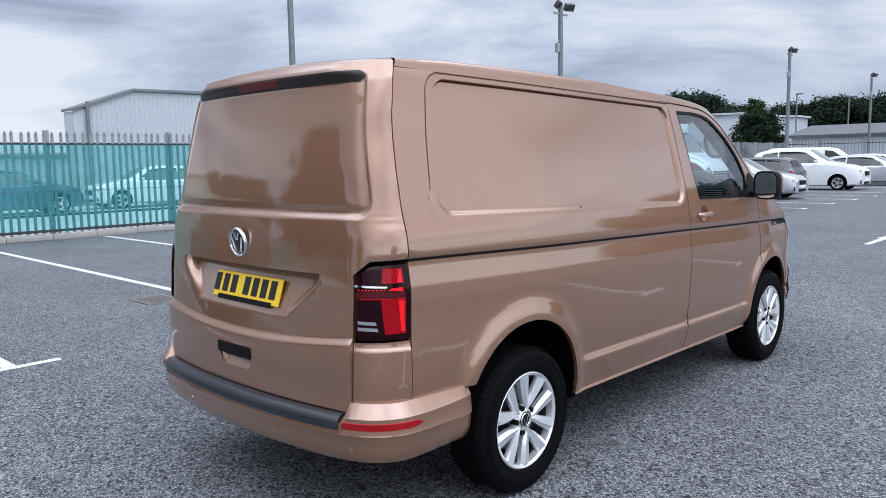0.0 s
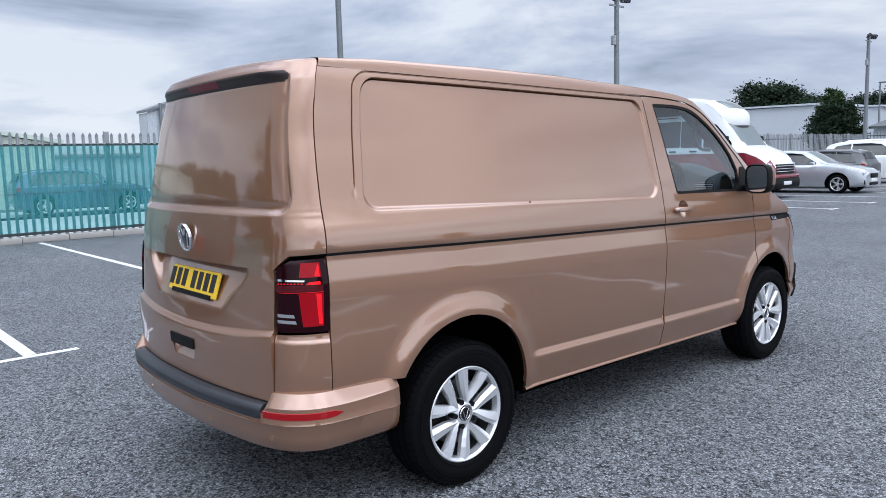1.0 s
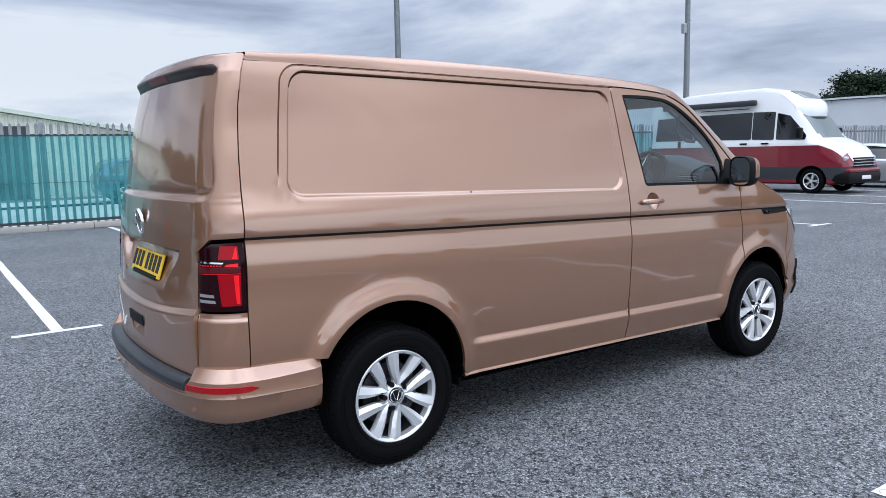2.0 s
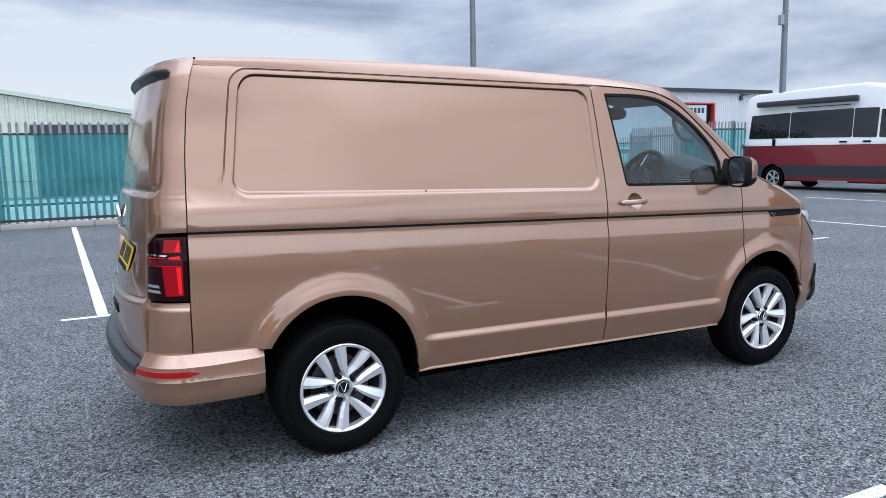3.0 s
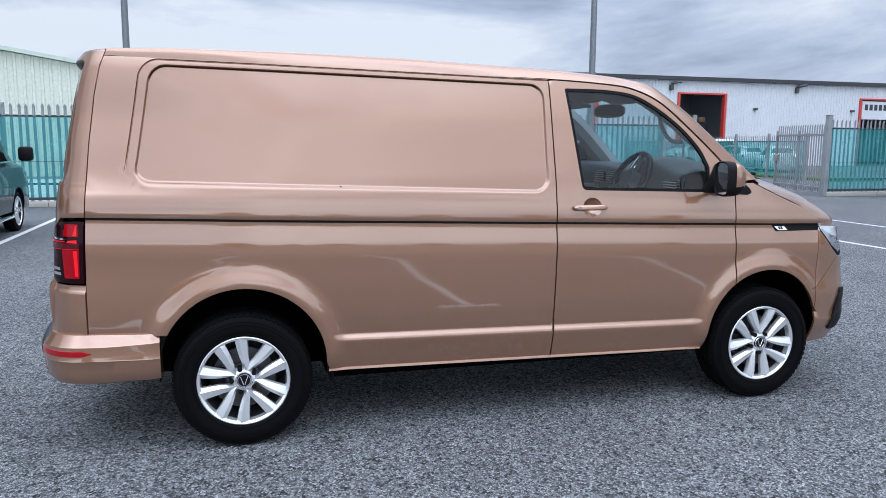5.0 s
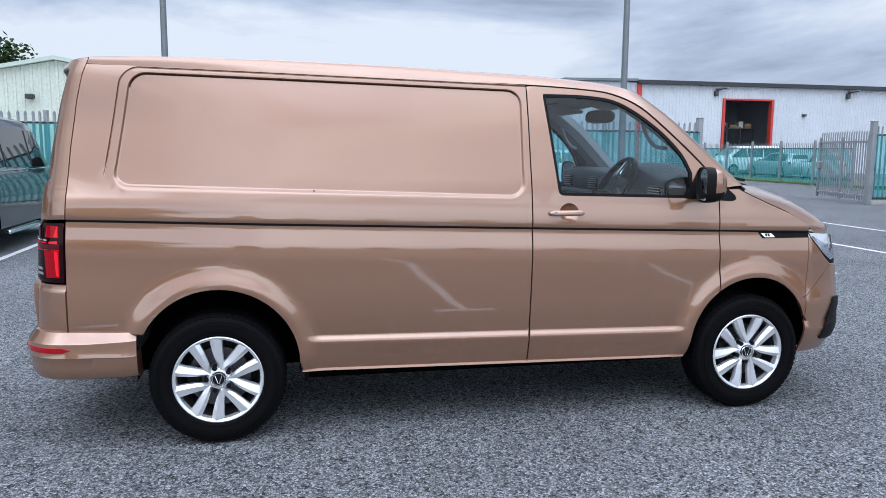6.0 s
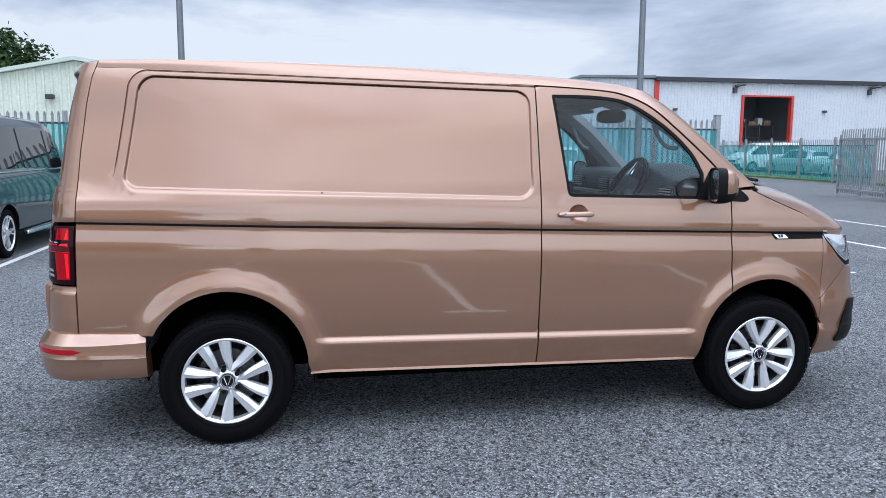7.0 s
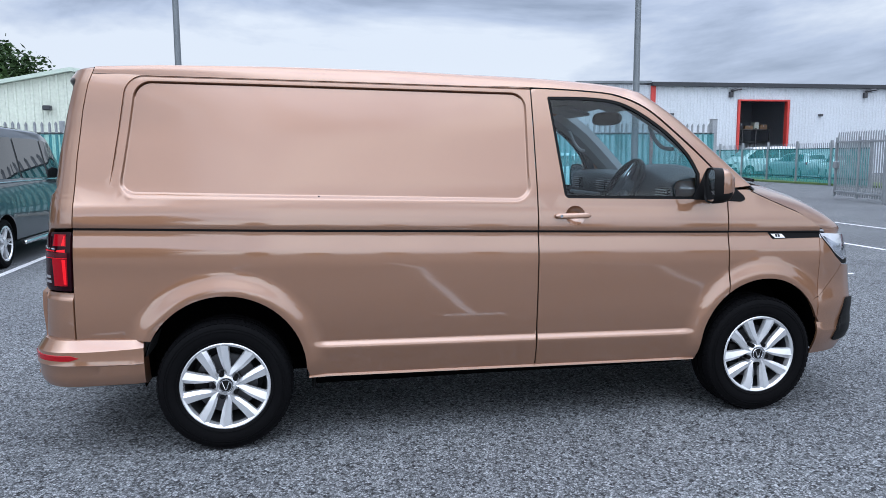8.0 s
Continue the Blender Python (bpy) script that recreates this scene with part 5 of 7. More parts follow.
def tail_press(w, z):
    """Depth of the pressings of the tailgate."""
    a, d = abs(w), 0.0
    # unglazed window panel, its lower ledge
    half = 0.815 - 0.03 * (z - 1.34)
    q = rounded_box_distance(a, z, 0.0, 1.66, half, 0.342, 0.075)
    low = smoothstep(1.37, 1.335, z)
    if z < 1.885:
        d += smoothstep(1.885, 1.845, z) * (0.012 + 0.008 * low) * (1 - smoothstep(-0.008 - 0.006 * low, 0.009 + 0.004 * low, q))
    # number plate scoop: flush at its foot, deep under the overhang
    hw = 0.385 + 0.155 * smoothstep(0.90, 1.09, z)
    q = a - hw
    if 0.893 < z < 1.0905:
        d += 0.072 * ((z - 0.893) / 0.197) * (1 - smoothstep(-0.055, 0.004, q))
    # shoulder line across the lower tailgate
    zc = 0.800 + 0.040 * (a / 0.72) ** 2
    d -= 0.021 * smoothstep(zc + 0.015, zc - 0.014, z) * (1 - 0.6 * smoothstep(zc - 0.05, 0.60, z))
    # spoiler lip over the dark band
    end = 1 - smoothstep(0.58, 0.80, a)
    d -= 0.028 * end * smoothstep(1.842, 1.893, z) * (1 - 0.4 * smoothstep(1.90, 1.93, z))
    return d


def tail(w, z, pressed=True, out=0.0):
    """A point of the rear end: w is the arc from the middle (left is +y)."""
    s = 1 if w >= 0 else -1
    p = arc_point(abs(w))
    xc, xr = table(CUT, z), table(TAIL_X, z)
    yc = flank(xc, z, False)
    k, m = yc / REF[-1][1], (xc - xr) / REF[-1][0]
    x, y = xr + p.x * m, p.y * k
    q = arc_point(abs(w) - 0.01), arc_point(abs(w) + 0.01)
    n = Vector((-(q[1].y - q[0].y) * k, (q[1].x - q[0].x) * m)).normalized()
    off = out - (tail_press(w, z) if pressed else 0.0)
    return Vector((x + n.x * off, s * (y + n.y * off), z))


def flank_rows(x0, x1, z0, z1, step=0.06):
    """Rows along the flank that follow its features, between two heights."""
    rows = []
    xs = [x0 + (x1 - x0) * k / max(2, int((x1 - x0) / step)) for k in range(max(2, int((x1 - x0) / step)) + 1)]
    rel = [("c", d) for d in (-0.06, -0.03, -0.018, -0.009, -0.003, 0.003, 0.012, 0.022, 0.027, 0.031, 0.036, 0.05, 0.09, 0.14, 0.2)]
    rel += [("b", d) for d in (-0.30, -0.24, -0.19, -0.15, -0.115, -0.095, -0.086, -0.079, -0.06, -0.035, 0.03, 0.06, 0.09, 0.12)]
    rel += [("z", z) for z in (0.37, 0.40, 0.43, 1.285, 1.30, 1.315, 1.33, 1.36, 1.4, 1.45, 1.5, 1.55, 1.6, 1.65, 1.7, 1.74, 1.77, 1.795, 1.81, 1.825, 1.84, 1.85)]
    for kind, d in rel:
        row = [(x, {"c": crease, "b": belt, "z": lambda x: 0.0}[kind](x) + d) for x in xs]
        if min(z for _, z in row) > z0 and max(z for _, z in row) < z1:
            rows.append(row)
    return rows


def mirrored(place, s):
    return lambda u, v: place(u, v) * Vector((1, 1, 1)) if s < 0 else Vector((place(u, v).x, -place(u, v).y, place(u, v).z))


def right_flank(x, z):
    return Vector((x, -flank(x, z), z))


van = thing("panel_van", "copper-bronze metallic panel van with unglazed load bay and silver alloy wheels", "van")
DOOR_X, FENDER_X, GAP = 1.652, 2.782, 0.0036


def arch_loop(arch, r_add, a0, a1, n=26):
    cx, cz, r = arch
    return [(cx + (r + r_add) * math.cos(radians(a0 + (a1 - a0) * k / n)), cz + (r + r_add) * math.sin(radians(a0 + (a1 - a0) * k / n))) for k in range(n + 1)]


# seam between the door and the roof side, down the windscreen pillar
SEAM = spline([(1.30, 1.862), (1.652, 1.858), (1.99, 1.841), (2.16, 1.817), (2.318, 1.750), (2.475, 1.622), (2.64, 1.470), (2.76, 1.345), (2.80, 1.30)], 8)
PANE = spline([(1.742, 1.812), (2.01, 1.808), (2.20, 1.772), (2.40, 1.648), (2.545, 1.507), (2.612, 1.385)], 6) + [Vector((2.60, 1.243)), Vector((1.806, 1.262))]


PANE_HOLE = rounded_loop([tuple(p) for p in PANE], 0.03)
BOWL = [(1.862 + 0.056 * math.cos(2 * math.pi * k / 24), 1.169 + 0.052 * math.sin(2 * math.pi * k / 24)) for k in range(24)]


def grown(loop, d):
    """A loop moved outwards by d."""
    m = len(loop)
    area = sum(loop[i][0] * loop[(i + 1) % m][1] - loop[(i + 1) % m][0] * loop[i][1] for i in range(m))
    s = 1 if area > 0 else -1
    out = []
    for i in range(m):
        a, b = Vector(loop[i - 1]), Vector(loop[(i + 1) % m])
        t = (b - a).normalized()
        out.append((loop[i][0] + s * t.y * d, loop[i][1] - s * t.x * d))
    return out


def panel_rows():
    """Loops that follow the pressed panel of the load bay."""
    cx, cz, hx, hz, r = PANEL
    rows = []
    for d in (-0.03, -0.014, -0.010, -0.006, -0.002, 0.0, 0.002, 0.004, 0.007, 0.010, 0.016, 0.030):
        ring = []
        a, b, rr = hx + d, hz + d, max(0.012, r + d)
        for qx, qz, t0 in ((1, 1, 0), (-1, 1, 90), (-1, -1, 180), (1, -1, 270)):
            for k in range(9):
                t = radians(t0 + 90 * k / 8)
                ring.append((cx + qx * (a - rr) + rr * math.cos(t), cz + qz * (b - rr) + rr * math.sin(t)))
        ring.append(ring[0])
        back = []
        for px, pz in ring:
            x, z = px, pz
            for _ in range(6):
                qx2, qz2 = panel_skew(x, z)
                x, z = x + px - qx2, z + pz - qz2
            back.append((x, z))
        rows.append(back)
    # the gutter line round the top and rear of the panel
    cx, cz, hx, hz, r = GUTTER
    for d in (-0.0045, -0.0015, 0.0, 0.0015, 0.0045):
        ring = [(cx - hx - d, 1.335), (cx - hx - d, 1.40), (cx - hx - d, 1.47), (cx - hx - d, 1.55), (cx - hx - d, 1.68)]
        ring += [(cx - hx + r - (r + d) * math.cos(radians(9 * k)), cz + hz - r + (r + d) * math.sin(radians(9 * k))) for k in range(11)]
        ring += [(cx - hx + r + 0.1 * k, cz + hz + d) for k in range(1, 22)]
        back = []
        for px, pz in ring:
            x, z = px, pz
            for _ in range(6):
                qx2, qz2 = gutter_skew(x, z)
                x, z = x + px - qx2, z + pz - qz2
            back.append((x, z))
        rows.append(back)
    return rows


for side, s in (("right", -1), ("left", 1)):
    place = mirrored(right_flank, s)
    inward = (0, -s, 0)
    # load-bay side above the belt line
    zs = [belt(-0.69) + 0.006 + (1.899 - belt(-0.69)) * k / 20 for k in range(21)]
    rear_edge = [(table(CUT, z) + GAP, z) for z in zs]
    top_edge = [(x, side_top(x) - 0.0005) for x in (-0.45, 0.2, 0.8, 1.3, DOOR_X - GAP)]
    low_edge = [(x, belt(x) + 0.006) for x in (DOOR_X - GAP, 1.0, 0.4, -0.2, -0.6)]
    bm = bmesh.new()
    rows = [r for r in flank_rows(-0.62, 1.64, 1.1, 1.87) if r[0][1] < 1.285 or r[0][1] > 1.9]
    rows += [[(x, z) for x in [-0.60 + 2.24 * k / 40 for k in range(41)]] for z in (1.38, 1.45, 1.52, 1.59, 1.66, 1.73)]
    sheet(bm, rear_edge + top_edge + low_edge, place, rows + panel_rows(), (), 0.035, 0.012, inward)
    part("upper_side_panel", bm, BRONZE, van, recalc=False)
    # load-bay side below the belt line
    low = [(-0.697, 0.606), (-0.695, 0.85), (-0.687, belt(-0.687) - 0.006)] + [(x, belt(x) - 0.006) for x in (-0.2, 0.4, 1.0, DOOR_X - GAP)]
    low += [(DOOR_X - 0.004 - GAP, sill(DOOR_X))] + [(x, sill(x)) for x in (1.2, 0.8, 0.43)] + arch_loop(REAR_ARCH, 0, 0, 153)
    bm = bmesh.new()
    flare = [arch_loop(REAR_ARCH, d, -8, 188) for d in (0.012, 0.025, 0.038, 0.05, 0.062, 0.075, 0.09, 0.11, 0.135)]
    sheet(bm, low, place, flank_rows(-0.69, 1.64, 0.3, 1.12) + flare, (), 0.035, 0.02, inward)
    part("lower_side_panel", bm, BRONZE, van, recalc=False)
    # front door in two pressings round the belt groove
    door = thing_part("front_door", van, Matrix())
    seam = [tuple(p) for p in SEAM if p.x > DOOR_X + 0.01]
    seam = [(x - 0.004, z - GAP) for x, z in seam if x < 2.775]
    up = [(DOOR_X + GAP, belt(DOOR_X) + 0.006), (DOOR_X + GAP, 1.852)] + seam + [(FENDER_X - GAP - 0.006, 1.30), (FENDER_X - GAP - 0.004, belt(FENDER_X) + 0.006)]
    bm = bmesh.new()
    hole_rows = [grown(PANE_HOLE, d) + [grown(PANE_HOLE, d)[0]] for d in (0.012, 0.03)]
    sheet(bm, up, place, flank_rows(1.66, 2.78, 1.06, 1.28) + hole_rows, [PANE_HOLE, BOWL], 0.03, 0.02, inward)
    lowd = [(DOOR_X + GAP, belt(DOOR_X) - 0.006), (DOOR_X - 0.004 + GAP, sill(DOOR_X) + 0.004), (2.1, sill(2.1) + 0.004), (2.612, sill(2.61) + 0.004)]
    lowd += arch_loop(FRONT_ARCH, 0.0, 176, 127.0, 14) + [(FENDER_X + 0.004 - GAP, 0.79), (FENDER_X - GAP - 0.004, belt(FENDER_X) - 0.006)]
    flare = [arch_loop(FRONT_ARCH, d, 185, 100) for d in (0.012, 0.025, 0.038, 0.05, 0.062, 0.075, 0.09, 0.11, 0.135)]
    sheet(bm, lowd, place, flank_rows(1.66, 2.78, 0.3, 1.09) + flare, (), 0.03, 0.015, inward)
    part("door_skin", bm, BRONZE, door, recalc=False)
    # window seal and pane
    bm = bmesh.new()
    inner = grown(PANE_HOLE, -0.016)
    sheet(bm, grown(PANE_HOLE, 0.002), lambda u, v: mirrored(lambda x, z: Vector((x, -flank(x, z) + 0.003, z)), s)(u, v), (), [inner], 0.03, 0.012, inward)
    part("window_seal", bm, BLACK_PLASTIC, door, recalc=False)
    bm = bmesh.new()
    sheet(bm, grown(PANE_HOLE, -0.006), lambda u, v: mirrored(lambda x, z: Vector((x, -flank(x, z, False) + 0.010, z)), s)(u, v), flank_rows(1.75, 2.6, 1.25, 1.82), (), 0.05, 0, inward)
    pane = part("side_window", bm, GLASS, door, recalc=False)
    pane.visible_shadow = False
    # front wing
    wing_top = [(2.815, 1.292), (2.90, 1.293), (3.0, 1.248), (3.1, 1.208), (3.25, 1.150), (3.34, 1.100), (3.385, 1.065)]
    up = [(FENDER_X + GAP - 0.004, belt(FENDER_X) + 0.005), (FENDER_X + GAP - 0.006, 1.292)] + wing_top + [(3.385, belt(3.385) + 0.005)]
    bm = bmesh.new()
    sheet(bm, up, place, flank_rows(2.79, 3.4, 1.04, 1.3), (), 0.03, 0.012, inward)
    lowf = [(FENDER_X + GAP - 0.004, belt(FENDER_X) - 0.005), (FENDER_X + 0.005 + GAP, 0.79)] + arch_loop(FRONT_ARCH, 0.0, 126.0, 36, 16) + [(3.36, 0.652), (3.385, 0.660), (3.385, 1.005), (3.06, 1.008), (3.03, belt(3.03) - 0.005)]
    flare = [arch_loop(FRONT_ARCH, d, 125, 5) for d in (0.012, 0.025, 0.038, 0.05, 0.062, 0.075, 0.09, 0.11, 0.135)]
    sheet(bm, lowf, place, flank_rows(2.79, 3.385, 0.3, 1.06) + flare, (), 0.03, 0.015, inward)
    part("front_wing", bm, BRONZE, van, recalc=False)
    # black strip for the belt groove's shadow line, and the lamp strip on the wing
    bm = bmesh.new()
    rings = []
    for k in range(41):
        x = -0.687 + (3.39 + 0.687) * k / 40
        y = flank(x, belt(x))
        rings.append([(x, s * (y - 0.006), belt(x) - 0.010), (x, s * (y - 0.0035), belt(x) - 0.004), (x, s * (y - 0.0035), belt(x) + 0.004), (x, s * (y - 0.006), belt(x) + 0.010)])
    add_rings(bm, rings, closed=False)
    part("belt_groove_shade", bm, BLACK_PLASTIC, van)
    bm = bmesh.new()
    sheet(bm, [(3.035, belt(3.03) - 0.008), (3.385, belt(3.385) - 0.008), (3.385, 1.008), (3.066, 1.011)], lambda u, v: mirrored(lambda x, z: Vector((x, -flank(x, z) - 0.002, z)), s)(u, v), (), (), 0.03, 0.008, inward)
    strip = part("wing_trim", bm, BLACK_PLASTIC, van, recalc=False)
    bm = bmesh.new()
    sheet(bm, [(3.046, belt(3.04) - 0.012), (3.12, belt(3.12) - 0.012), (3.145, 1.014), (3.074, 1.015)], lambda u, v: mirrored(lambda x, z: Vector((x, -flank(x, z) - 0.007, z)), s)(u, v), (), (), 0.03, 0.006, inward)
    badge = part("side_badge", bm, CHROME, strip, "chrome side badge", recalc=False)
    bm = bmesh.new()
    for u0 in (3.075, 3.092):
        sheet(bm, [(u0, 1.036), (u0 + 0.012, 1.036), (u0 + 0.017, 1.020), (u0 + 0.005, 1.020)], lambda u, v: mirrored(lambda x, z: Vector((x, -flank(x, z) - 0.0085, z)), s)(u, v), (), (), 0.03, 0.002, inward)
    part("badge_bars", bm, INK, badge, recalc=False)
    # sill under the body
    bm = bmesh.new()
    rings = []
    for k in range(21):
        x = 0.42 + (2.60 - 0.42) * k / 20
        y, z = flank(x, sill(x)), sill(x)
        rings.append([(x, s * (y - 0.001), z + 0.016), (x, s * (y + 0.013), z + 0.006), (x, s * (y + 0.014), z + 0.001), (x, s * (y + 0.004), z - 0.004), (x, s * (y - 0.05), z - 0.004)])
    add_rings(bm, rings, closed=False)
    part("sill", bm, BRONZE, van)
    # tapered corner below the tail lamp
    w_in = arc_of(0.715)
    bm = bmesh.new()
    lampz = 0.838
    corner = [(w_in + 0.001, 0.575), (w_in + 0.001, lampz - 0.004), (W_MAX - 0.002, lampz + 0.0), (W_MAX - 0.002, 0.59)]
    def corner_place(u, v, s=s):
        ledge = 0.010 * smoothstep(lampz - 0.038, lampz - 0.018, v)
        return tail(u * s, v, False, 0.004 - ledge)
    sheet(bm, corner, corner_place, [[(w_in + 0.003 + (W_MAX - w_in - 0.005) * k / 14, z) for k in range(15)] for z in (0.62, 0.66, 0.70, 0.74, 0.78, 0.797, 0.804, 0.812, 0.820)], (), 0.03, 0.015, (1, -s * 0.5, 0))
    part("corner_panel", bm, BRONZE, van, recalc=False)

    # tail lamp: smoked housing wrapping the corner with red guides inside its outline
    lamp = thing_part("tail_light", van, Matrix())
    w0 = arc_of(0.7165)
    zt, zb_ = 1.137, 0.846
    outline = rounded_loop([(w0 + 0.015, zb_), (W_MAX - 0.003, zb_), (W_MAX - 0.003, zt), (w0 + 0.075, zt - 0.006), (w0 + 0.006, zt - 0.045)], 0.012)
    lamp_rows = [[(w0 + (W_MAX - w0) * k / 22, 0.84), (w0 + (W_MAX - w0) * k / 22, 1.14)] for k in range(1, 22)] + [[(w0 + (W_MAX - w0) * k / 14, zb_ + (zt - zb_) * j / 9) for k in range(15)] for j in range(1, 9)]
    bm = bmesh.new()
    sheet(bm, outline, lambda u, v, s=s: tail(u * s, v, False, 0.008 - 0.01 * smoothstep(0.02, 0.0, min(zt - v, v - zb_, u - w0))), lamp_rows, (), 0.025, 0.02, (1, -s * 0.5, 0))
    part("lamp_cover", bm, LENS_DARK, lamp, recalc=False)

    def lamp_piece(name, loop, mat, out, lab=""):
        bm = bmesh.new()
        cols = [[(w0 + (W_MAX - w0) * k / 22, 0.84), (w0 + (W_MAX - w0) * k / 22, 1.14)] for k in range(1, 22)]
        sheet(bm, loop, lambda u, v, s=s: tail(u * s, v, False, out), cols, (), 0.018, 0.003, (1, -s * 0.5, 0))
        return part(name, bm, mat, lamp, lab, recalc=False)

    span = W_MAX - w0
    u = lambda f: w0 + span * f
    lamp_piece("red_field", [(u(0.50), 1.067), (u(0.88), 1.067), (u(0.87), 1.124), (u(0.55), 1.124)], LENS_RED, 0.0092)
    lamp_piece("red_field", [(u(0.56), 0.871), (u(0.90), 0.873), (u(0.90), 1.005), (u(0.48), 1.005)], LENS_RED, 0.0092)
    lamp_piece("dim_band", [(u(0.05), 1.009), (u(0.90), 1.011), (u(0.90), 1.036), (u(0.05), 1.036)], LENS_DIM, 0.0092)
    lamp_piece("light_bar", [(u(0.82), 0.881), (u(0.88), 0.881), (u(0.865), 1.002), (u(0.775), 1.002)], LENS_BRIGHT, 0.0105, "bright red light guide")
    lamp_piece("light_bar", [(u(0.76), 1.070), (u(0.855), 1.070), (u(0.85), 1.118), (u(0.83), 1.118)], LENS_BRIGHT, 0.0105, "bright red light guide")
    lamp_piece("light_bar", [(u(0.61), 1.039), (u(0.86), 1.037), (u(0.855), 1.052), (u(0.66), 1.048)], LENS_BRIGHT, 0.0105, "bright red light guide")
    lamp_piece("light_line", [(u(0.12), 1.006), (u(0.90), 1.0075), (u(0.90), 1.0095), (u(0.12), 1.0075)], LENS_BRIGHT, 0.0105, "thin red line")
    for k in range(8):
        f0 = 0.09 + 0.062 * k
        lamp_piece("light_dot", [(u(f0), 1.040), (u(f0 + 0.034), 1.040), (u(f0 + 0.040), 1.0435), (u(f0 + 0.012), 1.0455)], LENS_BRIGHT, 0.0105)
    lamp_piece("divider", [(u(0.03), 1.053), (u(0.58), 1.050), (u(0.60), 1.056), (u(0.03), 1.062)], CHROME, 0.0105, "thin silver divider")
    for z0, x1 in ((0.909, 0.42), (0.885, 0.45)):
        lamp_piece("reverse_lens", [(u(0.10), z0 + 0.001), (u(x1), z0 - 0.002), (u(x1 - 0.02), z0 + 0.011), (u(0.09), z0 + 0.014)], LENS_FROST, 0.0100, "clear ribbed reversing lens")

# tailgate above and between the lamps
bm = bmesh.new()
w_in = arc_of(0.7118)
ztop = 1.930
right_up = [(W_MAX - 0.002, belt(-0.69) + 0.006 + (ztop - 1.155) * k / 10) for k in range(11)]
outline = [(-w_in, 0.56), (w_in, 0.56), (w_in, 1.094), (w_in + 0.075, belt(-0.69) - 0.0), ] + right_up + [(-a, b) for a, b in reversed(right_up)] + [(-w_in - 0.075, belt(-0.69) - 0.0), (-w_in, 1.094)]
rows = [[(-W_MAX + 2 * W_MAX * k / 60, z) for k in range(61)] for z in (0.62, 0.66, 0.70, 0.74, 0.77, 0.86, 0.885, 0.8932, 0.905, 0.92, 0.935, 0.96, 0.99, 1.03, 1.06, 1.08, 1.0904, 1.0906, 1.10, 1.14, 1.18, 1.23, 1.28, 1.29, 1.299, 1.305, 1.311, 1.317, 1.323, 1.329, 1.336, 1.35, 1.37, 1.40, 1.45, 1.5, 1.55, 1.6, 1.65, 1.7, 1.75, 1.80, 1.835, 1.845, 1.855, 1.865, 1.875, 1.885, 1.893, 1.90, 1.91, 1.92)]
for dz in (-0.04, -0.02, -0.008, 0.0, 0.009, 0.018, 0.03):
    rows.append([(w, 0.800 + 0.040 * (w / 0.72) ** 2 + dz) for w in [-w_in + 2 * w_in * k / 40 for k in range(41)]])
for dq in (-0.055, -0.042, -0.030, -0.018, -0.006, 0.004):
    for sg in (-1, 1):
        rows.append([(sg * (0.385 + 0.155 * smoothstep(0.90, 1.09, z) + dq), z) for z in [0.893 + 0.198 * k / 14 for k in range(15)]])
for dq in (-0.008, -0.003, 0.003, 0.009):
    for sg in (-1, 1):
        rows.append([(sg * (0.815 - 0.03 * (z - 1.34) + dq), z) for z in [1.40 + 0.45 * k / 24 for k in range(25)]])
for a in (0.62, 0.64, 0.66, 0.68, 0.70, 0.72, 0.74, 0.75, 0.76, 0.77, 0.79, 0.82, 0.835, 0.85, 0.865, 0.88, 0.895, 0.91, 0.925, 0.94):
    for sg in (-1, 1):
        rows.append([(sg * a, z) for z in [1.20 + 0.725 * k / 24 if a > 0.81 else 1.845 + 0.083 * k / 24 for k in range(25)]])
for d in (-0.008, -0.003, 0.003, 0.009, 0.015):
    for sg in (-1, 1):
        rr = 0.075 + d
        rows.append([(sg * (0.74 + rr * math.cos(t)), 1.393 + rr * math.sin(t)) for t in [radians(-90 + 90 * k / 8) for k in range(9)]])
HANDLE = [(-0.125, 0.684), (-0.125, 0.735), (0.125, 0.735), (0.125, 0.684), (0.106, 0.634), (-0.106, 0.634)]
sheet(bm, outline, lambda w, z: tail(w, z), rows, [HANDLE], 0.03, 0.02, (1, 0, 0))
# dark colour painted on the band that the spoiler lip shades
for fc in bm.faces:
    c = fc.calc_center_median()
    if 1.845 < c.z < 1.893 and abs(c.y) < abs(tail(0.80 - 0.035 * ((c.z - 1.869) / 0.024) ** 2, c.z).y):
        fc.material_index = 1
LIP_SHADE = material("lip_shade_band", (0.020, 0.013, 0.011), 0.35, 0.0, 0.0)
gate_ob = part("tailgate", bm, [BRONZE, LIP_SHADE], van, "unglazed bronze tailgate with pressed window panel", recalc=False)
# handle recess
bm = bmesh.new()
def bowl(w, z):
    """The scooped hollow behind the handle bar."""
    half = 0.108 + 0.020 * min(1.0, (z - 0.630) / 0.052)
    side = 1 - smoothstep(half - 0.030, half, abs(w))
    return tail(w, z, True, -0.001 - (0.006 + 0.026 * side) * min(1.0, max(0.0, (z - 0.630) / 0.05)))


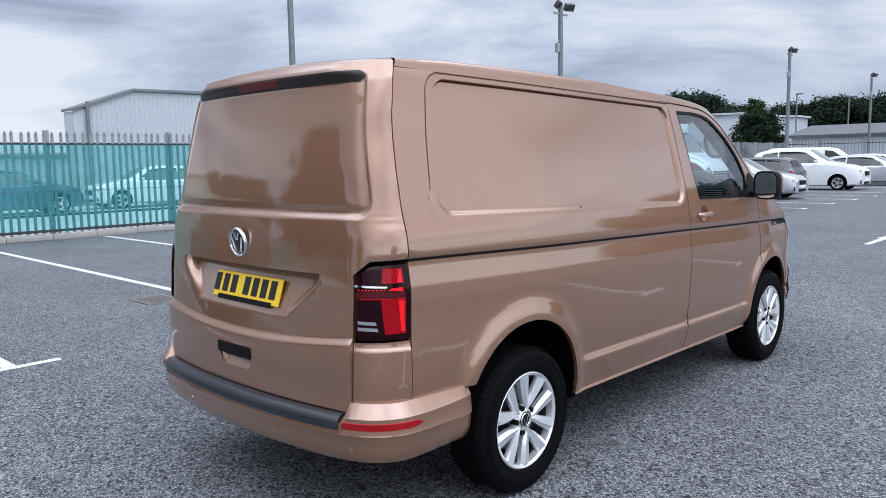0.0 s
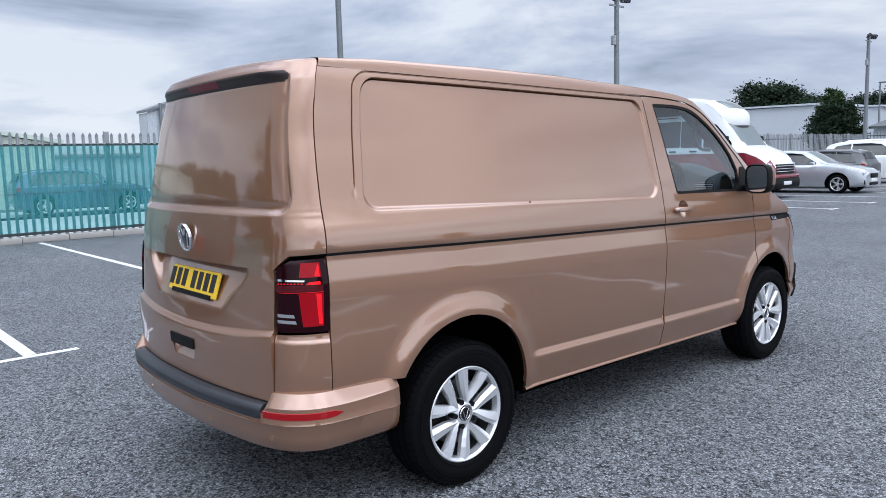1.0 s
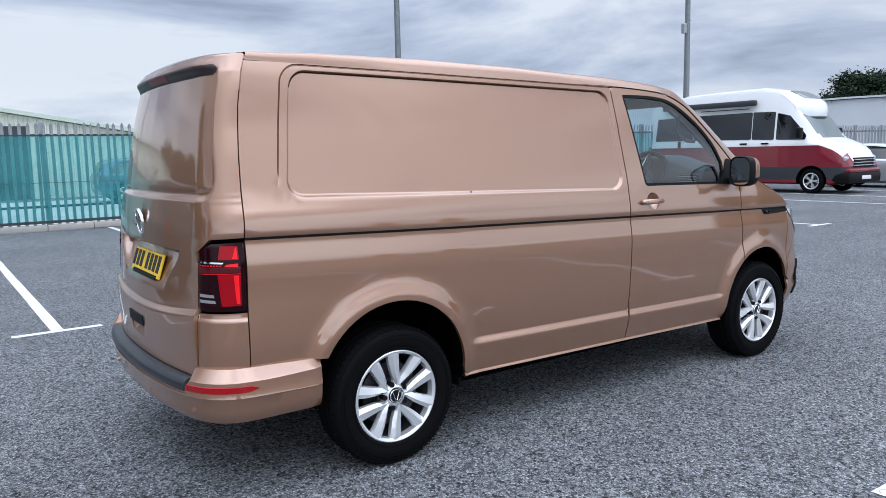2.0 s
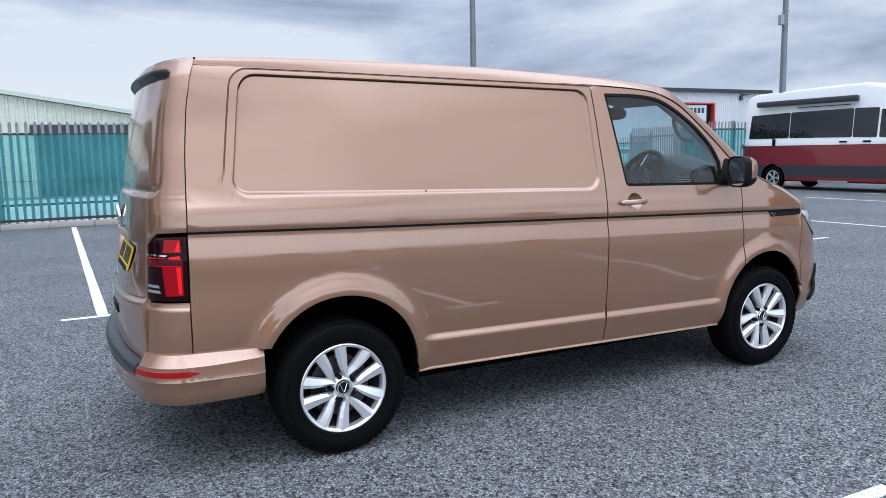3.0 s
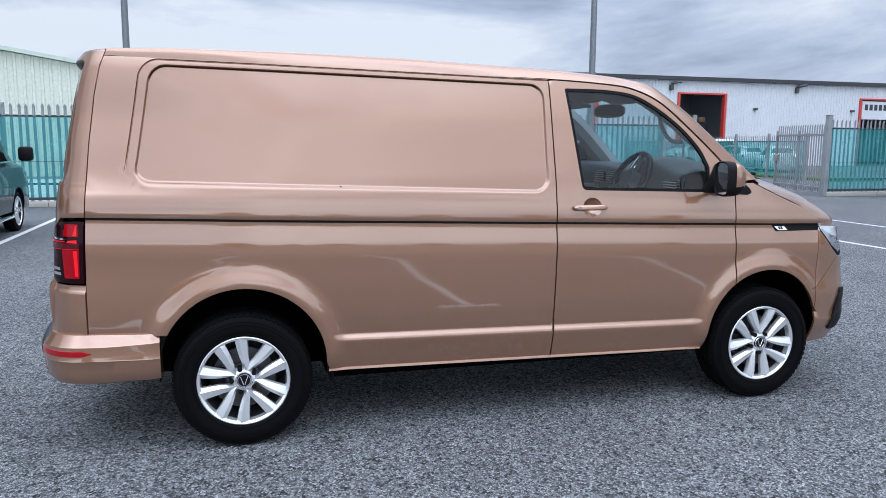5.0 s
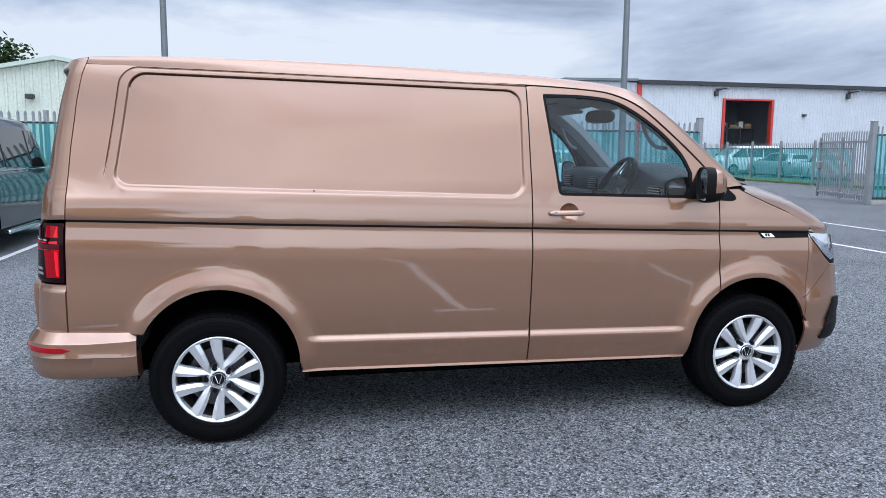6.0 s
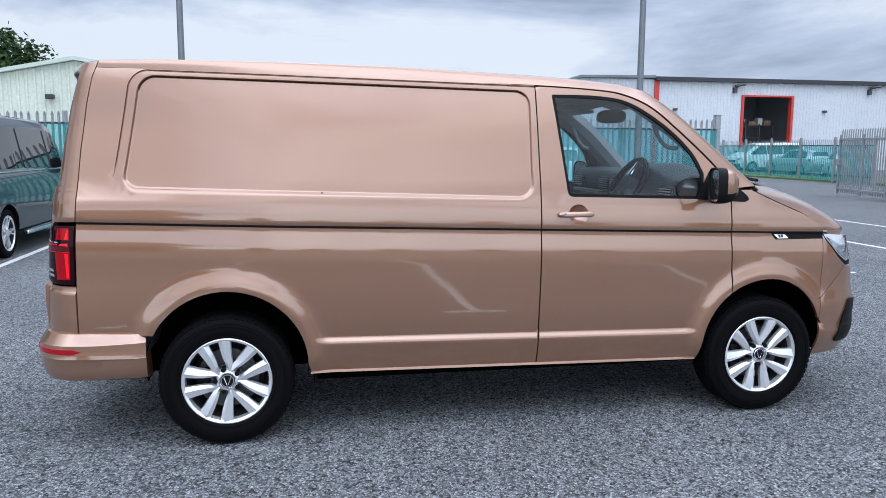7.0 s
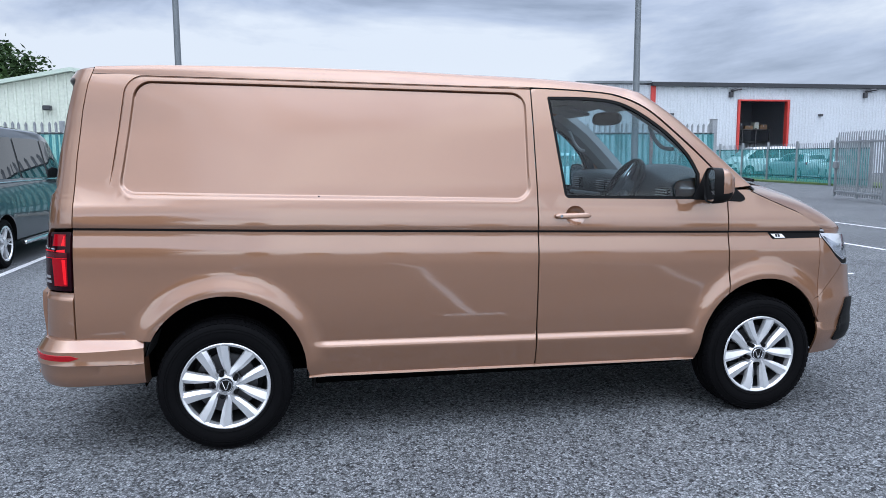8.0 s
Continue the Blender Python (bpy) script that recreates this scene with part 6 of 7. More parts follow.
sheet(bm, [(-0.129, 0.682), (-0.129, 0.740), (0.129, 0.740), (0.129, 0.682), (0.109, 0.630), (-0.109, 0.630)], bowl, [[(-0.125 + 0.25 * k / 24, z) for k in range(25)] for z in (0.637, 0.644, 0.651, 0.658, 0.665, 0.672, 0.679)], (), 0.012, 0, (1, 0, 0))
part("handle_recess", bm, BRONZE, gate_ob, recalc=False)
bm = bmesh.new()
sheet(bm, rounded_loop([(-0.128, 0.688), (-0.128, 0.738), (0.128, 0.738), (0.128, 0.688)], 0.008), lambda w, z: tail(w, z, True, 0.006), (), (), 0.03, 0.03, (1, 0, 0))
part("handle", bm, BLACK_PLASTIC, gate_ob, "black tailgate handle bar", recalc=False)
# plate
bm = bmesh.new()
plate_x = -0.870
def plate_place(y, z):
    return Vector((plate_x - 0.037 * (1.04 - z) / 0.11, -y, z))
add_prism(bm, [plate_place(0.285 - 0.0, 0.930), plate_place(-0.235, 0.930), plate_place(-0.235, 1.041), plate_place(0.285, 1.041)], (0.006, 0, 0))
plate = part("number_plate", bm, YELLOW_PLATE, van, "yellow rear number plate with plain dark bars", smooth=False)
for k in range(7):
    y0 = 0.252 - 0.068 * k - (0.035 if k > 3 else 0)
    bm = bmesh.new()
    add_prism(bm, [plate_place(y0, 0.954), plate_place(y0 - 0.045, 0.954), plate_place(y0 - 0.045, 1.031), plate_place(y0, 1.031)], (-0.002, 0, 0))
    part("plate_bar", bm, INK, plate, smooth=False)
bm = bmesh.new()
add_prism(bm, [plate_place(0.235, 0.921), plate_place(-0.185, 0.921), plate_place(-0.185, 0.941), plate_place(0.235, 0.941)], (-0.004, 0, 0))
part("plate_footer", bm, BLACK_PLASTIC, plate, smooth=False)
# round emblem: a chrome ring on a dark disc with plain chrome bars
emblem_m = pose(-0.9025, 0, 1.187, 0, -7, 0) @ Matrix.Scale(0.90, 4)
bm = bmesh.new()
add_lathe(bm, [(0.058, 0.002), (0.060, -0.006), (0.066, -0.011), (0.071, -0.010), (0.075, -0.004), (0.075, 0.004)], (0, 0, 0), "x", 48)
bmesh.ops.transform(bm, matrix=emblem_m, verts=bm.verts[:])
emblem = part("emblem", bm, CHROME, van, "round chrome emblem ring")
bm = bmesh.new()
add_cyl(bm, (0.004, 0, 0), (-0.003, 0, 0), 0.061, None, 40)
bmesh.ops.transform(bm, matrix=emblem_m, verts=bm.verts[:])
part("emblem_disc", bm, INK, emblem)
for (ya, za), (yb, zb2) in (((0.022, 0.052), (0.003, 0.012)), ((0.046, 0.030), (0.020, -0.048))):
    for sg in (-1, 1):
        bm = bmesh.new()
        add_prism(bm, [(-0.003, sg * (ya - 0.007), za), (-0.003, sg * (ya + 0.007), za), (-0.003, sg * (yb + 0.006), zb2), (-0.003, sg * (yb - 0.006), zb2)], (-0.005, 0, 0))
        bmesh.ops.transform(bm, matrix=emblem_m, verts=bm.verts[:])
        part("emblem_bar", bm, CHROME, emblem, smooth=False)

LENS_HIGH = material("unlit_red_lens", (0.15, 0.003, 0.009), 0.3, 0.0, 0.0)
# top of the tailgate, rolled over to the roof, and the high brake light
def rear_roof_z(y):
    return 1.938 + 0.030 * (1 - (min(1.0, abs(y) / 0.70)) ** 2.2)


bm = bmesh.new()
rings = []
for w in [-W_MAX + 0.002 + 2 * (W_MAX - 0.002) * k / 60 for k in range(61)]:
    a = tail(w, 1.930)
    b = Vector((-0.5905, a.y * (0.695 / 0.715), rear_roof_z(a.y * 0.972)))
    c = Vector((a.x * 0.8 + b.x * 0.2, a.y * 0.995, b.z - 0.002))
    rings.append([a * (1 - t) ** 2 + c * 2 * t * (1 - t) + b * t * t for t in (0, 0.15, 0.3, 0.5, 0.7, 0.85, 1.0)] + [b + Vector((0.0, 0, -0.02))])
add_rings(bm, rings, closed=False)
spoiler = part("roof_spoiler", bm, BRONZE, van)
# body-coloured filler added under the tailgate and body seam to cover a black gap
for s in (-1, 1):
    path = []
    for z in (1.78, 1.82, 1.86, 1.89, 1.915, 1.93):
        p = tail(s * (W_MAX - 0.001), z)
        path.append(Vector((p.x + 0.004, p.y - s * 0.013, p.z - 0.004)))
    end = abs(path[-1].y)
    path += [Vector((-0.586, s * end * g, rear_roof_z(end * g) - 0.014)) for g in (0.97, 0.92, 0.85, 0.7, 0.5)]
    bm = bmesh.new()
    add_tube(bm, path, 0.009, 8)
    part("seam_filler", bm, BRONZE, van)
bm = bmesh.new()
loop = [(-0.19, 1.856), (0.19, 1.856), (0.19, 1.885), (-0.19, 1.885)]
sheet(bm, loop, lambda w, z: tail(w, z, True, 0.003), [[(-0.13 + 0.28 * k / 8, 1.87) for k in range(9)]], (), 0.02, 0.002, (1, 0, 0))
part("high_brake_light", bm, LENS_HIGH, spoiler, recalc=False)

# ---- roof with its shoulders, pillars and windscreen ----
EDGE = spline([(1.30, -0.697, 1.927), (1.67, -0.694, 1.914), (2.0, -0.690, 1.893), (2.17, -0.693, 1.874), (2.285, -0.700, 1.848), (2.36, -0.710, 1.806), (2.52, -0.735, 1.694), (2.69, -0.775, 1.543), (2.86, -0.822, 1.384), (2.935, -0.850, 1.312)], 6)


def roof_edge(x):
    """The shoulder of the roof: y and z at x, towards the right."""
    z = table([(-0.60, 1.942), (-0.3, 1.953), (0.3, 1.954), (0.9, 1.944), (1.30, 1.927)], x)
    return -0.697 + 0.012 * smoothstep(0.0, -0.6, x), z


def roof_mid(x):
    return table([(-0.60, 1.969), (-0.3, 1.982), (0.4, 1.986), (1.0, 1.978), (1.6, 1.960), (2.0, 1.938), (2.2, 1.920), (2.30, 1.902)], x)


def roof_ring(seam, edge, mid):
    """One cross section from the right seam over to the left."""
    half = [seam + Vector((0, 0.012, 0)), seam, seam.lerp(edge, 0.4) + Vector((0, -0.005, 0)), seam.lerp(edge, 0.7) + Vector((0, -0.006, 0.001)), seam.lerp(edge, 0.88) + Vector((0, -0.004, 0.002)), edge]
    for f in (0.02, 0.06, 0.15, 0.3, 0.6):
        q = edge.lerp(Vector((mid.x, 0, mid.z)), f)
        q.z = edge.z + (mid.z - edge.z) * (1 - (1 - f) ** 2.4)
        half.append(q)
    full = half + [Vector((mid.x, 0, mid.z))]
    return full + [Vector((p.x, -p.y, p.z)) for p in reversed(half)]


bm = bmesh.new()
rings = []
for k in range(33):
    x = -0.580 + (1.30 + 0.580) * k / 32
    zs_ = side_top(x)
    y, z = roof_edge(x)
    ring = roof_ring(Vector((x, -flank(x, zs_, False), zs_)), Vector((x, y, z)), Vector((x, 0, roof_mid(x))))
    ease = max(0.0, 1 - k / 5)
    rings.append([p + Vector(((table(CUT, min(p.z, 1.935)) + GAP + 0.580) * ease, 0, 0)) for p in ring])
for k in range(1, 25):
    t = k / 24
    e = EDGE[min(len(EDGE) - 1, round(t * 24))]
    sm = min(SEAM, key=lambda p: abs(p.x - (e.x - 0.0)) if e.x < 2.2 else (p - Vector((e.x - 0.035, e.z - 0.055))).length)
    rings.append(roof_ring(Vector((sm.x + 0.004, -flank(sm.x, sm.y, False), sm.y + 0.004)), Vector(e), Vector((e.x + 0.05 * smoothstep(1.8, 2.3, e.x), 0, roof_mid(e.x + 0.03)))))
add_rings(bm, rings, closed=False)
part("roof", bm, BRONZE, van)
# windscreen pillars
for s in (-1, 1):
    bm = bmesh.new()
    rings = []
    es = EDGE[24:]
    lowp = [p for p in SEAM if p.x > 2.20]
    for k in range(len(es)):
        f = k / (len(es) - 1)
        i = f * (len(lowp) - 1)
        a = Vector(lowp[int(i)]).lerp(Vector(lowp[min(int(i) + 1, len(lowp) - 1)]), i - int(i))
        sp = Vector((a.x + 0.004, -flank(a.x, a.y, False), a.y + 0.004))
        e = Vector(es[k])
        inn = e + Vector((0.035, 0.055, -0.012))
        ring = [sp + Vector((0, 0.03, 0)), sp, sp.lerp(e, 0.35) + Vector((0, -0.005, 0)), sp.lerp(e, 0.7) + Vector((0, -0.005, 0.002)), e, e.lerp(inn, 0.35) + Vector((0.004, 0, 0.006)), inn, inn + Vector((-0.03, 0.0, -0.02))]
        rings.append([Vector((p.x, p.y * -s, p.z)) for p in ring])
    add_rings(bm, rings, closed=False)
    part("windscreen_pillar", bm, BRONZE, van)
bm = bmesh.new()
rings = []
for k in range(len(EDGE) - 24):
    e = Vector(EDGE[24 + k]) + Vector((0.03, 0.05, -0.010))
    f = k / (len(EDGE) - 25)
    row = []
    for j in range(13):
        g = -1 + 2 * j / 12
        bow = 1 - abs(g) ** 2.2
        row.append(Vector((e.x + bow * (0.06 + 0.20 * f), -e.y * g, e.z + bow * (0.035 - 0.02 * f))))
    rings.append(row)
add_rings(bm, rings, closed=False)
ws_ob = part("windscreen", bm, GLASS, van)
ws_ob.visible_shadow = False

# ---- nose: bonnet, front panel, lamps, bumper ----
NOSE = [(0.0, 0.0), (0.010, 0.3), (0.045, 0.55), (0.115, 0.70), (0.215, 0.79), (0.325, 0.838), (0.435, 0.866), (0.49, 0.874)]
NOSE_X = [(0.25, 3.765), (0.40, 3.835), (0.60, 3.842), (0.80, 3.820), (0.95, 3.78), (1.03, 3.745), (1.07, 3.715)]
NOSE_CURVE = spline(NOSE, 14)
NOSE_ARC = [0.0]
for _a, _b in zip(NOSE_CURVE, NOSE_CURVE[1:]):
    NOSE_ARC.append(NOSE_ARC[-1] + (_b - _a).length)
N_MAX = NOSE_ARC[-1]


def nose(w, z, out=0.0):
    """A point of the front end: w is the arc from the middle."""
    s = 1 if w >= 0 else -1
    a = min(abs(w), N_MAX)
    i = max(k for k in range(len(NOSE_ARC)) if NOSE_ARC[k] <= a + 1e-9)
    i = min(i, len(NOSE_ARC) - 2)
    t = (a - NOSE_ARC[i]) / (NOSE_ARC[i + 1] - NOSE_ARC[i])
    p = NOSE_CURVE[i].lerp(NOSE_CURVE[i + 1], t)
    d = (NOSE_CURVE[i + 1] - NOSE_CURVE[i]).normalized()
    xf = table(NOSE_X, z)
    join = 3.385
    m = (xf - join) / NOSE[-1][0]
    k = flank(join, z, False) / NOSE[-1][1]
    n = Vector((d.y, d.x)).normalized()
    return Vector((xf - p.x * m + n.x * out, s * (p.y * k + n.y * out), z))


def nose_sheet(name, loop, out, mat, parent, lab="", thick=0.012, rows=(), step=0.035):
    bm = bmesh.new()
    sheet(bm, loop, lambda w, z: nose(w, z, out), rows, (), step, thick, (-1, 0, 0))
    return part(name, bm, mat, parent, lab, recalc=False)


zrow = lambda z, a=N_MAX: [(-a + 2 * a * k / 40, z) for k in range(41)]
# painted bumper skin
nose_sheet("front_bumper", [(-N_MAX, 0.30), (N_MAX, 0.30), (N_MAX, 0.655), (N_MAX - 0.225, 0.836), (0.62, 0.80), (-0.62, 0.80), (-N_MAX + 0.225, 0.836), (-N_MAX, 0.655)], 0.004, BRONZE, van, rows=[zrow(z) for z in (0.35, 0.4, 0.45, 0.5, 0.55, 0.6, 0.65, 0.7, 0.75)])
# upper band: grille between the headlights
nose_sheet("radiator_grille", [(-0.60, 0.805), (0.60, 0.805), (0.58, 0.99), (-0.58, 0.99)], 0.0, BLACK_PLASTIC, van)
for z in (0.86, 0.93, 0.985):
    nose_sheet("grille_bar", [(-0.57, z), (0.57, z), (0.57, z + 0.010), (-0.57, z + 0.010)], 0.012, CHROME, van)
nose_sheet("lower_grille", [(-0.55, 0.40), (0.55, 0.40), (0.50, 0.60), (-0.50, 0.60)], 0.010, BLACK_PLASTIC, van)
bm = bmesh.new()
add_prism(bm, [(3.855, -0.26, 0.62), (3.855, 0.26, 0.62), (3.853, 0.26, 0.73), (3.853, -0.26, 0.73)], (0.008, 0, 0))
part("front_number_plate", bm, WHITE_PLATE, van, smooth=False)
for s in (-1, 1):
    lamp = thing_part("headlight", van, Matrix())
    # outline on the wrapped front: tapers from the wing strip to its pointed lower tip
    loop = [(s * N_MAX, 1.033), (s * (N_MAX - 0.03), 1.0), (s * (N_MAX - 0.155), 0.895), (s * (N_MAX - 0.235), 0.846), (s * (N_MAX - 0.30), 0.848), (s * 0.62, 0.87), (s * 0.60, 0.975), (s * 0.66, 1.000)]
    bm = bmesh.new()
    sheet(bm, loop, lambda w, z: nose(w, z, -0.012), (), (), 0.03, 0.01, (-1, 0, 0))
    part("lamp_housing", bm, LAMP_WHITE, lamp, "silver lamp housing", recalc=False)
    bm = bmesh.new()
    inner = [(s * (N_MAX - 0.05), 1.015), (s * (N_MAX - 0.16), 0.92), (s * (N_MAX - 0.26), 0.865), (s * 0.64, 0.885), (s * 0.64, 0.93), (s * (N_MAX - 0.2), 0.965)]
    sheet(bm, inner, lambda w, z: nose(w, z, -0.009), (), (), 0.03, 0.004, (-1, 0, 0))
    part("reflector", bm, CHROME, lamp, recalc=False)
    bm = bmesh.new()
    sheet(bm, loop, lambda w, z: nose(w, z, 0.003), (), (), 0.03, 0.006, (-1, 0, 0))
    c = part("lamp_lens", bm, LENS_CLEAR, lamp, recalc=False)
    bm = bmesh.new()
    sheet(bm, [(s * (N_MAX - 0.004), 1.033), (s * (N_MAX - 0.03), 0.996), (s * (N_MAX - 0.16), 0.888), (s * (N_MAX - 0.24), 0.838), (s * (N_MAX - 0.30), 0.838), (s * (N_MAX - 0.31), 0.868), (s * (N_MAX - 0.238), 0.862), (s * (N_MAX - 0.148), 0.908), (s * (N_MAX - 0.02), 1.012)], lambda w, z: nose(w, z, 0.005), (), (), 0.03, 0.006, (-1, 0, 0))
    part("lamp_seal", bm, BLACK_PLASTIC, lamp, recalc=False)
    nose_sheet("wing_corner", [(s * N_MAX, 0.658), (s * N_MAX, 1.004), (s * (N_MAX - 0.024), 1.0), (s * (N_MAX - 0.158), 0.886), (s * (N_MAX - 0.231), 0.8415), (s * (N_MAX - 0.222), 0.8375)], 0.003, BRONZE, van, rows=[[(s * (N_MAX - 0.24 * k / 10), z) for k in range(11)] for z in (0.70, 0.75, 0.8, 0.85, 0.9, 0.95)])
    # black corner insert of the bumper
    bm = bmesh.new()
    sheet(bm, rounded_loop([(s * (N_MAX - 0.145), 0.375), (s * (N_MAX - 0.26), 0.635), (s * (N_MAX - 0.42), 0.62), (s * (N_MAX - 0.42), 0.375)], 0.03), lambda w, z: nose(w, z, 0.014), [[(s * (N_MAX - 0.15 - 0.02 * k), 0.375 + 0.05 * j) for j in range(6)] for k in range(14)], (), 0.03, 0.015, (-1, 0, 0))
    part("bumper_insert", bm, BLACK_PLASTIC, van, "black corner insert of the bumper", recalc=False)
    # bumper side behind the wrap, down to the arch
    bm = bmesh.new()
    pl = mirrored(right_flank, s)
    sheet(bm, [(3.3845, 0.51), (3.3845, 0.655), (3.36, 0.648), (3.3335, 0.628)] + arch_loop(FRONT_ARCH, 0.0, 36, 18, 8), pl, (), (), 0.02, 0.02, (0, -s, 0))
    part("bumper_joint", bm, BRONZE, van, recalc=False)

# bonnet
bm = bmesh.new()
WING = [(2.90, 0.862, 1.300), (3.0, 0.872, 1.254), (3.1, 0.866, 1.214), (3.25, 0.852, 1.156), (3.34, 0.838, 1.106), (3.40, 0.825, 1.070), (3.46, 0.800, 1.045)]
MIDS = [(3.14, 1.335), (3.24, 1.318), (3.36, 1.285), (3.50, 1.226), (3.60, 1.162), (3.67, 1.108), (3.725, 1.060)]
rings = []
for i, ((x, y, z), (mx, mz)) in enumerate(zip(spline(WING, 5), spline(MIDS, 5))):
    row = []
    for j in range(29):
        g = math.sin(math.pi * (j / 28 - 0.5))
        bow = 1 - abs(g) ** (2.6 + 5.4 * smoothstep(8, 28, i))
        up = 1 - abs(g) ** 3.5
        row.append(Vector((x + (mx - x) * bow, y * g, z + (mz - z) * up)))
    rings.append(row)
add_rings(bm, rings, closed=False)
bonnet = part("bonnet", bm, BRONZE, van)
bm = bmesh.new()
rings = []
for j in range(29):
    g = math.sin(math.pi * (j / 28 - 0.5))
    bow = 1 - abs(g) ** 8.0
    y = 0.80 * g
    z = 1.044 + (1.058 - 1.044) * (1 - abs(g) ** 3.5)
    x = 3.46 + (3.727 - 3.46) * bow
    rings.append([(x, y, z), (x + 0.008, y, z - 0.02), (x + 0.002, y * 0.99, z - 0.05)])
add_rings(bm, rings, closed=False)
part("bonnet_lip", bm, BRONZE, bonnet)
bm = bmesh.new()
rings = []
for j in range(17):
    g = -1 + 2 * j / 16
    bow = 1 - abs(g) ** 2.2
    rings.append([(2.90 + 0.25 * bow, 0.85 * g, 1.318 + 0.01 * bow), (2.95 + 0.27 * bow, 0.865 * g, 1.287 + 0.03 * bow)])
add_rings(bm, rings, closed=False)
part("cowl", bm, BLACK_PLASTIC, van, "black plastic cowl under the windscreen")
for y0, y1 in ((-0.62, -0.02), (0.02, 0.62)):
    bm = bmesh.new()
    add_tube(bm, [(3.10, y0, 1.335), (3.14, (y0 + y1) / 2, 1.350), (3.12, y1, 1.350)], 0.010, 6)
    part("wiper", bm, BLACK_PLASTIC, van)

# rubber plug under the pressed panel of the load bay
bm = bmesh.new()
add_cyl(bm, (0.493, -flank(0.493, 1.289) + 0.002, 1.289), (0.493, -flank(0.493, 1.289) - 0.002, 1.289), 0.005, None, 12)
part("panel_plug", bm, BLACK_PLASTIC, van, "small black rubber plug")

# ---- rear bumper with its step pad ----
BUMP = [(-0.385, 0.905), (-0.55, 0.906), (-0.70, 0.904), (-0.785, 0.884), (-0.855, 0.830), (-0.905, 0.745), (-0.942, 0.61), (-0.968, 0.42), (-0.985, 0.22), (-0.990, 0.0)]
bump_path = spline([(x, -y) for x, y in BUMP], 7)
bump_path += [Vector((p.x, -p.y)) for p in reversed(bump_path[:-1])]
bm = bmesh.new()
rings = []
for i, p in enumerate(bump_path):
    d = (bump_path[min(i + 1, len(bump_path) - 1)] - bump_path[max(i - 1, 0)]).normalized()
    n = Vector((d.y, -d.x)) * -1
    if n.dot(p - Vector((0.2, 0))) < 0:
        n = -n
    a = abs(p.y)
    lift = smoothstep(0.685, 0.735, a)
    tilt = 0.014 * smoothstep(-0.75, -0.40, p.x)
    top = 0.520 + 0.088 * lift - tilt * 0.6
    ledge = 0.512 + 0.040 * lift - tilt * 0.6
    inn = -0.075 + 0.035 * lift
    fade = smoothstep(-0.66, -0.39, p.x)
    ledge += (top - 0.022 - ledge) * 0.35 * fade
    prof = [(inn - 0.03, top - 0.002), (inn, top), (-0.012 - 0.012 * lift * (1 - fade), top - 0.004), (0.004, ledge + 0.010), (0.012, ledge), (0.013, ledge - 0.030), (0.016, 0.492 - tilt * 0.5), (0.0175, 0.486 - tilt * 0.5), (0.012, 0.476), (0.008, 0.43), (0.0, 0.395), (-0.016, 0.372), (-0.05, 0.358), (-0.16, 0.352)]
    curl = 0.014 * smoothstep(-0.44, -0.385, p.x) ** 2
    rings.append([Vector((p.x + n.x * (o - curl), p.y + n.y * (o - curl), z)) for o, z in prof])
add_rings(bm, rings, closed=False)
for ring in (rings[0], rings[-1]):
    bm.faces.new([bm.verts.new(q) for q in ring])
bumper = part("rear_bumper", bm, BRONZE, van, "bronze rear bumper with a black step pad")
bm = bmesh.new()
rings = []
for i, p in enumerate(bump_path):
    if abs(p.y) > 0.705:
        continue
    d = (bump_path[i + 1] - bump_path[i - 1]).normalized()
    n = Vector((d.y, -d.x)) * -1
    if n.dot(p) < 0:
        n = -n
    prof = [(-0.10, 0.552), (-0.03, 0.556), (-0.006, 0.552), (0.010, 0.540), (0.018, 0.524), (0.019, 0.505), (0.012, 0.499)]
    rings.append([Vector((p.x + n.x * o, p.y + n.y * o, z)) for o, z in prof])
add_rings(bm, rings, closed=False)
for ring in (rings[0], rings[-1]):
    bm.faces.new([bm.verts.new(q) for q in ring])
part("step_pad", bm, worn("grey_black_step_plastic", (0.022, 0.024, 0.030), 0.30, grain=400, bump=0.10), bumper, "ribbed black plastic step pad")
for s in (-1, 1):
    bm = bmesh.new()
    rings = []
    pts = [p for p in bump_path[: len(bump_path) // 2] if abs(p.y) > 0.70 and p.x < -0.68]
    for k, p in enumerate(pts):
        i = bump_path.index(p)
        d = (bump_path[i + 1] - bump_path[i - 1]).normalized()
        n = Vector((d.y, -d.x)) * -1
        if n.dot(p) < 0:
            n = -n
        zc, hz = 0.522, 0.016 * min(1.0, (k + 0.15) / 2.5)
        prof = [(0.010, zc - hz), (0.0165, zc - hz * 0.8), (0.0165, zc + hz * 0.8), (0.010, zc + hz)]
        rings.append([Vector((p.x + n.x * o, -s * (p.y + n.y * o), z)) for o, z in prof])
    add_rings(bm, rings, closed=True, caps=True)
    part("rear_reflector", bm, LENS_REFLECT, bumper, "red reflector strip")
    for y in (0.74, 0.33):
        q = min(bump_path, key=lambda p: abs(p.y + y))
        bm = bmesh.new()
        add_cyl(bm, (q.x + 0.01, s * y, 0.428), (q.x - 0.0095, s * (y + 0.01), 0.428), 0.010, None, 16)
        part("parking_sensor", bm, BRONZE, bumper)

# ---- wheels ----


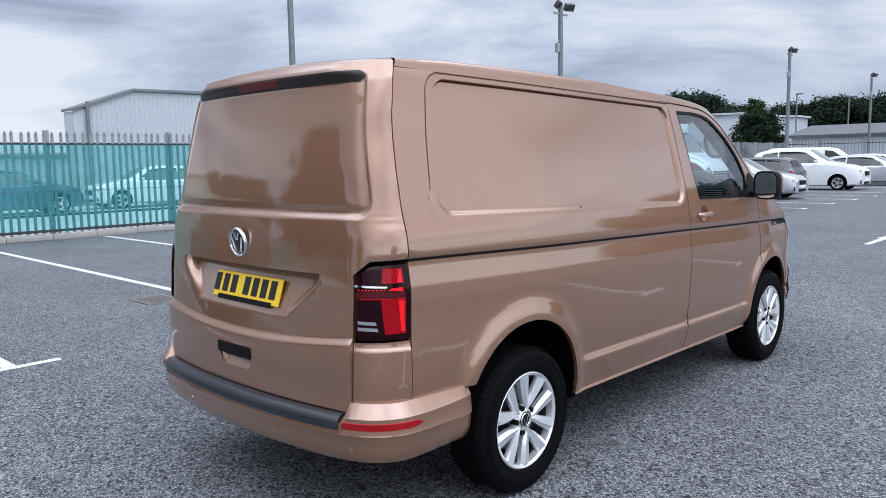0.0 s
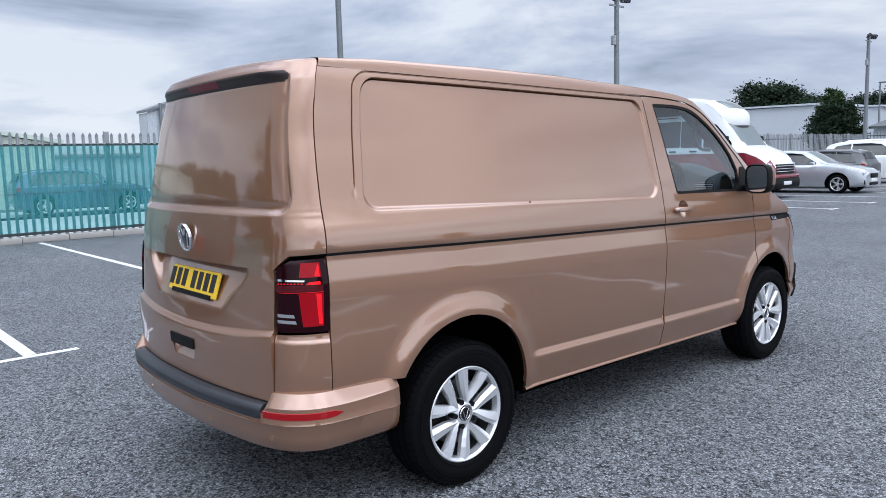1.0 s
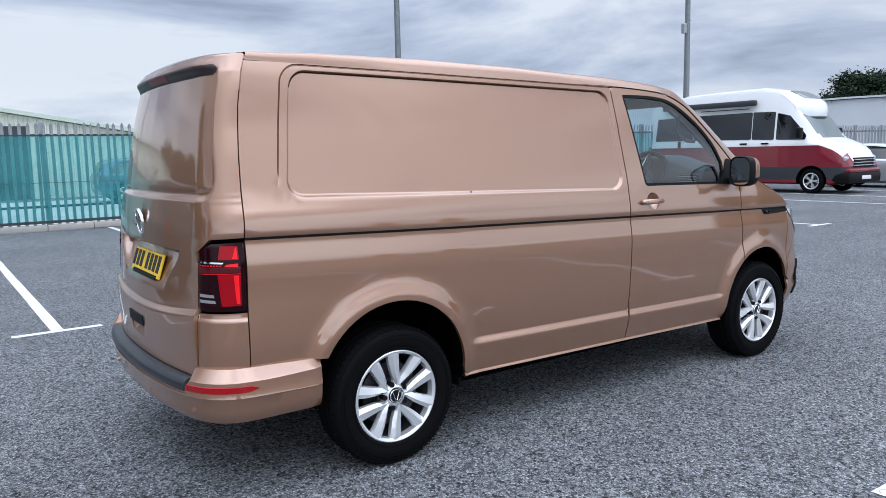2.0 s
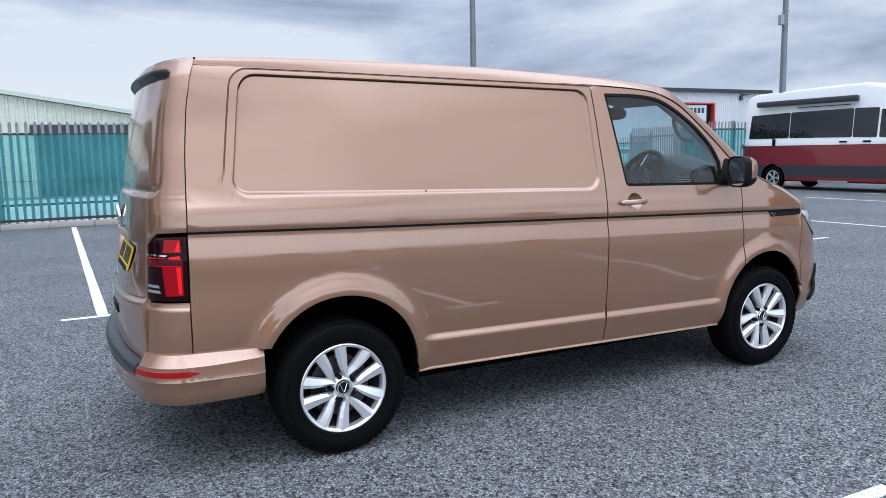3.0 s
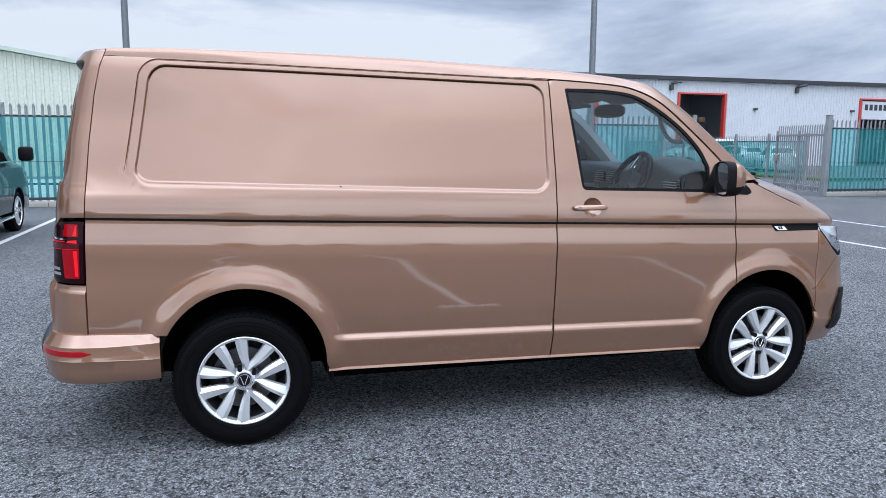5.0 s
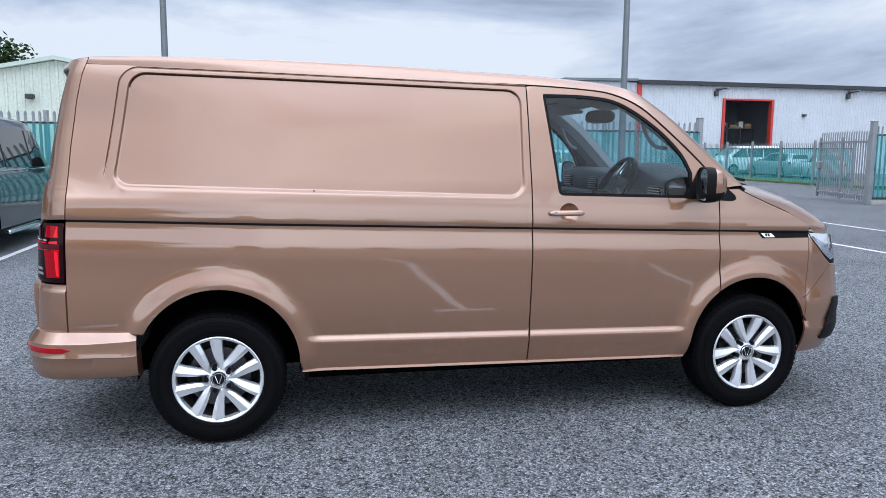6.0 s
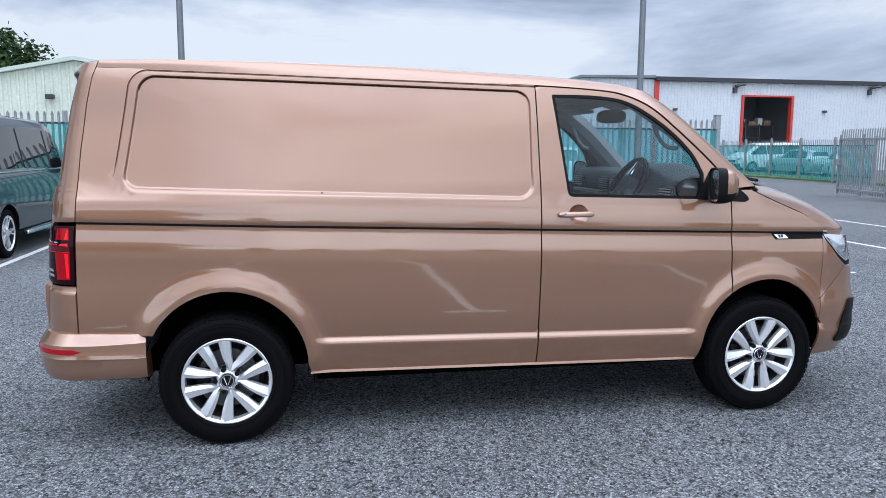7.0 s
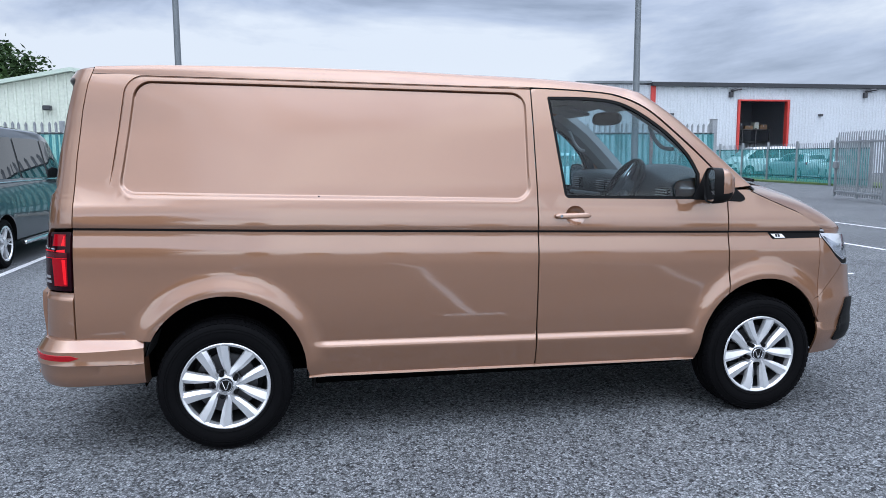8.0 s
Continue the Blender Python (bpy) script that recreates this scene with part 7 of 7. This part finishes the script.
def hero_wheel(x, side):
    s = side
    w = thing_part("wheel", van, pose(x, s * 0.81, 0.336))
    r, rim, h = 0.336, 0.218, 0.1075
    start = 108 if x < 1 else 126
    bm = bmesh.new()
    prof = [(rim - 0.004, -h * 0.80), (rim + 0.010, -h * 0.93), (rim + 0.030, -h * 1.0), (rim + 0.055, -h * 1.04), (r - 0.040, -h * 1.0), (r - 0.022, -h * 0.94), (r - 0.009, -h * 0.85), (r - 0.002, -h * 0.72)]
    tread = [(r, -0.068), (r, -0.047), (r - 0.008, -0.046), (r - 0.008, -0.040), (r, -0.039), (r + 0.001, -0.007), (r - 0.008, -0.006), (r - 0.008, 0.006), (r + 0.001, 0.007), (r, 0.039), (r - 0.008, 0.040), (r - 0.008, 0.046), (r, 0.047), (r, 0.068)]
    prof = prof + tread + [(a, -b) for a, b in reversed(prof)]
    add_lathe(bm, prof, (0, 0, 0), "y", 72)
    part("tyre", bm, RUBBER, w)
    bm = bmesh.new()
    for rr, ww in ((rim + 0.020, 0.0025), (rim + 0.070, 0.002), (r - 0.036, 0.0025)):
        b = s * h * (1.0 if rr < rim + 0.03 else 1.035 if rr < rim + 0.08 else 0.99)
        add_lathe(bm, [(rr - ww, b), (rr - ww * 0.6, b + s * 0.0022), (rr + ww * 0.6, b + s * 0.0022), (rr + ww, b)], (0, 0, 0), "y", 64)
    part("sidewall_bead", bm, RUBBER, w)
    bm = bmesh.new()
    for k in range(64):
        for edge in (-1, 1):
            m = Matrix.Rotation(2 * math.pi * (k + 0.25 * edge) / 64, 4, "Y") @ pose(0, edge * 0.0795, r - 0.0085, edge * -24, 0, 0)
            add_box(bm, (-0.0115, -0.016, -0.008), (0.0115, 0.016, 0.0065), turn=m)
    tagged(part("tread_edge", bm, RUBBER, w, smooth=False), kind="stuff")
    bm = bmesh.new()
    f = s * 0.098
    add_lathe(bm, [(rim - 0.010, s * h * 0.70), (rim + 0.004, s * h * 0.84), (rim + 0.007, s * h * 0.91), (rim + 0.002, s * h * 0.935), (rim - 0.004, s * h * 0.91), (rim - 0.010, s * h * 0.86), (rim - 0.014, s * h * 0.55)], (0, 0, 0), "y", 72)
    add_lathe(bm, [(0.0, f - s * 0.018), (0.040, f - s * 0.018), (0.043, f - s * 0.008), (0.050, f - s * 0.011), (0.060, f - s * 0.026), (0.066, f - s * 0.040), (0.066, f - s * 0.065)], (0, 0, 0), "y", 40)
    part("rim", bm, ALLOY, w)
    bm = bmesh.new()
    add_lathe(bm, [(rim - 0.014, s * h * 0.55), (rim - 0.020, s * h * 0.2), (rim - 0.040, -s * h * 0.8), (0.10, -s * h * 0.8)], (0, 0, 0), "y", 72)
    part("rim_barrel", bm, BARREL, w, "inner barrel of the rim, coloured dark for its shade")
    # five pairs of faceted spokes
    for k in range(5):
        base_a = radians(start - 72 * k)
        for sg in (-1, 1):
            rings, bm = [], bmesh.new()
            for rad, half_a, wid, depth in ((0.034, 38, 0.016, 0.016), (0.060, 32.5, 0.0145, 0.011), (0.085, 25.0, 0.0190, 0.008), (0.115, 19.8, 0.0230, 0.006), (0.155, 17.0, 0.0270, 0.003), (rim - 0.018, 15.8, 0.0310, 0.001), (rim - 0.002, 15.7, 0.0320, 0.001)):
                a = base_a + sg * radians(half_a)
                c = Vector((rad * math.cos(a), 0, rad * math.sin(a)))
                t = Vector((-math.sin(a), 0, math.cos(a))) * sg
                wid *= 1.03
                o = f - s * depth + s * 0.002
                ridge = c - t * wid * 0.30
                rings.append([c - t * wid + Vector((0, o - s * 0.034, 0)), c - t * wid * 0.95 + Vector((0, o - s * 0.013, 0)), ridge + Vector((0, o, 0)), c + t * wid * 0.86 + Vector((0, o - s * 0.007, 0)), c + t * wid + Vector((0, o - s * 0.020, 0)), c + t * wid + Vector((0, o - s * 0.034, 0))])
            add_rings(bm, rings, caps=True)
            part("spoke", bm, ALLOY, w, smooth=False)
    bm = bmesh.new()
    add_cyl(bm, (0, f - s * 0.020, 0), (0, f - s * 0.009, 0), 0.0365, 0.035, 32)
    part("centre_cap", bm, BLACK_PLASTIC, w, "dark centre cap with a silver ring")
    bm = bmesh.new()
    add_lathe(bm, [(0.028, f - s * 0.0085), (0.029, f - s * 0.0065), (0.032, f - s * 0.0065), (0.034, f - s * 0.0095)], (0, 0, 0), "y", 32)
    for sg in (-1, 1):
        for (ya, za), (yb, zb3) in (((0.003, -0.022), (0.018, 0.020)),):
            add_tube(bm, [(sg * ya, f - s * 0.0085, za), (sg * yb, f - s * 0.0085, zb3)], 0.0026, 6)
    part("cap_ring", bm, CHROME, w)
    for k in range(5):
        a = radians(start - 72 * k)
        bm = bmesh.new()
        c = Vector((0.0600 * math.cos(a), 0, 0.0600 * math.sin(a)))
        add_cyl(bm, c + Vector((0, f - s * 0.05, 0)), c + Vector((0, f - s * 0.0075, 0)), 0.0130, 0.0120, 14)
        part("wheel_bolt", bm, BLACK_PLASTIC, w)
    bm = bmesh.new()
    add_cyl(bm, (0, s * 0.005, 0), (0, s * 0.025, 0), 0.155, None, 40)
    add_cyl(bm, (0, s * 0.0, 0), (0, s * 0.045, 0), 0.085, 0.08, 28)
    part("brake_disc", bm, STEEL_DARK, w)
    bm = bmesh.new()
    add_box(bm, (-0.16, min(0, s * 0.045), -0.06), (-0.09, max(0, s * 0.045), 0.06), 0.012, 2)
    part("brake_caliper", bm, BLACK_PLASTIC, w)
    return w


for x in (0.0, 3.0):
    for s in (-1, 1):
        hero_wheel(x, s)

# ---- dark inner shell, arch liners and underbody ----
def over_arch(x):
    """The height that keeps the inner shell clear of the wheel arches."""
    return max(cz + math.sqrt(max(0.0, (r + 0.012) ** 2 - (x - cx) ** 2)) if abs(x - cx) < r + 0.012 else 0.0 for cx, cz, r in (REAR_ARCH, FRONT_ARCH))


for s in (-1, 1):
    for cx, cz, r in (REAR_ARCH, FRONT_ARCH):
        bm = bmesh.new()
        rings = []
        for k in range(25):
            a = radians(-9 + 198 * k / 24)
            x, z = cx + (r + 0.004) * math.cos(a), cz + (r + 0.004) * math.sin(a)
            y = flank(min(max(x, -0.6), 3.4), max(z, 0.36), False)
            rings.append([(x, s * (y - 0.014), z), (x, s * (y - 0.03), z + 0.004 * math.sin(a)), (x * 1.0, s * 0.52, z)])
        add_rings(bm, rings, closed=False)
        ring = [(cx + (r + 0.01) * math.cos(radians(-9 + 198 * k / 24)), s * 0.53, cz + (r + 0.01) * math.sin(radians(-9 + 198 * k / 24))) for k in range(25)]
        bm.faces.new([bm.verts.new(p) for p in ring])
        part("arch_liner", bm, MATT_BLACK, van)
bm = bmesh.new()
add_box(bm, (-0.80, -0.55, 0.30), (3.70, 0.55, 0.40), 0.02)
add_box(bm, (0.44, -0.80, 0.285), (2.60, 0.80, 0.340), 0.02)
add_box(bm, (-0.88, -0.70, 0.37), (-0.45, 0.70, 0.50), 0.03)
add_cyl(bm, (0.0, -0.78, 0.336), (0.0, 0.78, 0.336), 0.05)
add_cyl(bm, (3.0, -0.78, 0.336), (3.0, 0.78, 0.336), 0.04)
add_cyl(bm, (0.5, 0.35, 0.24), (2.4, 0.35, 0.26), 0.05)
part("underbody", bm, MATT_BLACK, van)
for s in (-1, 1):
    for x, dx in ((0.445, 0.02),):
        bm = bmesh.new()
        add_box(bm, (x - dx / 2, min(s * 0.66, s * 0.82), 0.27), (x + dx / 2, max(s * 0.66, s * 0.82), 0.36), 0.008)
        part("mud_flap", bm, BLACK_PLASTIC, van)
# dark shell added inside the skin to block light in the panel gaps
bm = bmesh.new()
rings = []
for k in range(37):
    x = -0.66 + (1.60 + 0.66) * k / 36
    half = [(flank(x, z, False) - (0.05 if z < 1.8 else 0.06), z) for z in (max(0.42, over_arch(x)), max(0.6, over_arch(x) + 0.01), max(0.8, over_arch(x) + 0.02)) + (1.0, 1.1, 1.16, 1.3, 1.5, 1.7, 1.84)] + [(0.62, 1.90), (0.3, 1.93)]
    rings.append([(x, -y, z) for y, z in half] + [(x, y, z) for y, z in reversed(half)])
add_rings(bm, rings, caps=True)
part("gap_backing_shell", bm, DARK_INSIDE, van, "dark shell added behind the panel gaps, closed by the bulkhead")
# doors and wings: dark backing added behind the seams, also the door trim
for s in (-1, 1):
    bm = bmesh.new()
    rings = []
    for k in range(15):
        x = 1.60 + (2.76 - 1.60) * k / 14
        rings.append([(x, s * (flank(x, z, False) - 0.045), z) for z in (max(0.36, over_arch(x)), max(0.6, over_arch(x) + 0.01), 0.85, 1.05, 1.12, 1.20, 1.235)])
    add_rings(bm, rings, closed=False)
    rings = []
    for k in range(9):
        x = 2.76 + (3.36 - 2.76) * k / 8
        z1 = table([(2.76, 1.26), (2.9, 1.25), (3.1, 1.17), (3.36, 1.05)], x)
        zlo = 0.82
        rings.append([(x, s * (flank(x, z, False) - 0.045), z) for z in (zlo, 0.95, min(1.05, z1 - 0.01), z1)])
    add_rings(bm, rings, closed=False)
    part("door_lining", bm, DARK_INSIDE, van)
    # pillar lining round the door window and rear door pillar
    bm = bmesh.new()
    outer, innr = grown(PANE_HOLE, 0.05), grown(PANE_HOLE, 0.0)
    rings = [[(a[0], s * (flank(a[0], min(a[1], 1.85), False) - 0.05), a[1]), (b[0], s * (flank(b[0], b[1], False) - 0.05), b[1]), (b[0], s * (flank(b[0], b[1], False) - 0.018), b[1])] for a, b in zip(outer, innr)]
    add_rings(bm, rings, closed=False, loop=True)
    part("window_frame_lining", bm, DARK_INSIDE, van)
    # handles
    hz = 1.169
    handle = thing_part("door_handle", van, Matrix())
    bm = bmesh.new()
    pl = lambda x, z, o: Vector((x, s * (flank(x, z) + o), z))
    rings = []
    for k in range(9):
        a = k / 8
        rings.append([pl(1.862 + 0.056 * math.cos(t) * a, hz + 0.052 * math.sin(t) * a, 0.001 - 0.034 * (1 - a ** 2.6)) for t in [2 * math.pi * j / 24 for j in range(24)]])
    add_rings(bm, rings[1:], closed=True)
    bm.faces.new([v for v in bm.verts[:24]])
    part("handle_bowl", bm, BRONZE, handle)
    bm = bmesh.new()
    rings = []
    for k in range(15):
        f = k / 14
        x = 1.745 + 0.198 * f
        rr = 0.0155 * min(1.0, (7 * min(f, 1 - f) + 0.45))
        o = 0.012 + 0.016 * math.sin(math.pi * f)
        rings.append([pl(x, hz + rr * math.sin(t), o + 0.011 * math.cos(t)) for t in [2 * math.pi * j / 10 for j in range(10)]])
    add_rings(bm, rings, caps=True)
    hb = part("handle_bar", bm, BRONZE, handle)
    bm = bmesh.new()
    add_cyl(bm, pl(1.772, hz, 0.028), pl(1.772, hz, 0.0325), 0.0085, None, 16)
    part("key_lock", bm, CHROME, hb)
    # mirror
    mir = thing_part("door_mirror", van, Matrix())
    bm = bmesh.new()
    tri = [(2.555, 1.243), (2.86, 1.226), (2.888, 1.238), (2.872, 1.262), (2.71, 1.395), (2.655, 1.412)]
    sheet(bm, rounded_loop(tri, 0.02), lambda u, v: Vector((u, s * (flank(min(u, 2.9), v, False) + 0.006), v)), (), (), 0.03, 0.02, (0, -s, 0))
    part("mirror_base", bm, BLACK_PLASTIC, mir, recalc=False)
    bm = bmesh.new()
    add_box(bm, (2.62, min(s * 0.88, s * 1.00), 1.24), (2.74, max(s * 0.88, s * 1.00), 1.285), 0.02, 2)
    part("mirror_arm", bm, BLACK_PLASTIC, mir)

    def mirror_ring(x, sx):
        n = 28
        cy, cz = 1.008, 1.325
        return [(x, s * (cy + 0.092 * sx * math.copysign(abs(math.cos(2 * math.pi * k / n)) ** 0.55, math.cos(2 * math.pi * k / n))), cz + 0.098 * sx * math.copysign(abs(math.sin(2 * math.pi * k / n)) ** 0.55, math.sin(2 * math.pi * k / n))) for k in range(n)]

    bm = bmesh.new()
    add_rings(bm, [mirror_ring(x, k) for x, k in ((2.602, 0.93), (2.590, 0.97), (2.598, 1.0), (2.64, 0.98), (2.670, 0.91), (2.694, 0.76), (2.710, 0.52), (2.715, 0.2))], caps=True)
    yaw = Matrix.Translation((2.62, s * 1.0, 0)) @ Matrix.Rotation(radians(13 * s), 4, "Z") @ Matrix.Translation((-2.62, -s * 1.0, 0))
    bmesh.ops.transform(bm, matrix=yaw, verts=bm.verts[:])
    shell = part("mirror_shell", bm, [BRONZE, BLACK_PLASTIC], mir, "bronze mirror cap over a black shell")
    for f in shell.data.polygons:
        f.material_index = 1 if (f.center.z < 1.285 or f.center.x < 2.622) else 0
    bm = bmesh.new()
    ring = mirror_ring(2.594, 0.88)
    vs = [bm.verts.new((p[0] + 0.002, p[1], p[2])) for p in ring]
    bm.faces.new(vs)
    bmesh.ops.transform(bm, matrix=yaw, verts=bm.verts[:])
    part("mirror_glass", bm, CHROME, mir, "bright mirror glass", smooth=False)

# ---- cab ----
PILLAR_TRIM = worn("grey_pillar_trim", (0.24, 0.25, 0.265), 0.7)
cab = thing_part("cab_interior", van, Matrix())
bm = bmesh.new()
add_box(bm, (1.58, -0.80, 0.42), (3.0, 0.80, 0.50), 0.02)
part("cab_floor", bm, DARK_INSIDE, cab)
bm = bmesh.new()
rings = []
for k in range(41):
    y = -0.80 + 1.6 * k / 40
    hump = 0.070 * math.exp(-((y + 0.40) / 0.21) ** 4)
    far = 0.022 * smoothstep(-0.15, 0.3, y)
    rings.append(spline([(3.02, y, 1.31), (2.86, y, 1.348 + hump * 0.3), (2.68, y, 1.362 + hump + far), (2.545 - hump, y, 1.352 + hump + far), (2.495 - hump, y, 1.328 + hump * 0.7 + far), (2.485 - hump, y, 1.25 + far), (2.52, y, 1.10), (2.58, y, 0.85), (2.70, y, 0.6)], 4))
add_rings(bm, rings, closed=False)
DASH = worn("dark_grey_dash_plastic", (0.034, 0.037, 0.043), 0.6, grain=300, bump=0.15)
dash = part("dashboard", bm, DASH, cab, "dark grey moulded dashboard")
for y, z in ((-0.70, 1.262), (0.03, 1.285), (0.20, 1.285), (0.67, 1.288)):
    bm = bmesh.new()
    add_box(bm, (2.462, y - 0.075, z - 0.042), (2.52, y + 0.075, z + 0.042), 0.014, 2)
    v = part("air_vent", bm, BLACK_PLASTIC, dash)
    for k in range(5):
        bm = bmesh.new()
        add_box(bm, (2.452, y - 0.062, z - 0.034 + 0.015 * k), (2.466, y + 0.062, z - 0.029 + 0.015 * k), 0.001)
        part("vent_slat", bm, PILLAR_TRIM, v, smooth=False)
bm = bmesh.new()
add_box(bm, (2.452, 0.27, 1.205), (2.50, 0.78, 1.228), 0.008, 2)
part("dash_shelf", bm, PILLAR_TRIM, dash, "pale grey trim strip of the dashboard shelf")
wheel_m = pose(2.355, -0.40, 1.29, 0, -60, 0)
bm = bmesh.new()
add_lathe(bm, [(0.186 + 0.019 * math.cos(t), 0.019 * math.sin(t)) for t in [2 * math.pi * k / 10 for k in range(10)]], (0, 0, 0), "z", 40, loop=True)
bmesh.ops.transform(bm, matrix=wheel_m, verts=bm.verts[:])
sw = part("steering_wheel", bm, BLACK_PLASTIC, cab)
bm = bmesh.new()
add_cyl(bm, (0, 0, -0.03), (0, 0, 0.025), 0.075, 0.06, 24)
for a in (90, 210, 330, 270):
    p = Vector((0.18 * math.sin(radians(a)), 0.18 * math.cos(radians(a)), 0))
    add_tube(bm, [(0, 0, 0), p], [0.028, 0.016], 8)
bmesh.ops.transform(bm, matrix=wheel_m, verts=bm.verts[:])
part("wheel_hub", bm, DASH, sw)
for a in (90, 270):
    bm = bmesh.new()
    for g in (-1, 1):
        add_tube(bm, [(0.075 * math.sin(radians(a)), g * 0.022, 0.02), (0.165 * math.sin(radians(a)), g * 0.012, 0.012)], 0.0035, 6)
    bmesh.ops.transform(bm, matrix=wheel_m, verts=bm.verts[:])
    part("wheel_trim", bm, CHROME, sw, "thin chrome trim of the steering wheel spoke")
bm = bmesh.new()
add_tube(bm, [wheel_m @ Vector((0, 0, -0.02)), (2.64, -0.40, 1.12)], 0.05, 12)
part("steering_column", bm, BLACK_PLASTIC, sw)
for s, wdt in ((-1, 0.25), (1, 0.44)):
    cy = s * (0.43 if s < 0 else 0.36)
    seat = thing_part("seat", van, Matrix())
    bm = bmesh.new()
    add_box(bm, (1.80, cy - wdt, 0.72), (2.30, cy + wdt, 0.90), 0.06, 3)
    part("cushion", bm, DARK_INSIDE, seat)
    bm = bmesh.new()
    add_box(bm, (-0.07, cy - wdt, 0.0), (0.07, cy + wdt, 0.60), 0.05, 3, turn=pose(1.83, 0, 0.84, 0, -16, 0))
    part("backrest", bm, DARK_INSIDE, seat)
    for q in ((0,) if s < 0 else (-0.22, 0.22)):
        bm = bmesh.new()
        add_box(bm, (-0.045, cy + q - 0.13, 0.0), (0.045, cy + q + 0.13, 0.17), 0.04, 3, turn=pose(1.67, 0, 1.47, 0, -10, 0))
        part("headrest", bm, DARK_INSIDE, seat)
    bm = bmesh.new()
    add_box(bm, (1.85, cy - wdt * 0.8, 0.5), (2.25, cy + wdt * 0.8, 0.73), 0.02)
    part("seat_box", bm, BLACK_PLASTIC, seat)
bm = bmesh.new()
rings = []
for x, k in ((-0.014, 0.90), (-0.020, 0.95), (-0.018, 1.0), (0.004, 0.98), (0.022, 0.86), (0.034, 0.62), (0.040, 0.25)):
    rings.append([(x, 0.128 * k * math.copysign(abs(math.cos(t)) ** 0.6, math.cos(t)), 0.044 * k * math.copysign(abs(math.sin(t)) ** 0.7, math.sin(t))) for t in [2 * math.pi * q / 28 for q in range(28)]])
add_rings(bm, rings, caps=True)
bmesh.ops.transform(bm, matrix=pose(2.41, -0.02, 1.728, 0, 8, 20), verts=bm.verts[:])
rv = part("rear_view_mirror", bm, BLACK_PLASTIC, cab)
bm = bmesh.new()
add_tube(bm, spline([(2.43, -0.01, 1.735), (2.465, 0, 1.765), (2.47, 0, 1.80), (2.44, 0, 1.84)], 4), 0.020, 10)
add_box(bm, (2.40, -0.06, 1.80), (2.50, 0.06, 1.835), 0.016, 3)
part("mirror_stalk", bm, BLACK_PLASTIC, rv)
HEADLINING = worn("grey_headlining", (0.16, 0.17, 0.18), 0.9)
bm = bmesh.new()
rings = [[(x, -0.66, z), (x, -0.4, z + 0.022), (x, 0, z + 0.035), (x, 0.4, z + 0.022), (x, 0.66, z)] for x, z in ((1.60, 1.85), (1.9, 1.85), (2.1, 1.843), (2.25, 1.815), (2.34, 1.785), (2.385, 1.765))]
add_rings(bm, rings, closed=False)
part("headlining", bm, HEADLINING, cab)
for y in (-0.37, 0.37):
    bm = bmesh.new()
    add_box(bm, (-0.10, -0.20, -0.010), (0.10, 0.20, 0.010), 0.008, 2, turn=pose(2.27, y, 1.795, 0, 17, 0))
    part("sun_visor", bm, HEADLINING, cab, "folded grey sun visor")
for s in (-1, 1):
    bm = bmesh.new()
    add_tube(bm, spline([(2.385, s * 0.70, 1.70), (2.40, s * 0.655, 1.66), (2.43, s * 0.65, 1.59), (2.48, s * 0.66, 1.535), (2.53, s * 0.70, 1.525)], 5), 0.012, 8)
    part("grab_handle", bm, PILLAR_TRIM, cab)
    bm = bmesh.new()
    rings = []
    for k in range(24, len(EDGE), 3):
        e = Vector(EDGE[k])
        rings.append([(e.x + 0.05, s * -(e.y + 0.065), e.z - 0.012), (e.x + 0.005, s * -(e.y + 0.10), e.z - 0.05), (e.x - 0.035, s * -(e.y + 0.075), e.z - 0.085), (e.x - 0.075, s * -(e.y + 0.015), e.z - 0.095)])
    add_rings(bm, rings, closed=False)
    part("pillar_trim", bm, PILLAR_TRIM, cab)
